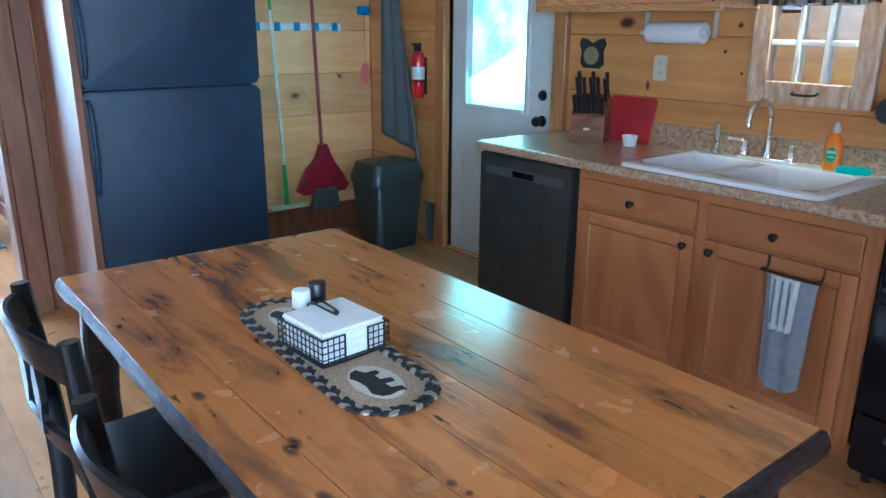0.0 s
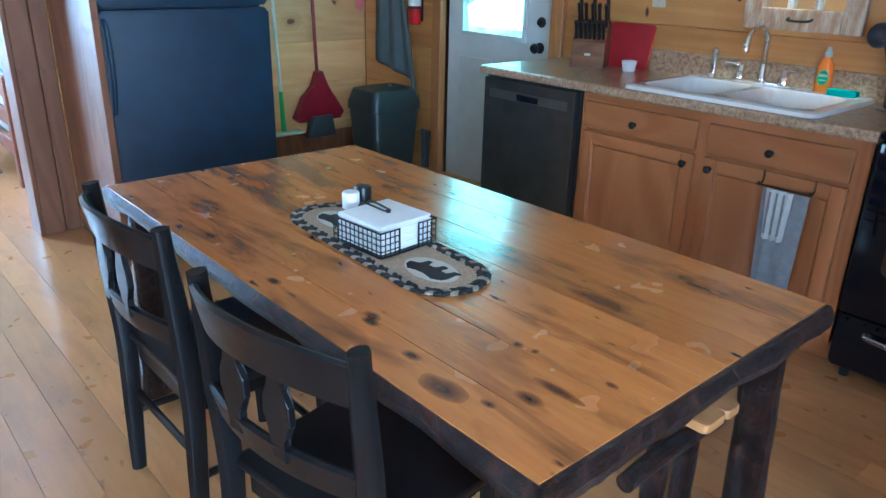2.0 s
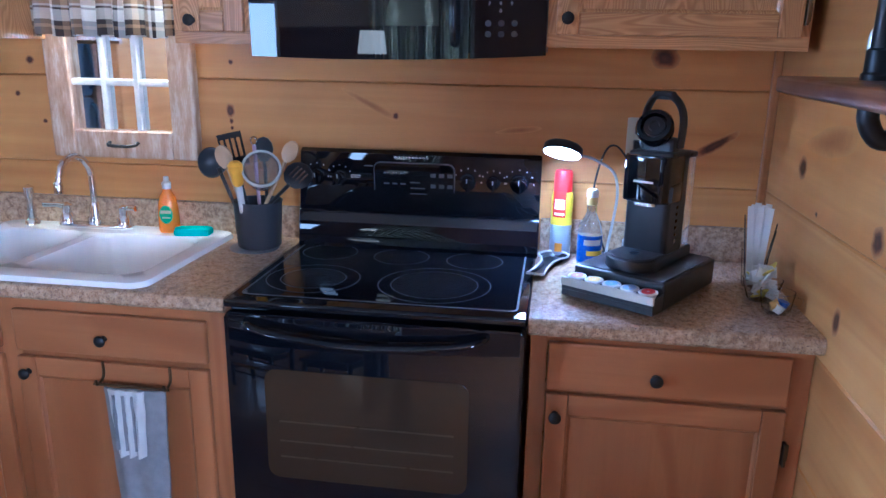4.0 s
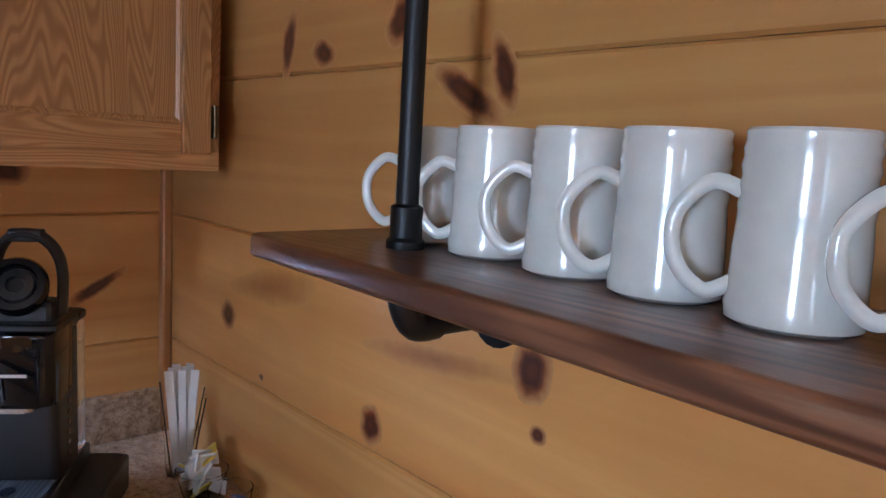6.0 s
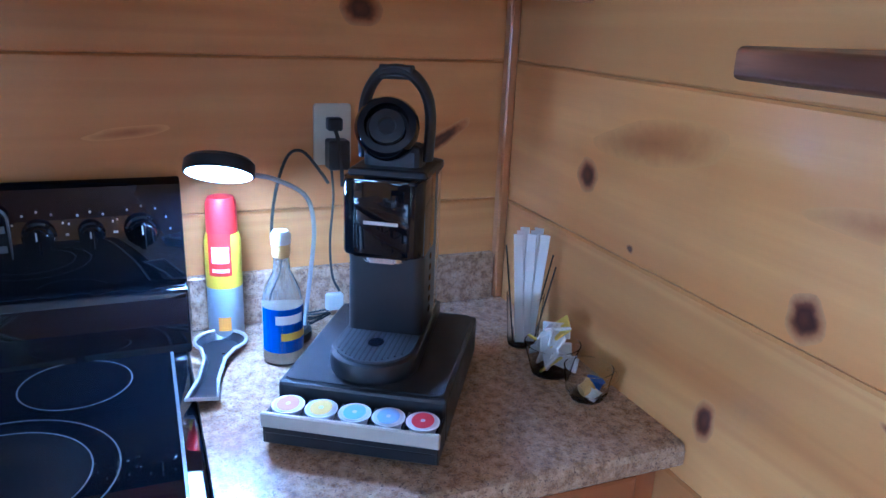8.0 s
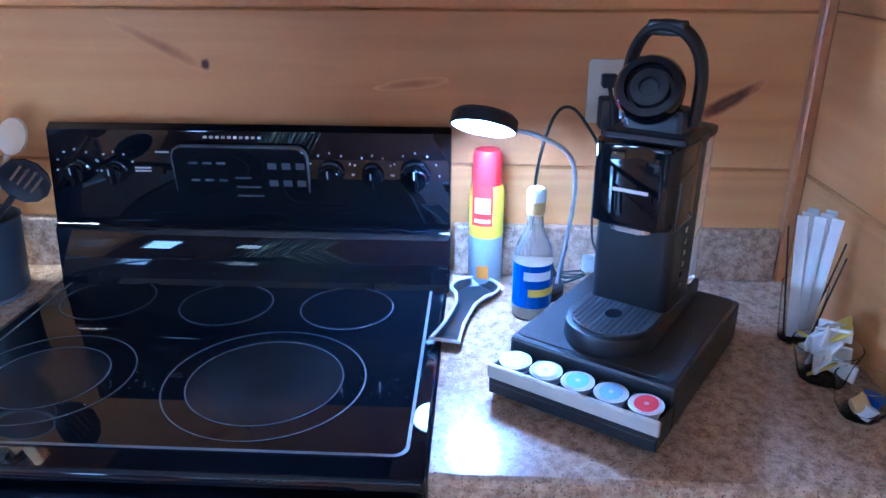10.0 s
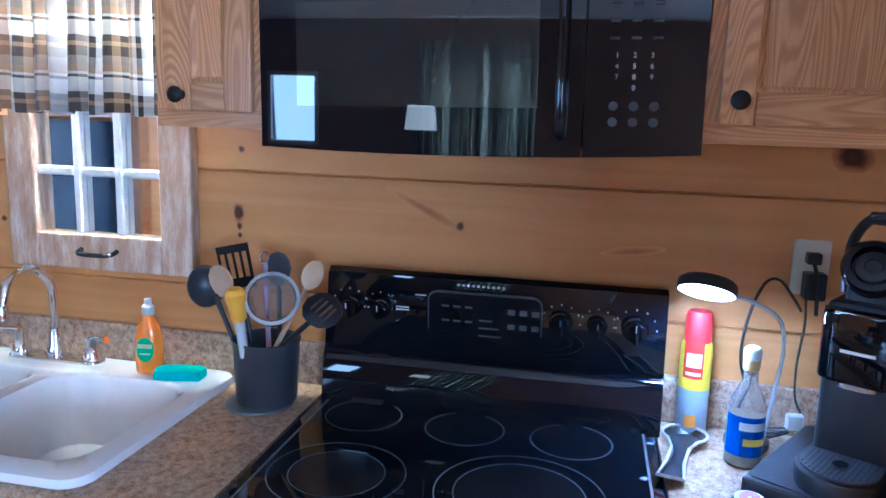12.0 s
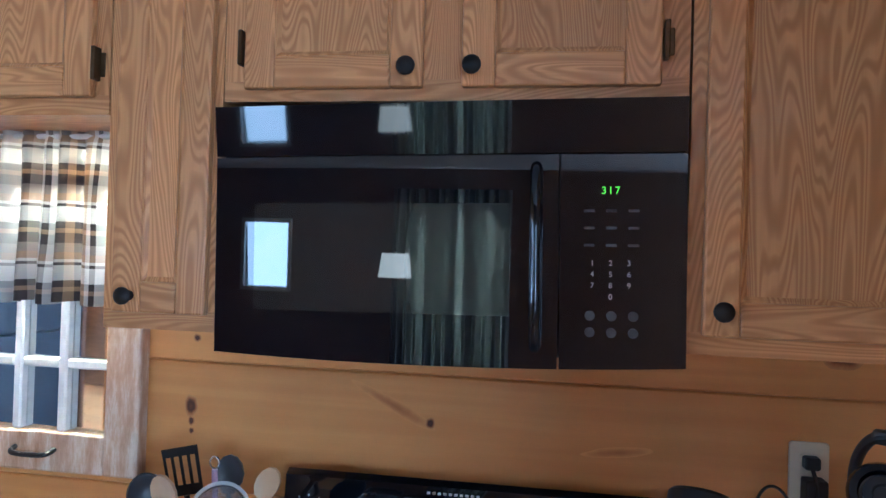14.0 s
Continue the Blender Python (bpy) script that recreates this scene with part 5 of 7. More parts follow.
for s in (-1, 1):
    grid_l = [((s * bw, -bl + 2 * bl * k / 11, 0.002), (s * bw, -bl + 2 * bl * k / 11, bh)) for k in range(12)] + [((s * bw, -bl, z), (s * bw, bl, z)) for z in (0.018, 0.034, 0.050)]
    for ln_ in grid_l:
        part("wire", wires([ln_]), black_metal, basket)
    for q in (-1, 1):
        e0, e1 = (q * bw, q * 0.032)
        ln = [((e0 + (e1 - e0) * k / 4, s * bl, 0.002), (e0 + (e1 - e0) * k / 4, s * bl, bh)) for k in range(5)] + [((e0, s * bl, z), (e1, s * bl, z)) for z in (0.018, 0.034, 0.050)]
        for ln_ in ln:
            part("wire", wires([ln_]), black_metal, basket)
for q in (-1, 1):
    loop = [(q * 0.032, -bl, 0.002), (q * 0.032, -bl, bh), (q * bw, -bl, bh), (q * bw, bl, bh), (q * 0.032, bl, bh), (q * 0.032, bl, 0.002)]
    part("rim", tube(loop, 0.0026, 8), black_metal, basket)
part("weight_arm", tube(smoothline([(-0.012, bl, 0.06), (-0.012, 0.075, 0.088), (-0.004, 0.0, 0.084), (0.004, -0.012, 0.084), (0.012, 0.0, 0.084), (0.012, 0.075, 0.088), (0.012, bl, 0.06)], 5), 0.0028, 8), black_metal, basket, smooth=True)
part("weight_ball", lathe([(0, -0.007), (0.005, -0.005), (0.007, 0), (0.005, 0.005), (0, 0.007)], 12, pose(0.0, -0.014, 0.086)), black_metal, basket, smooth=True)
for k in range(13):
    dx, dy = 0.002 * math.sin(k * 2.1), 0.002 * math.cos(k * 1.7)
    part("napkin", boxes(((-0.084 + dx, -0.084 + dy, 0.005 + 0.0056 * k), (0.084 + dx, 0.084 + dy, 0.0104 + 0.0056 * k)), bevel=0.0015), paper, basket, "folded white napkin")
glass_m = Nodes("clear_tumbler_glass")
glass_m.set(Base_Color=(0.93, 0.96, 0.96), Roughness=0.04, Transmission_Weight=0.92, IOR=1.25)
for x, y, cap, lab in ((0.708, 1.752, plain("white_cap", (0.75, 0.75, 0.74), 0.4), "clear salt shaker with white cap"), (0.766, 1.778, black_plastic, "clear pepper shaker with black cap")):
    sh = thing("shaker", lab, "shaker", pose(x, y, TZ + 0.004))
    part("jar", lathe([(0, 0), (0.021, 0), (0.0225, 0.004), (0.0225, 0.058), (0.020, 0.062), (0, 0.062)], 20), glass_m.mat, sh, smooth=True)
    part("filling", lathe([(0, 0.003), (0.019, 0.003), (0.019, 0.034 if cap is not black_plastic else 0.03), (0, 0.036)], 16), paper if cap is not black_plastic else plain("pepper", (0.05, 0.04, 0.03), 0.9), sh)
    part("cap", lathe([(0.0235, 0.056), (0.0235, 0.096), (0.021, 0.100), (0, 0.101)], 20), cap, sh, smooth=True)

# ---- counter by the door ----
blockw = wood("knife_block_wood", (0.20, 0.085, 0.032), (0.13, 0.05, 0.018), (0.10, 0.035, 0.012), along="y", ring=8, rough=0.4)
kb = thing("knife_block", "brown wooden knife block full of black-handled knives", "knife block", pose(2.775, 2.60, 0.915, 0, 0, 26))
part("block", slab([(-0.075, 0), (0.07, 0), (0.075, 0.20), (0.02, 0.23), (-0.07, 0.125)], "y", -0.085, 0.085, 0.004), blockw, kb)
part("label_plate", boxes(((-0.0765, -0.015, 0.06), (-0.074, 0.015, 0.072))), pale, kb)
for row, (bx, bz, n, ln) in enumerate(((-0.045, 0.135, 7, 0.10), (0.0, 0.20, 5, 0.12), (0.04, 0.215, 3, 0.13))):
    for k in range(n):
        y = -0.068 + 0.136 * k / max(1, n - 1)
        a, b = Vector((bx, y, bz)), Vector((bx - ln * 0.42, y, bz + ln * 0.9))
        h_ = part("knife", tube([a, a.lerp(b, 0.5), b], [0.0095, 0.0085, 0.0105], 8, flat=1.3), black_plastic, kb, "black knife handle", True)
        part("rivet", lathe([(0, 0), (0.003, 0), (0.0025, 0.0015), (0, 0.002)], 8, Matrix.Translation(b) @ Matrix.Rotation(radians(-25), 4, "Y")), steel, h_)
hang = thing("wall_ornament", "dark cut-out ornament with tan middle hung on the wall", "ornament", pose(2.95, 2.76, 1.33))
orn = [(-0.075, -0.055), (-0.05, -0.075), (0.05, -0.075), (0.075, -0.05), (0.065, 0.01), (0.085, 0.045), (0.07, 0.075), (0.04, 0.07), (0.0, 0.045), (-0.04, 0.07), (-0.07, 0.075), (-0.085, 0.045), (-0.065, 0.01)]
part("plate", slab(orn, "x", -0.012, 0.0, 0.002), plain("dark_green_tin", (0.018, 0.028, 0.024), 0.5), hang)
part("middle", slab([(0.05 * math.cos(math.tau * k / 16), -0.012 + 0.045 * math.sin(math.tau * k / 16)) for k in range(16)], "x", -0.0145, -0.011), plain("tan_middle", (0.26, 0.22, 0.11), 0.6), hang)
board = thing("cutting_board", "red plastic cutting board leaning on the wall", "cutting board", pose(2.885, 2.47, 0.916, 0, 13, 0))
part("slab", slab(rounded(-0.135, 0.0, 0.135, 0.222, 0.012), "x", 0.0, 0.010, 0.003), plain("red_plastic", (0.36, 0.018, 0.025), 0.4), board)
ram = thing("ramekin", "small white fluted bowl on the counter", "bowl", pose(2.80, 2.375, 0.915))
bm = lathe([(0, 0.0), (0.028, 0.0), (0.036, 0.045), (0.038, 0.05), (0.035, 0.05), (0.027, 0.006), (0, 0.006)], 40)
for v in bm.verts:
    r_ = math.hypot(v.co.x, v.co.y)
    if r_ > 0.025:
        f_ = 1 + 0.03 * math.cos(20 * math.atan2(v.co.y, v.co.x))
        v.co.x, v.co.y = v.co.x * f_, v.co.y * f_
part("bowl", bm, porcelain, ram, smooth=True)

pt = thing("paper_towel_holder", "white paper towel roll on holder under the cabinet", "paper towels", pose(2.84, 2.20, 1.437))
part("roll", lathe([(0.018, -0.14), (0.044, -0.14), (0.046, -0.135), (0.046, 0.135), (0.044, 0.14), (0.018, 0.14)], 28, Matrix.Rotation(radians(-90), 4, "X")), paper, pt, smooth=True)
part("core", lathe([(0, -0.185), (0.012, -0.185), (0.014, -0.14), (0.016, 0.16), (0, 0.16)], 14, Matrix.Rotation(radians(90), 4, "X")), white_paint, pt, smooth=True)
part("bracket", boxes(((-0.012, -0.195, -0.02), (0.012, -0.185, 0.088)), ((-0.012, 0.155, -0.02), (0.012, 0.165, 0.088)), bevel=0.002), white_paint, pt)

almond = plain("almond_plate", (0.62, 0.57, 0.44), 0.4, vary=0.04)


def outlet(y, z, label):
    o = thing("outlet", label, "outlet", pose(EAST, y, z))
    part("plate", slab(rounded(-0.036, -0.058, 0.036, 0.058, 0.005), "x", -0.006, 0.0, 0.003), almond, o)
    for s in (-1, 1):
        part("socket", slab(rounded(-0.016, s * 0.022 - 0.014, 0.016, s * 0.022 + 0.014, 0.006), "x", -0.0075, -0.004, 0.001), almond, o)
        for q in (-1, 1):
            part("slot", boxes(((-0.0082, q * 0.006 - 0.0012, s * 0.022 - 0.004), (-0.0074, q * 0.006 + 0.0012, s * 0.022 + 0.005))), black_plastic, o)


outlet(2.347, 1.275, "almond power outlet plate on the plank wall")
outlet(-0.026, 1.281, "almond power outlet behind the coffee maker")
plug = thing("plug", "black power adapter and plug in the outlet", "plug", pose(EAST - 0.008, -0.026, 1.281))
part("adapter", boxes(((-0.040, -0.024, -0.062), (0.0, 0.016, -0.006)), bevel=0.004, seg=2), black_plastic, plug)
part("upper_plug", boxes(((-0.025, -0.014, 0.010), (0.0, 0.014, 0.034)), bevel=0.003), black_plastic, plug)
part("lead", tube(smoothline([(-0.02, 0, 0.012), (-0.034, -0.002, -0.005), (-0.045, -0.004, -0.03), (-0.05, -0.006, -0.09)], 5), 0.004, 8), black_plastic, plug, smooth=True)
part("cord", tube(smoothline([(-0.02, 0.014, -0.09), (-0.018, 0.03, -0.065), (-0.03, 0.065, -0.025), (-0.035, 0.095, -0.035), (-0.03, 0.118, -0.11), (-0.03, 0.125, -0.20), (-0.045, 0.105, -0.27), (-0.05, 0.085, -0.33), (-0.05, 0.07, -0.358)], 6), 0.003, 8), black_plastic, plug, smooth=True)
part("cord", tube(smoothline([(-0.02, 0.008, -0.06), (-0.022, 0.005, -0.12), (-0.035, 0.015, -0.20), (-0.04, 0.012, -0.27), (-0.05, 0.0, -0.30)], 6), 0.0025, 8), black_plastic, plug, smooth=True)
part("switch_box", boxes(((-0.065, -0.005, -0.335), (-0.05, 0.03, -0.30)), bevel=0.004), white_paint, plug, "white inline switch")
part("coil", tube(smoothline([(-0.06 + 0.016 * math.cos(k * 1.3), 0.055 + 0.03 * math.sin(k * 1.3 + 0.3 * k), -0.352 + 0.006 * (k % 4)) for k in range(14)], 5), 0.0018, 6), black_plastic, plug, smooth=True)

# ---- by the sink ----
dish = thing("dish_soap", "orange dish soap bottle with white cap", "soap bottle", pose(2.855, 1.455, 0.934, 0, 0, 10))
soap_m = Nodes("orange_soap")
soap_m.set(Base_Color=(0.92, 0.27, 0.015), Roughness=0.18, Subsurface_Weight=0.3, Coat_Weight=0.4)
part("bottle", lathe([(0, 0), (0.030, 0), (0.033, 0.006), (0.034, 0.05), (0.031, 0.09), (0.026, 0.115), (0.015, 0.135), (0.012, 0.145), (0, 0.146)], 24, sx=0.72), soap_m.mat, dish, smooth=True)
part("cap", lathe([(0.014, 0.143), (0.015, 0.163), (0.009, 0.168), (0.008, 0.182), (0, 0.184)], 18), white_paint, dish, smooth=True)
part("label", slab([(0.021 * math.cos(math.tau * k / 20), 0.062 + 0.030 * math.sin(math.tau * k / 20)) for k in range(20)], "x", -0.0268, -0.0240), plain("green_label", (0.06, 0.42, 0.16), 0.4), dish, "green oval label")
part("label_band", boxes(((-0.0275, -0.017, 0.066), (-0.0262, 0.017, 0.076)), ((-0.0275, -0.013, 0.050), (-0.0262, 0.013, 0.054))), plain("cream_band", (0.7, 0.6, 0.4), 0.4), dish)
spg = thing("sponge", "teal curved sponge on the sink rim", "sponge", pose(2.835, 1.365, 0.934, 0, 0, 12))
so = [(-0.030, -0.055), (0.012, -0.062), (0.030, -0.050), (0.026, 0.0), (0.032, 0.045), (0.012, 0.060), (-0.028, 0.052), (-0.016, 0.0)]
part("foam", slab(so, "z", 0.0, 0.022, 0.005), plain("teal_foam", (0.04, 0.52, 0.46), 0.9, bump=0.5, grain=200.0), spg, smooth=True)

# ---- utensil crock ----
CRX, CRY = 2.795, 1.122
grey_can = plain("dark_grey_enamel", (0.040, 0.042, 0.048), 0.4, vary=0.15)
coaster = thing("coaster", "grey metal disc under the utensil crock", "coaster", pose(CRX - 0.012, CRY + 0.012, 0.915))
part("disc", lathe([(0, 0), (0.074, 0), (0.076, 0.003), (0.074, 0.006), (0, 0.006)], 36), plain("grey_disc", (0.22, 0.23, 0.25), 0.35, metal=0.5), coaster, smooth=True)
crock = thing("utensil_crock", "dark grey crock holding cooking utensils", "crock", pose(CRX, CRY, 0.921))
part("pot", lathe([(0, 0), (0.062, 0), (0.067, 0.006), (0.074, 0.140), (0.0755, 0.144), (0.0725, 0.145), (0.066, 0.012), (0, 0.010)], 36), grey_can, crock, smooth=True)
part("rim", tube([(0.0745 * math.cos(math.tau * k / 36), 0.0745 * math.sin(math.tau * k / 36), 0.1445) for k in range(36)], 0.0022, 8, closed=True), grey_can, crock, "rolled rim", True)
BX = Matrix.Translation((CRX, CRY, 0.935))
spoonwood = wood("spoon_wood", (0.60, 0.45, 0.29), (0.50, 0.35, 0.20), (0.42, 0.28, 0.15), along="z", ring=6, rough=0.6, coat=0.0)
grey_plastic = plain("grey_nylon", (0.045, 0.047, 0.052), 0.35)


def utensil(name, label, category, foot, tip, material):
    """A stick from inside the crock to its tip; returns the thing and the pose at the tip, z along the stick."""
    t_ = thing(name, label, category, BX)
    a, b = Vector(foot), Vector(tip)
    part("handle", tube([a, a.lerp(b, 0.5), b], [0.0065, 0.0055, 0.006], 10), material, t_, smooth=True)
    d = (b - a).normalized()
    side = Vector((0, 1, 0))
    nrm = side.cross(d).normalized()
    side = d.cross(nrm)
    return t_, Matrix.Translation(b) @ Matrix((nrm, side, d)).transposed().to_4x4()


def paddle(w, l, thick, dish_=0.0):
    """An oval bowl shape in y and z, from 0 up to l."""
    b = bmesh.new()
    rows, n = [], 12
    for j in range(9):
        f_ = j / 8
        row = []
        for k in range(n):
            t = math.tau * k / n
            y, z = f_ * w * math.cos(t), l / 2 + f_ * l / 2 * math.sin(t)
            row.append((dish_ * (1 - f_ * f_), y, z))
        rows.append(row)
    top = [[b.verts.new((x + thick / 2, y, z)) for x, y, z in r] for r in rows[1:]]
    bot = [[b.verts.new((x - thick / 2, y, z)) for x, y, z in r] for r in rows[1:]]
    for grid_ in (top, bot):
        for p, q in zip(grid_, grid_[1:]):
            bridge(b, p, q)
        b.faces.new(grid_[0])
    bridge(b, top[-1], bot[-1])
    return b


t_, m_ = utensil("ladle", "grey nylon ladle in the crock", "ladle", (0.0, 0.03, 0), (-0.030, 0.108, 0.232), grey_plastic)
part("bowl", lathe([(0, -0.036), (0.022, -0.032), (0.040, -0.014), (0.047, 0.008), (0.044, 0.008), (0.037, -0.012), (0.02, -0.028), (0, -0.032)], 24, m_ @ pose(0, 0.01, 0.02, 0, -75, 0)), grey_plastic, t_, smooth=True)
t_, m_ = utensil("wooden_spoon", "pale wooden spoon in the crock", "spoon", (-0.03, 0.0, 0.0), (-0.069, 0.058, 0.236), spoonwood)
bm = paddle(0.026, 0.075, 0.007, 0.008)
bm.transform(m_)
part("bowl", bm, spoonwood, t_, smooth=True)
t_, m_ = utensil("spatula", "black slotted turner in the crock", "spatula", (0.02, 0.02, 0.0), (0.026, 0.075, 0.236), black_plastic)
bm = bmesh.new()
cols = [-0.041] + [v for k in range(4) for v in (-0.0325 + 0.0185 * k, -0.0215 + 0.0185 * k)] + [0.041]
lines_ = [[bm.verts.new(m_ @ Vector((0, y * (0.94 + 0.6 * z), z))) for y in cols] for z in (0.0, 0.022, 0.080, 0.098)]
for j, (p, q) in enumerate(zip(lines_, lines_[1:])):
    for k in range(len(cols) - 1):
        if not (j == 1 and k % 2):
            bm.faces.new((p[k], p[k + 1], q[k + 1], q[k]))
bmesh.ops.solidify(bm, geom=bm.faces[:], thickness=0.003)
part("slotted_blade", bm, black_plastic, t_, "black slotted blade")
milky = Nodes("milky_clear_plastic").set(Base_Color=(0.82, 0.84, 0.84), Roughness=0.10, Transmission_Weight=0.88, IOR=1.2).mat
t_ = thing("measuring_cup", "clear plastic measuring cup standing in the crock", "measuring cup", BX @ pose(-0.022, -0.026, 0.218, 0, -62, 22) @ Matrix.Scale(1.12, 4))
part("cup", lathe([(0, -0.035), (0.036, -0.035), (0.040, -0.03), (0.046, 0.038), (0.050, 0.040), (0.050, 0.044), (0.043, 0.042), (0.037, -0.028), (0, -0.03)], 28), milky, t_, smooth=True)
part("rim", lathe([(0.047, 0.036), (0.052, 0.038), (0.052, 0.044), (0.046, 0.045)], 28), plain("frosted_rim", (0.42, 0.44, 0.44), 0.3), t_, smooth=True)
t_, m_ = utensil("baster", "clear baster with yellow rubber bulb", "baster", (-0.04, 0.02, 0.0), (-0.076, 0.026, 0.188), plain("milky_tube", (0.55, 0.57, 0.57), 0.3))
part("bulb", lathe([(0.011, 0.0), (0.017, 0.008), (0.018, 0.03), (0.022, 0.052), (0.022, 0.066), (0.014, 0.075), (0, 0.077)], 20, m_), plain("yellow_rubber", (0.80, 0.42, 0.02), 0.45), t_, smooth=True)
part("tube", lathe([(0.0, -0.09), (0.010, -0.085), (0.0115, 0.004), (0, 0.005)], 14, m_), plain("clear_tube", (0.62, 0.64, 0.66), 0.2), t_, smooth=True)
t_, m_ = utensil("wooden_spoon", "wooden spoon leaning towards the stove", "spoon", (-0.02, 0.03, 0.0), (-0.015, -0.100, 0.256), spoonwood)
bm = paddle(0.024, 0.07, 0.007, 0.008)
bm.transform(m_)
part("bowl", bm, spoonwood, t_, smooth=True)
t_, m_ = utensil("slotted_spoon", "black slotted spoon leaning over the stove", "spoon", (0.0, 0.055, 0.03), (-0.064, -0.128, 0.197), black_plastic)
bm = paddle(0.041, 0.100, 0.004, 0.014)
bm.transform(m_ @ pose(0, 0, -0.005))
part("bowl", bm, black_plastic, t_, smooth=True)
bm = bmesh.new()
for k in range(4):
    box(bm, (0.004, -0.020 + 0.012 * k, 0.028), (0.0105, -0.016 + 0.012 * k, 0.072), 0.0, m=m_ @ pose(0, 0, -0.005))
part("slot", bm, plain("slot_gap", (0.12, 0.07, 0.04), 0.6), t_)
t_, m_ = utensil("spoon", "dark nylon spoon at the back of the crock", "spoon", (0.03, -0.02, 0.0), (0.036, -0.014, 0.248), grey_plastic)
bm = paddle(0.030, 0.075, 0.005, 0.01)
bm.transform(m_)
part("bowl", bm, grey_plastic, t_, smooth=True)
t_, m_ = utensil("peeler", "thin pink-handled peeler in the crock", "peeler", (0.0, -0.01, 0.0), (0.005, 0.005, 0.300), plain("lilac_plastic", (0.45, 0.32, 0.45), 0.4))
part("loop", tube([(0.012 * math.cos(math.tau * k / 14), 0.010 * math.sin(math.tau * k / 14), 0.0) for k in range(14)], 0.0022, 6, closed=True), steel, t_, smooth=True).matrix_basis = m_ @ pose(0, 0, 0.014, 0, 90, 0)

# ---- corner by the stove ----
can = thing("spray_can", "red and yellow cooking spray can", "spray can", pose(2.905, 0.190, 0.915))
part("body", lathe([(0, 0), (0.030, 0), (0.0325, 0.004), (0.0325, 0.10)], 28), plain("pale_blue_print", (0.45, 0.52, 0.60), 0.35), can, "pale blue lower half", True)
part("yellow_band", lathe([(0.0326, 0.10), (0.0328, 0.102), (0.0328, 0.185), (0.030, 0.198), (0.024, 0.205)], 28), plain("yellow_print", (0.85, 0.66, 0.02), 0.35), can, "yellow upper half", True)
part("cap", lathe([(0.0275, 0.198), (0.028, 0.205), (0.027, 0.255), (0.023, 0.266), (0, 0.268)], 28), plain("red_cap", (0.68, 0.02, 0.02), 0.35), can, "red cap", True)


def wrap(parent, name, r, z0, z1, a0, a1, material, label=""):
    """A curved patch of print on a round body; angles in degrees, 180 faces -x."""
    b = bmesh.new()
    n = 10
    lo = [b.verts.new((r * math.cos(radians(a0 + (a1 - a0) * k / n)), r * math.sin(radians(a0 + (a1 - a0) * k / n)), z0)) for k in range(n + 1)]
    hi = [b.verts.new((v.co.x, v.co.y, z1)) for v in lo]
    for k in range(n):
        b.faces.new((lo[k], lo[k + 1], hi[k + 1], hi[k]))
    return part(name, b, material, parent, label)


redp = plain("red_print", (0.62, 0.03, 0.02), 0.35)
whitep = plain("white_label_print", (0.75, 0.75, 0.75), 0.4)
wrap(can, "label", 0.0331, 0.125, 0.205, 125, 200, redp, "red label panel")
wrap(can, "label", 0.0334, 0.150, 0.180, 138, 192, whitep, "white bar on the label")
wrap(can, "label", 0.0334, 0.132, 0.139, 138, 192, whitep)
wrap(can, "label", 0.0331, 0.018, 0.045, 150, 190, plain("orange_print", (0.85, 0.38, 0.03), 0.4), "orange spot")
syr = thing("syrup_bottle", "clear glass syrup bottle with blue label and gold cap", "bottle", pose(2.768, 0.108, 0.915))
part("bottle", lathe([(0, 0), (0.032, 0), (0.035, 0.004), (0.035, 0.110), (0.030, 0.135), (0.015, 0.165), (0.0125, 0.205), (0.0, 0.205)], 28), glass_m.mat, syr, smooth=True)
part("syrup", lathe([(0, 0.004), (0.0325, 0.004), (0.0325, 0.10), (0, 0.101)], 24), plain("pale_syrup", (0.62, 0.55, 0.42), 0.2), syr)
wrap(syr, "label", 0.0353, 0.025, 0.105, 100, 290, plain("blue_print", (0.010, 0.085, 0.48), 0.35), "blue label")
wrap(syr, "label_bar", 0.0356, 0.078, 0.094, 150, 235, whitep, "white bar for the name")
wrap(syr, "label_bar", 0.0356, 0.048, 0.062, 165, 260, plain("gold_print", (0.8, 0.55, 0.05), 0.4), "yellow band")
part("collar", lathe([(0.0135, 0.19), (0.0155, 0.192), (0.0155, 0.212), (0.013, 0.214)], 18), plain("gold_foil", (0.72, 0.52, 0.18), 0.35, metal=0.3), syr, smooth=True)
part("cap", lathe([(0.013, 0.212), (0.0165, 0.214), (0.0165, 0.230), (0.012, 0.236), (0, 0.237)], 18), white_paint, syr, smooth=True)

rest = thing("spoon_rest", "black metal spoon rest with a bright rim", "spoon rest", pose(2.840, 0.208, 0.915, 0, 0, -13))
outl = [(0.045 * math.cos(radians(a)), 0.045 * math.sin(radians(a))) for a in range(-140, 141, 14)] + [(-0.075, 0.017), (-0.15, 0.016), (-0.215, 0.024), (-0.215, -0.024), (-0.15, -0.016), (-0.075, -0.017)]
bm = bmesh.new()
c0 = ring(bm, [(x * 0.80 - 0.004, y * 0.72) for x, y in outl], 0.003)
c1 = ring(bm, outl, 0.016)
bridge(bm, c0, c1)
bm.faces.new(c0)
part("tray", bm, plain("dark_steel", (0.045, 0.045, 0.05), 0.3, metal=0.5), rest, smooth=True)
# Rim is pale non-metal; the steel's bright reflection is in the colour.
part("rim", tube([(x, y, 0.0165) for x, y in outl], 0.0032, 8, closed=True), plain("rim_painted_shine", (0.55, 0.54, 0.52), 0.3), rest, "rolled rim with its shine put in as pale colour", True)

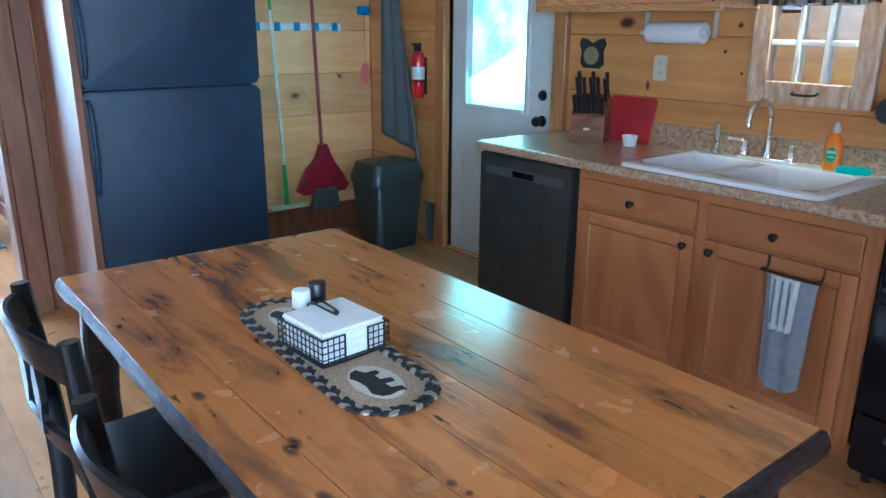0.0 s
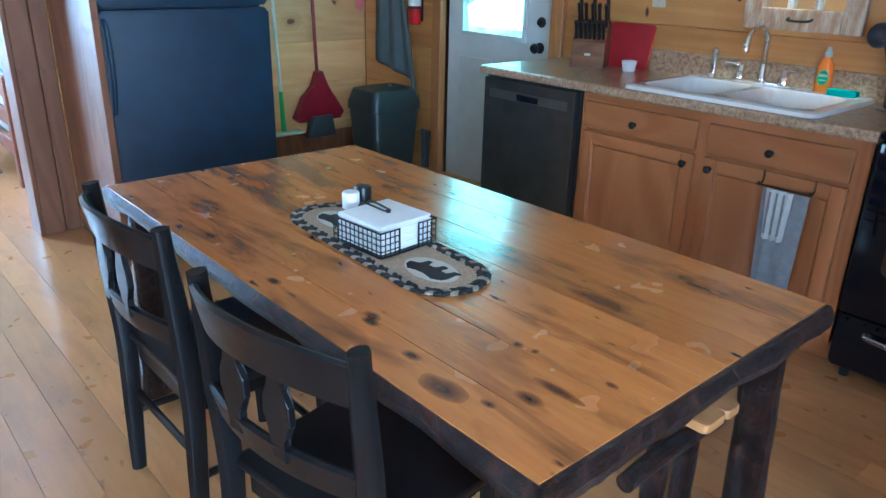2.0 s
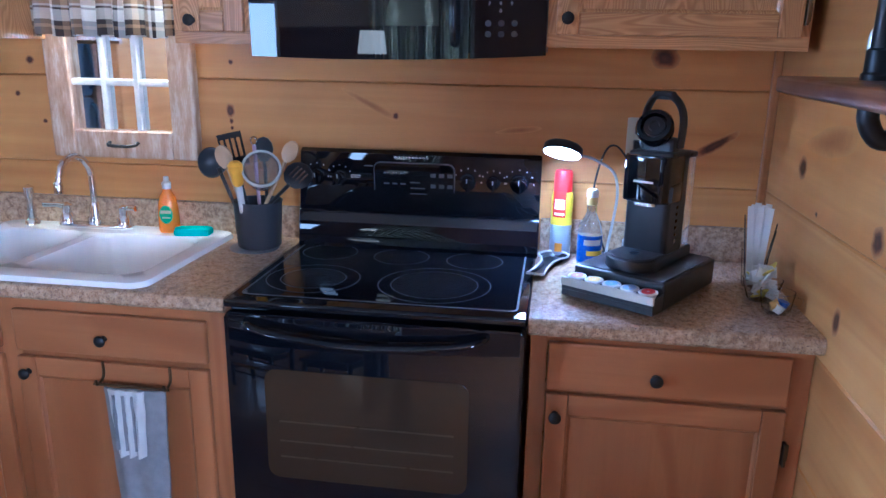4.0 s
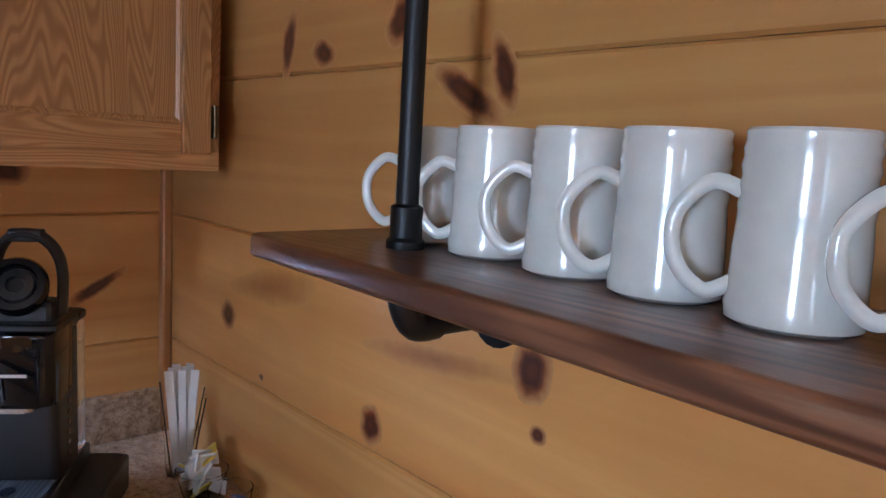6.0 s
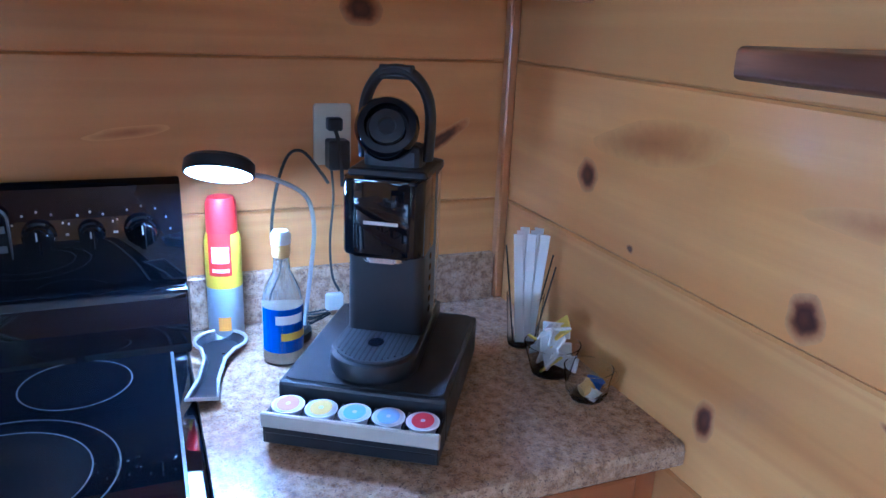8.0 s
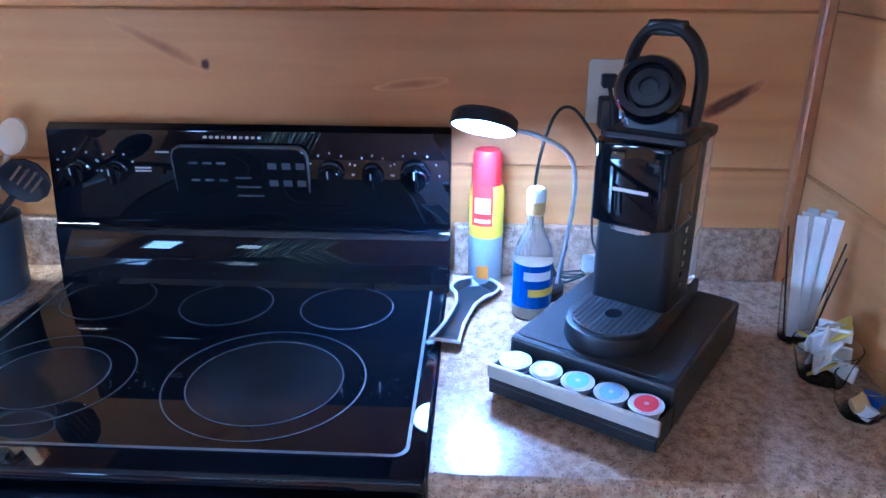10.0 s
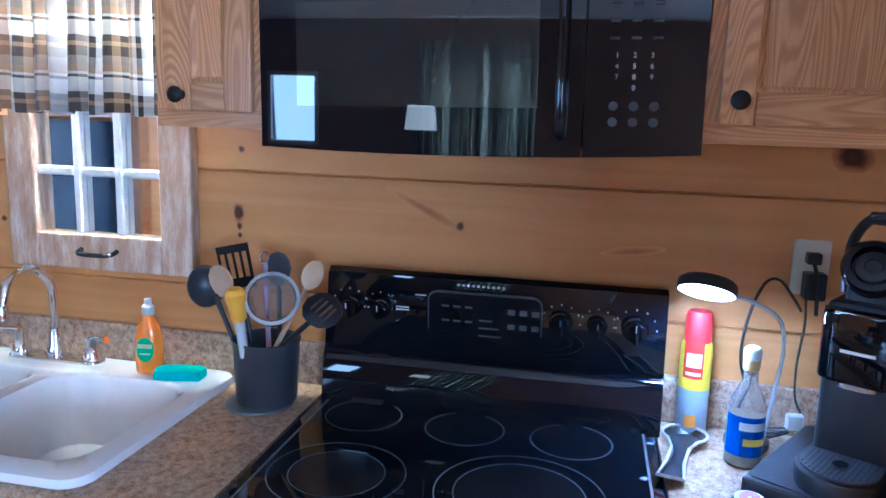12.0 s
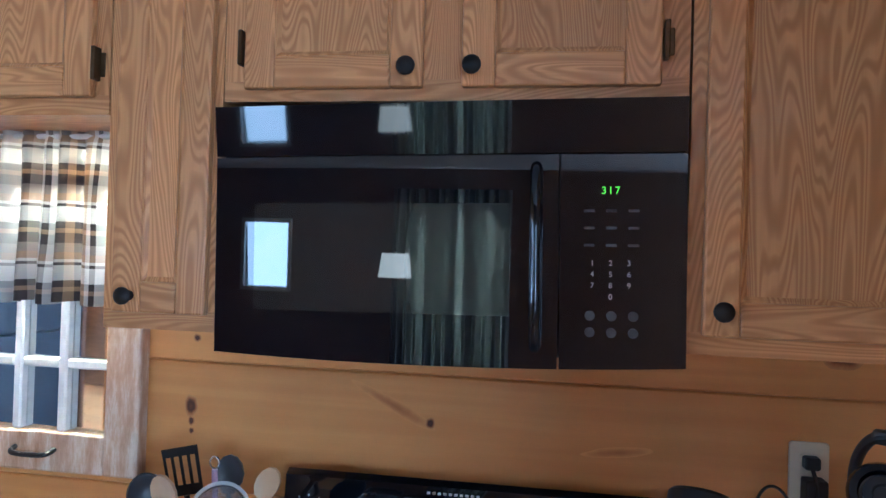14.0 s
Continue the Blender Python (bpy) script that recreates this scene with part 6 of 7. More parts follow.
lampt = thing("clip_lamp", "small ring desk lamp with flexible neck, switched on", "lamp", pose(2.852, 0.085, 0.915))
part("base", lathe([(0, 0), (0.042, 0), (0.044, 0.004), (0.044, 0.018), (0.038, 0.024), (0, 0.025)], 28), black_plastic, lampt, smooth=True)
HEAD = Vector((2.790, 0.200, 1.250)) - Vector((2.852, 0.085, 0.915))
HM = Matrix.Translation(HEAD) @ Matrix.Rotation(radians(10), 4, "X") @ Matrix.Rotation(radians(26), 4, "Y")
neck = smoothline([(-0.005, -0.03, 0.02), (0.005, -0.045, 0.12), (0.0, -0.052, 0.21), (-0.015, -0.035, 0.275), (-0.035, 0.02, 0.312), (-0.05, 0.062, 0.325)], 8)
part("neck", tube(neck, 0.0040, 10), plain("grey_gooseneck", (0.42, 0.43, 0.45), 0.3, metal=0.7), lampt, "grey flexible neck", True)
hd = part("head", lathe([(0, 0.020), (0.050, 0.020), (0.056, 0.014), (0.057, -0.004), (0.053, -0.006)], 32, HM), black_plastic, lampt, "flat round head", True)
ledm = Nodes("led_glow")
ledm.set(Base_Color=(0.8, 0.8, 0.8), Emission_Color=(0.78, 0.88, 1.0), Emission_Strength=30.0)
part("diffuser", lathe([(0, -0.0045), (0.053, -0.0045), (0.053, -0.003)], 32, HM), ledm.mat, hd, "glowing white diffuser")
led = new("led_light", bpy.data.lights.new("led_light", "AREA"))
led.data.shape, led.data.size, led.data.energy, led.data.color = "DISK", 0.10, 3.4, (0.62, 0.76, 1.0)
led.matrix_world = lampt.matrix_basis @ HM @ pose(0, 0, -0.012, -34, -18, 0)

TH = pose(2.613, -0.034, 0.915, 0, 0, -32)
pod = thing("pod_drawer", "black coffee pod drawer stand, pulled slightly open", "storage drawer", TH)
part("case", boxes(((-0.158, -0.125, 0.004), (0.162, 0.125, 0.075)), bevel=0.006, seg=2), black_plastic, pod)
part("top_mat", slab(rounded(-0.150, -0.118, 0.155, 0.118, 0.012), "z", 0.0752, 0.0775, 0.001), plain("black_mesh", (0.020, 0.020, 0.023), 0.5, bump=0.8, grain=520.0), pod)
drw = part("drawer", boxes(((-0.215, -0.122, 0.008), (-0.158, 0.122, 0.024)), ((-0.215, -0.122, 0.024), (-0.212, 0.122, 0.034)), ((-0.215, -0.125, 0.008), (-0.158, -0.121, 0.05)), ((-0.215, 0.121, 0.008), (-0.158, 0.125, 0.05)), bevel=0.001), black_plastic, pod)
part("front_bar", boxes(((-0.219, -0.127, 0.034), (-0.211, 0.127, 0.056)), bevel=0.002), plain("silver_front", (0.60, 0.57, 0.50), 0.35, metal=0.35), drw, "brushed silver front bar")
part("divider", boxes(*[((-0.212, -0.0751 + 0.0487 * k, 0.026), (-0.160, -0.0711 + 0.0487 * k, 0.052)) for k in range(4)]), black_plastic, drw)
for k, c_ in enumerate(((0.55, 0.25, 0.35), (0.75, 0.55, 0.12), (0.30, 0.52, 0.75), (0.38, 0.55, 0.80), (0.62, 0.04, 0.05))):
    pc = thing("coffee_pod", "single-serve coffee pod with printed foil lid", "coffee pod", TH @ pose(-0.186, 0.0975 - 0.0487 * k, 0.042, 0, -4, 0), "pods in the drawer")
    part("cup", lathe([(0, -0.016), (0.014, -0.016), (0.021, 0.012), (0.0235, 0.013), (0.0235, 0.0148), (0, 0.0148)], 24), whitep, pc, smooth=True)
    part("lid", lathe([(0, 0.0150), (0.0205, 0.0150), (0.0205, 0.0156), (0, 0.0158)], 24), plain("foil_print", (0.68, 0.68, 0.70), 0.35), pc, "pale foil lid")
    part("lid_print", lathe([(0.004, 0.0160), (0.0185, 0.0160), (0.0185, 0.0163), (0.004, 0.0163)], 20, sx=1.0, sy=0.85), plain("pod_print", c_, 0.4), pc, "coloured print")

BM_ = TH @ pose(0, 0, 0.0778)
brew = thing("coffee_maker", "black single-serve coffee maker with its lid raised", "coffee maker", BM_)
part("base", slab([(0.055 * math.cos(radians(a)) * 1.15 - 0.085, 0.066 * math.sin(radians(a))) for a in range(90, 271, 15)] + [(0.14, -0.060), (0.14, 0.060)], "z", 0.0, 0.030, 0.005), black_plastic, brew, smooth=True)
grate = slab([(0.050 * math.cos(radians(a)) * 1.12 - 0.083, 0.058 * math.sin(radians(a))) for a in range(90, 271, 15)] + [(-0.03, -0.058), (-0.03, 0.058)], "z", 0.0302, 0.0345, 0.001)
gr = part("drip_tray", grate, plain("grey_drip_tray", (0.055, 0.057, 0.062), 0.4), brew, "dark grey slatted drip tray")
for k in range(13):
    part("slot", boxes(((-0.136 + 0.0009 * (k - 6) ** 2, -0.048 + 0.008 * k, 0.0345), (-0.034, -0.045 + 0.008 * k, 0.0355))), black_plastic, gr)
part("drain", lathe([(0, 0.0356), (0.011, 0.0356), (0.012, 0.0362), (0, 0.0364)], 16, pose(-0.075, 0, 0), sx=1.3), black_gloss, gr)
part("body", slab(rounded(-0.03, -0.060, 0.085, 0.060, 0.016), "z", 0.030, 0.270, 0.004), black_plastic, brew, smooth=True)
part("head", slab(rounded(-0.060, -0.062, 0.06, 0.062, 0.022), "z", 0.165, 0.283, 0.006), black_gloss, brew, "glossy upper front", True)
part("spout_lip", slab(rounded(-0.054, -0.03, 0.0, 0.03, 0.012), "z", 0.155, 0.166, 0.002), steel, brew)
part("name_bar", boxes(((-0.0612, -0.026, 0.216), (-0.0598, 0.026, 0.221))), whitep, brew, "pale name bar")
part("water_tank", slab(rounded(0.087, -0.056, 0.140, 0.056, 0.014), "z", 0.032, 0.272, 0.004), glass_m.mat, brew, "clear water tank", True)
part("tank_lid", slab(rounded(0.084, -0.058, 0.143, 0.058, 0.014), "z", 0.272, 0.284, 0.003), black_plastic, brew, smooth=True)
part("shoulder", boxes(((-0.03, -0.0615, 0.268), (0.085, 0.0615, 0.292)), bevel=0.008, seg=2), black_plastic, brew)
for k in range(9):
    part("side_vent", boxes(((0.02, -0.0612, 0.055 + 0.018 * k), (0.03, -0.0598, 0.063 + 0.018 * k))), black_gloss, brew)
LM = pose(-0.004, 0.006, 0.290) @ pose(0, 0, 0.058, 0, -62, 10)
ld = part("raised_lid", lathe([(0, -0.024), (0.030, -0.024), (0.045, -0.014), (0.048, 0.012), (0.043, 0.020), (0.033, 0.022), (0.031, 0.006), (0.0, 0.004)], 32, LM), black_gloss, brew, "raised round lid", True)
part("needle_hub", lathe([(0.026, 0.006), (0.026, 0.016), (0.014, 0.018), (0.012, 0.012), (0, 0.012)], 24, LM), black_plastic, ld, smooth=True)
part("hinge_neck", boxes(((0.0, -0.045, 0.275), (0.05, 0.045, 0.325)), bevel=0.010, seg=2), black_plastic, brew)
arc = smoothline([(0.028, 0.050, 0.300), (0.030, 0.052, 0.365), (0.028, 0.042, 0.405), (0.020, 0.018, 0.430), (0.020, -0.018, 0.430), (0.028, -0.042, 0.405), (0.030, -0.052, 0.365), (0.028, -0.050, 0.300)], 6)
part("lid_handle", tube(arc, 0.0085, 12, flat=1.7), black_plastic, brew, "arched lid handle", True)
part("handle_cap", slab([(-0.030, -0.004), (0.030, -0.004), (0.024, 0.016), (-0.024, 0.016)], "x", 0.008, 0.036, 0.004), black_plastic, brew).matrix_basis = pose(0, 0, 0.424)

jar = thing("glass_tumbler", "glass tumbler with white paper stir sticks", "tumbler", pose(2.700, -0.332, 0.915))
tumb = Nodes("thin_glass")
tumb.set(Base_Color=(0.97, 0.98, 0.98), Roughness=0.05, Transmission_Weight=1.0, IOR=1.12)
part("glass", lathe([(0, 0), (0.028, 0), (0.036, 0.10), (0.0345, 0.10), (0.0265, 0.006), (0, 0.006)], 28), tumb.mat, jar, smooth=True)
for k in range(7):
    part("stick", boxes(((-0.0015, -0.0085, 0.0), (0.0015, 0.0085, 0.215 + 0.003 * (k % 3))), bevel=0.0006), paper, jar, "white paper-wrapped stick").matrix_basis = pose(-0.008 + 0.006 * (k % 3), 0.010 - 0.0033 * k, 0.007, -4.5 + 1.5 * k, -2 + 1.5 * (k % 3), -28 - 2 * k)
for a, b in (((0.0, 0.02, 0.01), (0.03, 0.032, 0.19)), ((-0.01, -0.02, 0.01), (-0.045, -0.032, 0.165)), ((0.005, -0.02, 0.01), (-0.02, -0.04, 0.18))):
    part("stirrer", tube([a, b], 0.0016, 6), black_plastic, jar, "thin black stirrer")
sug = thing("packet_dish", "glass dish heaped with sugar packets", "dish", pose(2.580, -0.325, 0.915))
part("dish", lathe([(0, 0), (0.034, 0), (0.050, 0.055), (0.048, 0.055), (0.032, 0.005), (0, 0.005)], 24), tumb.mat, sug, smooth=True)
pk = random.Random(3)
for k in range(16):
    c_ = (0.70, 0.69, 0.64) if k % 7 else (0.75, 0.62, 0.10)
    part("packet", boxes(((-0.024, -0.017, -0.0025), (0.024, 0.017, 0.0025)), bevel=0.002), paper if k % 7 else plain("yellow_packet", c_, 0.6), sug).matrix_basis = pose(pk.uniform(-0.018, 0.018), pk.uniform(-0.018, 0.018), 0.02 + 0.0045 * k, pk.uniform(25, 85), pk.uniform(-20, 20), pk.uniform(0, 180))
cupg = thing("glass_cup", "clear glass cup with creamer pods", "cup", pose(2.480, -0.335, 0.915))
part("glass", lathe([(0, 0), (0.026, 0), (0.034, 0.012), (0.041, 0.055), (0.039, 0.055), (0.032, 0.014), (0, 0.006)], 28), tumb.mat, cupg, smooth=True)
part("handle", tube(smoothline([(0.0, -0.038, 0.045), (0.0, -0.058, 0.038), (0.0, -0.055, 0.02), (0.0, -0.034, 0.014)], 5), 0.003, 8), tumb.mat, cupg, smooth=True)
for x, y, z_, c_, rr_ in ((0.0, -0.012, 0.012, (0.02, 0.10, 0.55), 15), (-0.008, 0.016, 0.018, (0.60, 0.38, 0.12), 70), (-0.012, 0.004, 0.006, (0.75, 0.75, 0.74), 30)):
    part("creamer", lathe([(0, 0), (0.010, 0), (0.014, 0.018), (0.016, 0.019), (0, 0.020)], 16), plain("creamer_print", c_, 0.4), cupg, smooth=True).matrix_basis = pose(x, y, z_, rr_, 0, 0)

# ---- hand towel on the sink cabinet ----
hook = thing("towel_bar", "metal over-door towel bar on the cabinet door", "towel bar", pose(0, 0, 0))
for y in (1.200, 1.392):
    part("hook", tube(smoothline([(CX - 0.024, y, 0.700), (CX - 0.026, y, 0.66), (CX - 0.055, y, 0.648), (CX - 0.060, y, 0.662)], 5), 0.004, 8), brass_dark, hook, smooth=True)
part("bar", tube([(CX - 0.055, 1.19, 0.650), (CX - 0.055, 1.402, 0.650)], 0.004, 8), brass_dark, hook, smooth=True)
grey_cloth = plain("grey_terry", (0.22, 0.22, 0.23), 0.95, vary=0.12, scale=30.0, bump=0.6, grain=260.0)


def drape(y0, y1, z0, z1, x, taper=0.0, folds=3.0, amp=0.010, seed=0, n=28, m=24, thick=0.006, round_end=0.0):
    """A hanging cloth, with folds that deepen downwards and two faces."""
    b = bmesh.new()
    faces = []
    for off in (0, thick):
        g_ = []
        for i in range(m + 1):
            f_ = i / m
            row = []
            for k in range(n + 1):
                u = k / n
                w = 1 - taper * f_
                y = (y0 + y1) / 2 + (u - 0.5) * (y1 - y0) * w
                low = z0 + round_end * (2 * u - 1) ** 2
                xx = x + off + amp * math.sin(folds * math.tau * u + seed) * (0.4 + 0.6 * f_) + 0.006 * noise.noise(Vector((u * 4, f_ * 4, seed)))
                row.append(b.verts.new((xx, y, z1 + (low - z1) * f_)))
            g_.append(row)
        faces.append(g_)
        for i in range(m):
            for k in range(n):
                b.faces.new((g_[i][k], g_[i][k + 1], g_[i + 1][k + 1], g_[i + 1][k]))
    f0, f1 = faces
    for i in range(m):
        for k in (0, n):
            b.faces.new((f0[i][k], f0[i + 1][k], f1[i + 1][k], f1[i][k]))
    for k in range(n):
        for i in (0, m):
            b.faces.new((f0[i][k], f0[i][k + 1], f1[i][k + 1], f1[i][k]))
    return b


tw = thing("hand_towel", "grey hand towel with striped white top", "towel", pose(0, 0, 0))
part("towel", drape(1.198, 1.372, 0.225, 0.645, CX - 0.062, 0.18, 2.0, 0.006, 1.0, round_end=0.03), grey_cloth, tw, smooth=True)
part("striped_top", drape(1.250, 1.352, 0.455, 0.648, CX - 0.078, 0.25, 3.0, 0.008, 2.0), plain("off_white_cotton", (0.55, 0.54, 0.52), 0.9, bump=0.4, grain=200.0), tw, "off-white gathered top", True)
for k in range(3):
    y = 1.272 + 0.026 * k
    part("stripe", drape(y, y + 0.007, 0.48, 0.64, CX - 0.0905, 0.0, 0.5, 0.002, k, 4, 12, 0.002), grey_cloth, tw, "grey stripe", True)

# ---- corner with mops ----
rack = thing("tool_rack", "white and blue wall rack for broom handles", "rack", pose(2.37, NORTH - 0.002, 1.446))
part("rail", boxes(((-0.335, -0.016, -0.024), (0.335, 0.0, 0.024)), bevel=0.004), whitep, rack)
bluep = plain("blue_plastic", (0.03, 0.22, 0.48), 0.4)
for k in range(5):
    part("clip", boxes(((-0.325 + 0.145 * k, -0.034, -0.028), (-0.285 + 0.145 * k, -0.014, 0.028)), bevel=0.005), bluep, rack, "blue clip")
mop = thing("floor_mop", "green and white flat mop hanging on the rack", "mop", pose(2.146, NORTH - 0.05, 1.75))
part("pole", tube([(0, 0, 0), (0.020, 0, -0.55), (0.052, 0, -1.35)], 0.011, 12), plain("white_pole", (0.62, 0.66, 0.58), 0.35), mop, smooth=True)
part("green_sleeve", tube([(0.0, 0, 0.0), (0.006, 0, -0.20)], 0.0125, 12), plain("green_plastic", (0.10, 0.42, 0.06), 0.4), mop, smooth=True)
part("neck", tube([(0.046, 0, -1.22), (0.055, 0, -1.50)], [0.014, 0.020], 12), plain("green_neck", (0.08, 0.34, 0.07), 0.4), mop, smooth=True)
part("plate", boxes(((-0.085, -0.05, -1.528), (0.185, 0.04, -1.505)), bevel=0.006), plain("pale_green_pad", (0.50, 0.60, 0.42), 0.7), mop)
redm = plain("dark_red_plastic", (0.22, 0.010, 0.022), 0.35)
broom = thing("broom", "dark red angle broom hanging on the rack", "broom", pose(2.452, NORTH - 0.055, 1.75))
part("pole", tube([(0, 0, 0), (0.020, 0, -0.6), (0.040, 0, -1.2)], 0.012, 12), redm, broom, smooth=True)
part("head", slab([(0.015, -1.10), (0.065, -1.10), (0.085, -1.20), (0.16, -1.28), (0.235, -1.40), (0.20, -1.45), (-0.14, -1.45), (-0.18, -1.42), (-0.10, -1.27), (0.0, -1.20)], "y", -0.045, 0.02, 0.012), redm, broom, smooth=True)
pan = thing("dustpan", "dark grey dustpan hanging with the broom", "dustpan", pose(2.46, NORTH - 0.085, 0.19))
part("pan", slab([(-0.10, 0.0), (0.13, 0.0), (0.10, 0.15), (-0.06, 0.15)], "y", -0.05, 0.02, 0.008), plain("grey_pan", (0.05, 0.06, 0.065), 0.45), pan)
fly = thing("fly_swatter", "pink fly swatter hanging on a blue hook", "fly swatter", pose(2.90, NORTH - 0.012, 1.12))
part("blade", slab([(0.04 * math.cos(math.tau * k / 16), 0.075 * math.sin(math.tau * k / 16)) for k in range(16)], "y", -0.004, 0.0), plain("pink_plastic", (0.62, 0.16, 0.16), 0.5), fly)
part("handle", tube([(0, -0.002, 0.07), (-0.005, -0.002, 0.43)], 0.003, 8), steel, fly)
part("hook", boxes(((-0.06, -0.03, 0.41), (0.03, 0.01, 0.47)), bevel=0.008), bluep, fly, "blue hook")
ext = thing("fire_extinguisher", "small red fire extinguisher on the wall", "fire extinguisher", pose(2.895, 4.19, 1.0))
part("cylinder", lathe([(0, 0), (0.036, 0), (0.042, 0.012), (0.042, 0.25), (0.034, 0.285), (0.015, 0.30), (0, 0.30)], 24), plain("red_enamel", (0.50, 0.012, 0.015), 0.25, coat=0.4), ext, smooth=True)
part("label", lathe([(0.0425, 0.12), (0.0428, 0.122), (0.0428, 0.198), (0.0425, 0.20)], 24), whitep, ext, "white label", True)
part("valve", boxes(((-0.03, -0.012, 0.30), (0.02, 0.012, 0.335)), ((-0.05, -0.008, 0.335), (0.025, 0.008, 0.350)), bevel=0.003), black_plastic, ext)
part("strap", lathe([(0.043, 0.10), (0.0445, 0.101), (0.0445, 0.113), (0.043, 0.114)], 24), black_metal, ext)
part("bracket", boxes(((0.035, -0.02, 0.02), (0.058, 0.02, 0.26))), black_metal, ext)
trash = thing("trash_can", "dark grey plastic kitchen trash can with swing lid", "trash can", pose(2.685, 4.26, 0))
trm = plain("dark_green_grey_plastic", (0.030, 0.035, 0.035), 0.4, vary=0.15, bump=0.1)
bm = bmesh.new()
q0 = ring(bm, rounded(-0.17, -0.135, 0.17, 0.135, 0.06), 0.0)
q1 = ring(bm, rounded(-0.205, -0.165, 0.205, 0.165, 0.07), 0.44)
q2 = ring(bm, rounded(-0.200, -0.160, 0.200, 0.160, 0.07), 0.45)
bridge(bm, q0, q1)
bridge(bm, q1, q2)
bm.faces.new(q0)
bm.faces.new(q2)
part("bin", bm, trm, trash, smooth=True)
bm = bmesh.new()
q0 = ring(bm, rounded(-0.215, -0.175, 0.215, 0.175, 0.075), 0.452)
q1 = ring(bm, rounded(-0.215, -0.175, 0.215, 0.175, 0.075), 0.50)
q2 = ring(bm, rounded(-0.185, -0.145, 0.185, 0.145, 0.06), 0.585)
q3 = ring(bm, rounded(-0.11, -0.09, 0.11, 0.09, 0.04), 0.600)
for a, b in ((q0, q1), (q1, q2), (q2, q3)):
    bridge(bm, a, b)
bm.faces.new(q3)
lidp = part("lid", bm, trm, trash, smooth=True)
part("flap_knob", lathe([(0.018, 0.600), (0.016, 0.612), (0, 0.615)], 16, pose(0.03, -0.02, 0)), trm, lidp, smooth=True)
bag = part("bag_end", drape(4.02, 4.12, 0.03, 0.30, 2.905, 0.3, 2.0, 0.01, 4.0, 8, 10), plain("dark_bag", (0.06, 0.065, 0.07), 0.4), None)
bag.name = "trash_bag"
tagged(bag, "loose end of a dark plastic bag by the wall", "bag")
apron = thing("bath_towel", "grey towel hanging from a wall hook above the trash can", "towel")
bm = bmesh.new()
g2 = []
for i in range(29):
    f_ = i / 28
    row = []
    for k in range(25):
        u = k / 24
        w = 0.18 + 0.30 * f_ ** 0.8
        y = 4.55 - 0.15 * f_ + (0.5 - u) * w
        zb = 0.62 + 0.10 * (1 - u) + (-0.10 if u > 0.9 else 0)
        xx = 2.915 + 0.018 * math.sin(u * 17 + 2 * f_) * (1 - 0.5 * f_) - 0.02 * f_
        row.append(bm.verts.new((xx, y, 1.78 + (zb - 1.78) * f_)))
    g2.append(row)
for i in range(28):
    for k in range(24):
        bm.faces.new((g2[i][k], g2[i][k + 1], g2[i + 1][k + 1], g2[i + 1][k]))
ob = part("cloth", bm, plain("slate_terry", (0.11, 0.125, 0.125), 0.95, vary=0.1, bump=0.6, grain=220.0), apron, smooth=True)
sol = ob.modifiers.new("thick", "SOLIDIFY")
sol.thickness = 0.006
part("hook", tube(smoothline([(2.955, 4.57, 1.80), (2.925, 4.57, 1.79), (2.915, 4.57, 1.805)], 5), 0.006, 8), black_metal, apron, smooth=True)

# ---- bedroom seen through the doorway ----
bed = thing("bed", "dark wooden bed with slatted side and blue-grey bedding", "bed")
for y in (5.30, 7.25):
    part("post", boxes(((0.585, y - 0.035, 0), (0.655, y + 0.035, 0.70)), bevel=0.008, seg=2), bed_wood, bed)
for z_ in (0.60, 0.42, 0.23):
    part("slat", boxes(((0.605, 5.335, z_ - 0.05), (0.635, 7.215, z_ + 0.05)), bevel=0.004), bed_wood, bed)
sheet = plain("blue_grey_bedding", (0.20, 0.225, 0.28), 0.9, vary=0.15, scale=6.0, bump=0.4, grain=30.0)
bm = bmesh.new()
box(bm, (0.67, 5.33, 0.22), (1.54, 7.22, 0.60), 0.05, 3)
part("mattress", bm, plain("mattress_cloth", (0.45, 0.45, 0.46), 0.9), bed, smooth=True)
bm = bmesh.new()
gg = []
for i in range(41):
    row = []
    for k in range(21):
        u, f_ = k / 20, i / 40
        zz = 0.74 + 0.10 * noise.noise(Vector((u * 3, f_ * 5, 1))) - 0.16 * max(0, abs(u - 0.5) * 2 - 0.75) * 4 * 0.5 + 0.10 * math.sin(f_ * 3.0)
        row.append(bm.verts.new((0.66 + 0.88 * u, 5.32 + 1.9 * f_, zz)))
    gg.append(row)
for i in range(40):
    for k in range(20):
        bm.faces.new((gg[i][k], gg[i][k + 1], gg[i + 1][k + 1], gg[i + 1][k]))
ob = part("quilt", bm, sheet, bed, "rumpled blue-grey quilt", True)
sol = ob.modifiers.new("thick", "SOLIDIFY")
sol.thickness, sol.offset = 0.12, -1
stool = thing("stool", "small dark wooden bench on the bedroom rug", "stool", pose(0.33, 6.25, 0.010))
part("top", boxes(((-0.16, -0.22, 0.36), (0.16, 0.22, 0.40)), bevel=0.006), bed_wood, stool)
for sx_ in (-1, 1):
    for sy_ in (-1, 1):
        part("leg", boxes(((sx_ * 0.13 - 0.025, sy_ * 0.19 - 0.025, 0), (sx_ * 0.13 + 0.025, sy_ * 0.19 + 0.025, 0.36)), bevel=0.004), bed_wood, stool)
rug = thing("rug", "grey woven bedroom rug", "rug", pose(0, 0, 0.001))
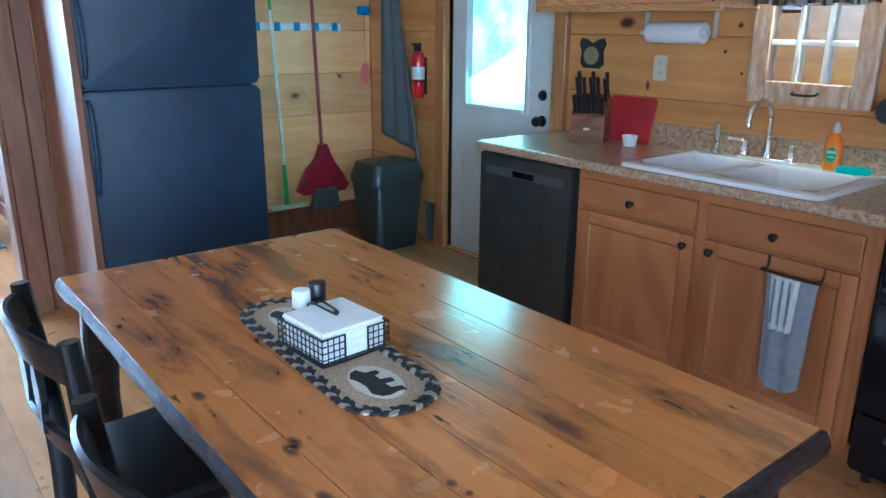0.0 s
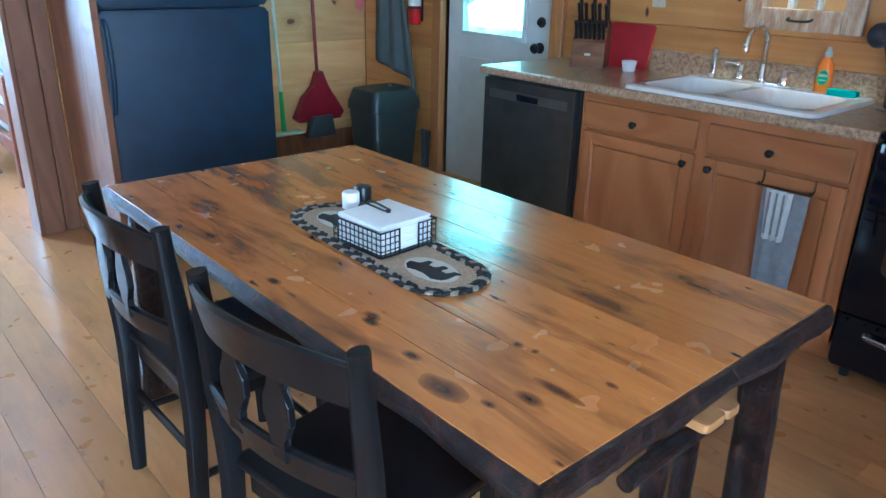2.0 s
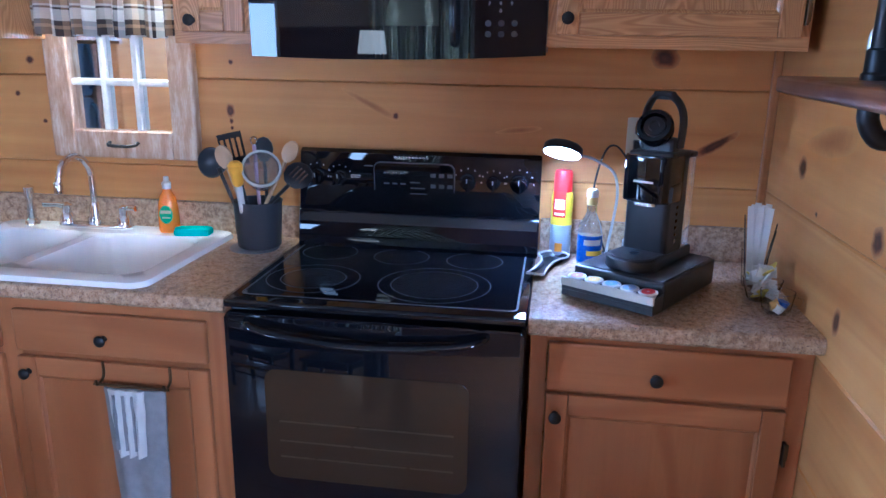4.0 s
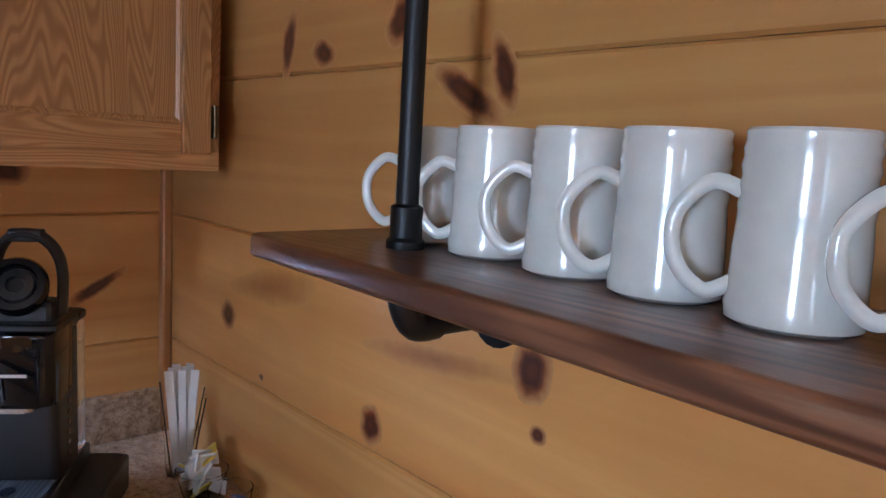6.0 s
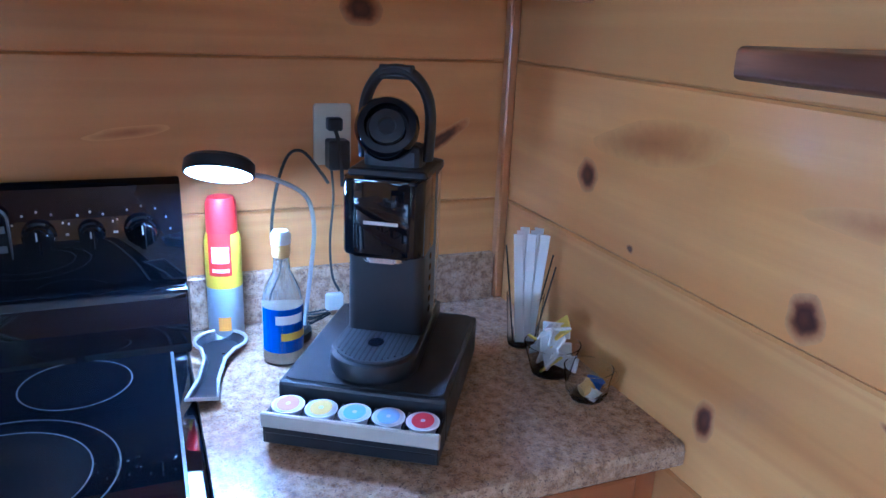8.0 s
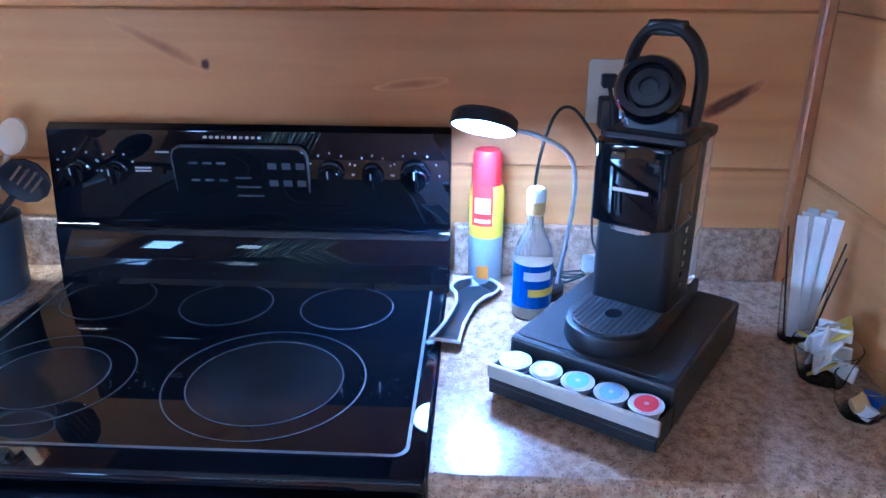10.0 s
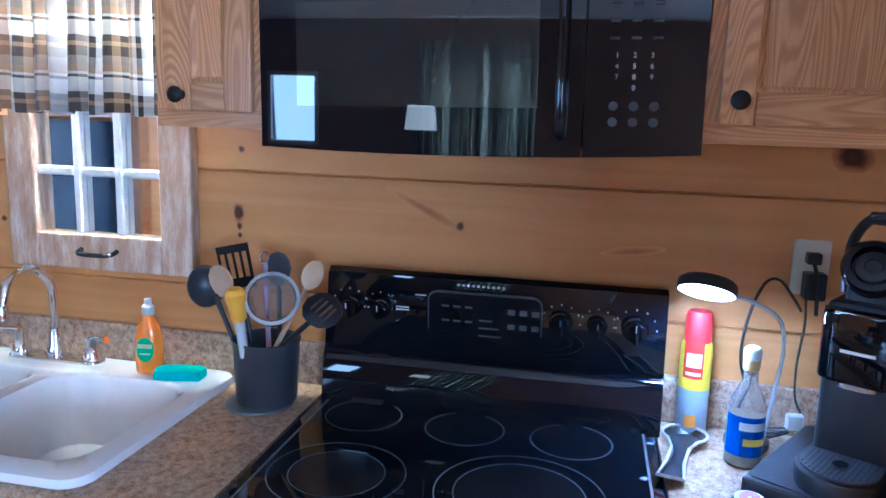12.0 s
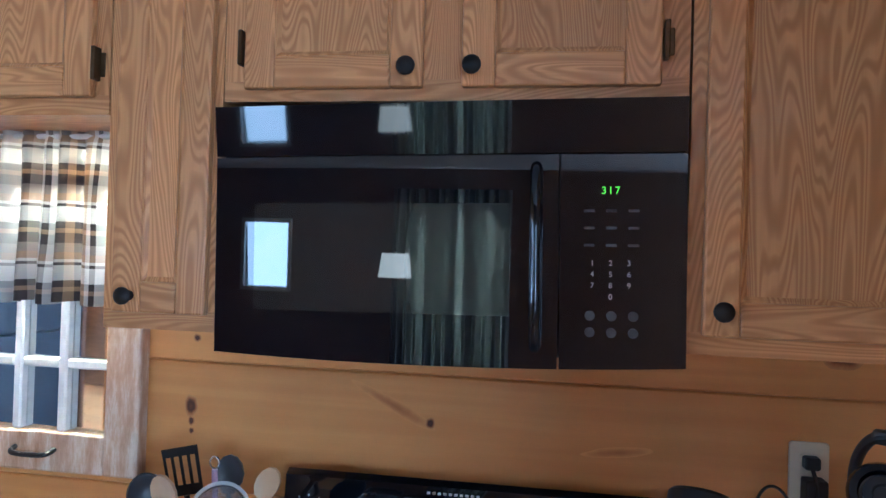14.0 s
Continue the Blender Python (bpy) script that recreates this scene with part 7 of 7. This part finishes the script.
part("weave", slab(rounded(-1.2, 5.72, 0.575, 7.1, 0.03), "z", 0.0, 0.009), plain("grey_rug", (0.10, 0.10, 0.10), 0.95, vary=0.3, scale=30.0, bump=0.6, grain=150.0), rug)

# ---- living room behind, seen in the reflections ----
wfr = thing("window_1", "living room window with bright leaves outside", "window")
tagged(wfr, kind="structure")
part("window_frame", boxes(((-3.02, 3.34, 1.28), (-2.98, 3.38, 2.0)), ((-3.02, 3.92, 1.28), (-2.98, 3.96, 2.0)), ((-3.02, 3.38, 1.28), (-2.98, 3.92, 1.32)), ((-3.02, 3.38, 1.96), (-2.98, 3.92, 2.0))), white_paint, wfr)
# Invented frame round the fill light's opening, kept out of the reflections.
wf2 = thing("window_2", "added window opening for the west fill light, out of view", "window")
tagged(wf2, kind="structure")
part("window_frame", boxes(((-3.02, -2.5, 0.8), (-2.98, -2.45, 2.1)), ((-3.02, -1.55, 0.8), (-2.98, -1.5, 2.1)), ((-3.02, -2.45, 0.8), (-2.98, -1.55, 0.85)), ((-3.02, -2.45, 2.05), (-2.98, -1.55, 2.1))), white_paint, wf2)
cur = thing("window_curtain", "pale sheer curtain over the living room window", "curtain", pose(0, 0, 0))
sheer = Nodes("sheer_cloth")
sheer.set(Base_Color=(0.34, 0.32, 0.26), Roughness=0.9)
str_ = sheer.node("ShaderNodeBsdfTranslucent", Color=(0.33, 0.31, 0.24, 1))
# Light and dark of the folds, painted as upright streaks in the translucent colour.
gat = sheer.node("ShaderNodeMapping", Scale=(0.0, 11.0, 0.12))
sheer.link(sheer.coords(shift=False), gat.inputs["Vector"])
fold_shade = sheer.ramp(sheer.noise(gat.outputs[0], 1.0, 3.0, 0.6), (0.36, (0.05, 0.052, 0.04)), (0.5, (0.22, 0.22, 0.17)), (0.66, (0.60, 0.60, 0.50)))
sheer.link(fold_shade, str_.inputs["Color"])
smx = sheer.node("ShaderNodeMixShader", Fac=0.5)
sheer.link(sheer.b.outputs[0], smx.inputs[1])
sheer.link(str_.outputs[0], smx.inputs[2])
sheer.link(smx.outputs[0], sheer.t.nodes["Material Output"].inputs["Surface"])
part("cloth", drape(0.90, 2.15, 0.30, 2.30, -2.90, 0.0, 12.0, 0.075, 0.0, 220, 8, 0.004), sheer.mat, cur, smooth=True)
flamp = thing("floor_lamp", "floor lamp with lit cream shade", "lamp", pose(-2.45, 2.0, 0))
part("base", lathe([(0, 0), (0.14, 0), (0.14, 0.02), (0.03, 0.03), (0, 0.03)], 24), black_metal, flamp, smooth=True)
part("pole", tube([(0, 0, 0.02), (0, 0, 1.62)], 0.012, 10), black_metal, flamp, smooth=True)
shm = Nodes("lit_shade")
shm.set(Base_Color=(0.8, 0.75, 0.6), Roughness=0.8, Emission_Color=(1.0, 0.88, 0.62), Emission_Strength=5.0)
part("shade", lathe([(0.135, 1.69), (0.165, 1.48), (0.163, 1.48), (0.133, 1.69)], 28), shm.mat, flamp, "lit cream shade", True)
cabl = thing("under_cabinet_light", "warm tube light above the sink", "light", pose(2.91, 1.60, 1.895))
tubem = Nodes("warm_tube")
tubem.set(Base_Color=(0.9, 0.8, 0.6), Emission_Color=(1.0, 0.80, 0.45), Emission_Strength=5.0)
part("tube", tube([(0, -0.20, 0), (0, 0.20, 0)], 0.009, 10), tubem.mat, cabl)
part("housing", boxes(((-0.012, -0.21, 0.008), (0.03, 0.21, 0.016))), white_paint, cabl)

# ---- knots where the boards show them ----
knotm = Nodes("pine_knot")
kv = knotm.coords()
ksep = knotm.node("ShaderNodeSeparateXYZ")
kuv = knotm.node("ShaderNodeUVMap")
knotm.link(kuv.outputs[0], ksep.inputs[0])
kr = knotm.math("ADD", ksep.outputs["X"], knotm.math("MULTIPLY_ADD", knotm.noise(kv, 70.0, 4.0), 0.34, -0.17))
knotm.set(Base_Color=knotm.ramp(kr, (0.05, (0.10, 0.028, 0.009)), (0.38, (0.055, 0.014, 0.006)), (0.55, (0.15, 0.045, 0.014)), (0.72, (0.36, 0.14, 0.04)), (1.0, (0.55, 0.28, 0.092))), Roughness=0.4, Coat_Weight=0.3)


def knots(wall, axis, places, material=None, lift=0.0012):
    """Flush dark knots that fade into the grain: (along, z, half width, half height, tilt)."""
    for u, z_, w, h_, tilt in places:
        b = bmesh.new()
        uvl_ = b.loops.layers.uv.new("UVMap")
        a_ = radians(tilt)

        def put(du, dz):
            du, dz = du * math.cos(a_) - dz * math.sin(a_), du * math.sin(a_) + dz * math.cos(a_)
            if axis == "z":
                return (u + du, z_ + dz, TZ + 0.0007)
            return (EAST - lift, u + du, z_ + dz) if axis == "x" else (u + du, SOUTH + lift, z_ + dz)

        mid = b.verts.new(put(0, 0))
        rad = {mid: 0.0}
        rings_ = []
        for s in (0.5, 1.0):
            row = []
            for j in range(24):
                t = math.tau * j / 24
                f_ = 1.4 * s * (1 + 0.22 * noise.noise(Vector((math.cos(t) * 1.5, math.sin(t) * 1.5, u * 9 + z_))))
                v = b.verts.new(put(w * f_ * math.cos(t), h_ * f_ * math.sin(t)))
                rad[v] = s
                row.append(v)
            rings_.append(row)
        for j in range(24):
            b.faces.new((mid, rings_[0][j], rings_[0][(j + 1) % 24]))
        bridge(b, *rings_)
        for f in b.faces:
            for lp in f.loops:
                lp[uvl_].uv = (rad[lp.vert], 0.0)
        part("knot", b, material or knotm.mat, wall)


knots(wall_east, "x", [(1.257, 1.476, 0.007, 0.007, 0), (1.267, 1.323, 0.012, 0.020, 0), (1.265, 1.29, 0.006, 0.009, 0), (1.264, 1.268, 0.005, 0.006, 0), (0.72, 1.322, 0.008, 0.009, 0), 
                       (-0.08, 1.512, 0.030, 0.024, 0), (-0.245, 1.262, 0.055, 0.012, -32), (2.56, 1.48, 0.04, 0.022, 0), (2.02, 1.36, 0.008, 0.008, 0), (1.93, 1.27, 0.008, 0.006, 0), (1.96, 1.47, 0.012, 0.01, 0), (2.41, 1.19, 0.010, 0.020, 0)])
streak = Nodes("pine_streak")
sv = streak.node("ShaderNodeUVMap")
ss = streak.node("ShaderNodeSeparateXYZ")
streak.link(sv.outputs[0], ss.inputs[0])
sr = streak.math("ADD", ss.outputs["X"], streak.math("MULTIPLY_ADD", streak.noise(streak.coords(), 45.0, 4.0), 0.5, -0.25))
streak.set(Base_Color=streak.ramp(sr, (0.05, (0.36, 0.138, 0.034)), (0.45, (0.45, 0.190, 0.047)), (0.95, (0.62, 0.305, 0.082))), Roughness=0.34, Coat_Weight=0.25)
knots(wall_east, "x", [(0.795, 1.352, 0.075, 0.009, 27), (0.33, 1.29, 0.05, 0.008, -6)], streak.mat, 0.0005)
knots(wall_south, "y", [(2.47, 1.335, 0.11, 0.026, -10), (2.02, 1.315, 0.12, 0.014, -4)], streak.mat, 0.0005)
knots(wall_south, "y", [(2.640, 1.251, 0.022, 0.022, 0), (2.155, 1.178, 0.022, 0.024, 0), (2.285, 0.968, 0.016, 0.024, 10), (2.43, 1.76, 0.016, 0.045, 15), (2.32, 1.737, 0.028, 0.016, 10), (2.125, 1.772, 0.032, 0.022, -50), (1.985, 1.668, 0.055, 0.016, 30),
                        (1.92, 1.69, 0.016, 0.035, -20), (1.846, 1.345, 0.024, 0.030, 0), (1.83, 1.272, 0.010, 0.009, 0), (2.50, 1.16, 0.007, 0.006, 0), (2.02, 1.10, 0.014, 0.005, 20), (2.08, 1.36, 0.008, 0.006, 0)])

tknot = Nodes("table_knot")
kv = tknot.coords()
ksep = tknot.node("ShaderNodeSeparateXYZ")
kuv = tknot.node("ShaderNodeUVMap")
tknot.link(kuv.outputs[0], ksep.inputs[0])
kr = tknot.math("ADD", ksep.outputs["X"], tknot.math("MULTIPLY_ADD", tknot.noise(kv, 60.0, 4.0), 0.4, -0.2))
tknot.set(Base_Color=tknot.ramp(kr, (0.05, (0.085, 0.028, 0.012)), (0.40, (0.11, 0.036, 0.013)), (0.70, (0.22, 0.078, 0.021)), (1.0, (0.36, 0.135, 0.030))), Roughness=0.26, Coat_Weight=0.6, Coat_Roughness=0.14)
tknot.bump(tknot.noise(kv, 45.0, 4.0), 0.45, 0.003)
knots(table, "z", [(0.372, 0.983, 0.020, 0.042, 0), (0.40, 0.90, 0.007, 0.013, 0), (0.465, 0.869, 0.013, 0.022, 0), (0.523, 0.854, 0.010, 0.04, 0), (0.367, 1.564, 0.01, 0.018, 0), (0.44, 1.285, 0.01, 0.018, 0), (0.422, 1.266, 0.01, 0.018, 0), (0.401, 1.106, 0.01, 0.018, 0), (0.873, 1.029, 0.02, 0.07, 0), (0.587, 1.012, 0.009, 0.009, 0), (1.114, 0.941, 0.008, 0.04, 0), (0.593, 0.972, 0.007, 0.006, 0), (0.61, 0.806, 0.006, 0.010, 0)], tknot.mat)

# ---- planks of walls and floor ----
def plank_mesh(axis, sign, length, height, key, cache={}):
    """One chamfered board, its back 18 mm behind its face, shared by equal boards."""
    k = (axis, sign, round(length, 3), round(height, 3), key)
    if k not in cache:
        b = bmesh.new()
        if axis == "x":
            box(b, (0.0, 0.0, 0.0005), (0.018, length, height - 0.0005), 0.0042)
        elif axis == "y":
            box(b, (0.0, 0.0, 0.0005), (length, 0.018 * sign, height - 0.0005), 0.0042)
        else:
            box(b, (0.0006, 0.0, -0.011), (length - 0.0006, height, 0.0))
        me = bpy.data.meshes.new("plank")
        bmesh.ops.recalc_face_normals(b, faces=b.faces)
        b.to_mesh(me)
        b.free()
        me.materials.append(key)
        cache[k] = me
    return cache[k]


for wall, material, axis, at, u0, u1, holes, joints, sign in PLANKS:
    for z0, z1 in zip(joints, joints[1:]):
        spans = [(u0, u1)]
        for h0, h1, hz0, hz1 in holes:
            if z0 < hz1 and z1 > hz0:
                top = z1 > hz1 + 0.001
                spans = [s for a, b in spans for s in ((a, min(b, h0)), (max(a, h1), b)) if s[1] - s[0] > 0.01]
                if top:
                    o = new("plank", plank_mesh(axis, sign, h1 - h0, z1 - hz1, material))
                    o.parent = wall
                    o.location = (at, h0, hz1) if axis == "x" else (h0, at, hz1)
        for a, b in spans:
            o = new("plank", plank_mesh(axis, sign, b - a, z1 - z0, material))
            o.parent = wall
            o.location = (at, a, z0) if axis == "x" else (a, at, z0)
rnd = random.Random(5)
WID = 0.132
x = -2.99
while x < 2.95:
    y = -2.6 - rnd.random() * 1.5
    while y < 7.4:
        ln = 3.6
        lo, hi = max(y, -2.6), min(y + ln, 7.45)
        if hi - lo > 0.05:
            o = new("plank", plank_mesh("z", 1, WID, hi - lo, floor_wood))
            o.parent = floor
            o.location = (x, lo, 0)
        y += ln + 0.001
    x += WID
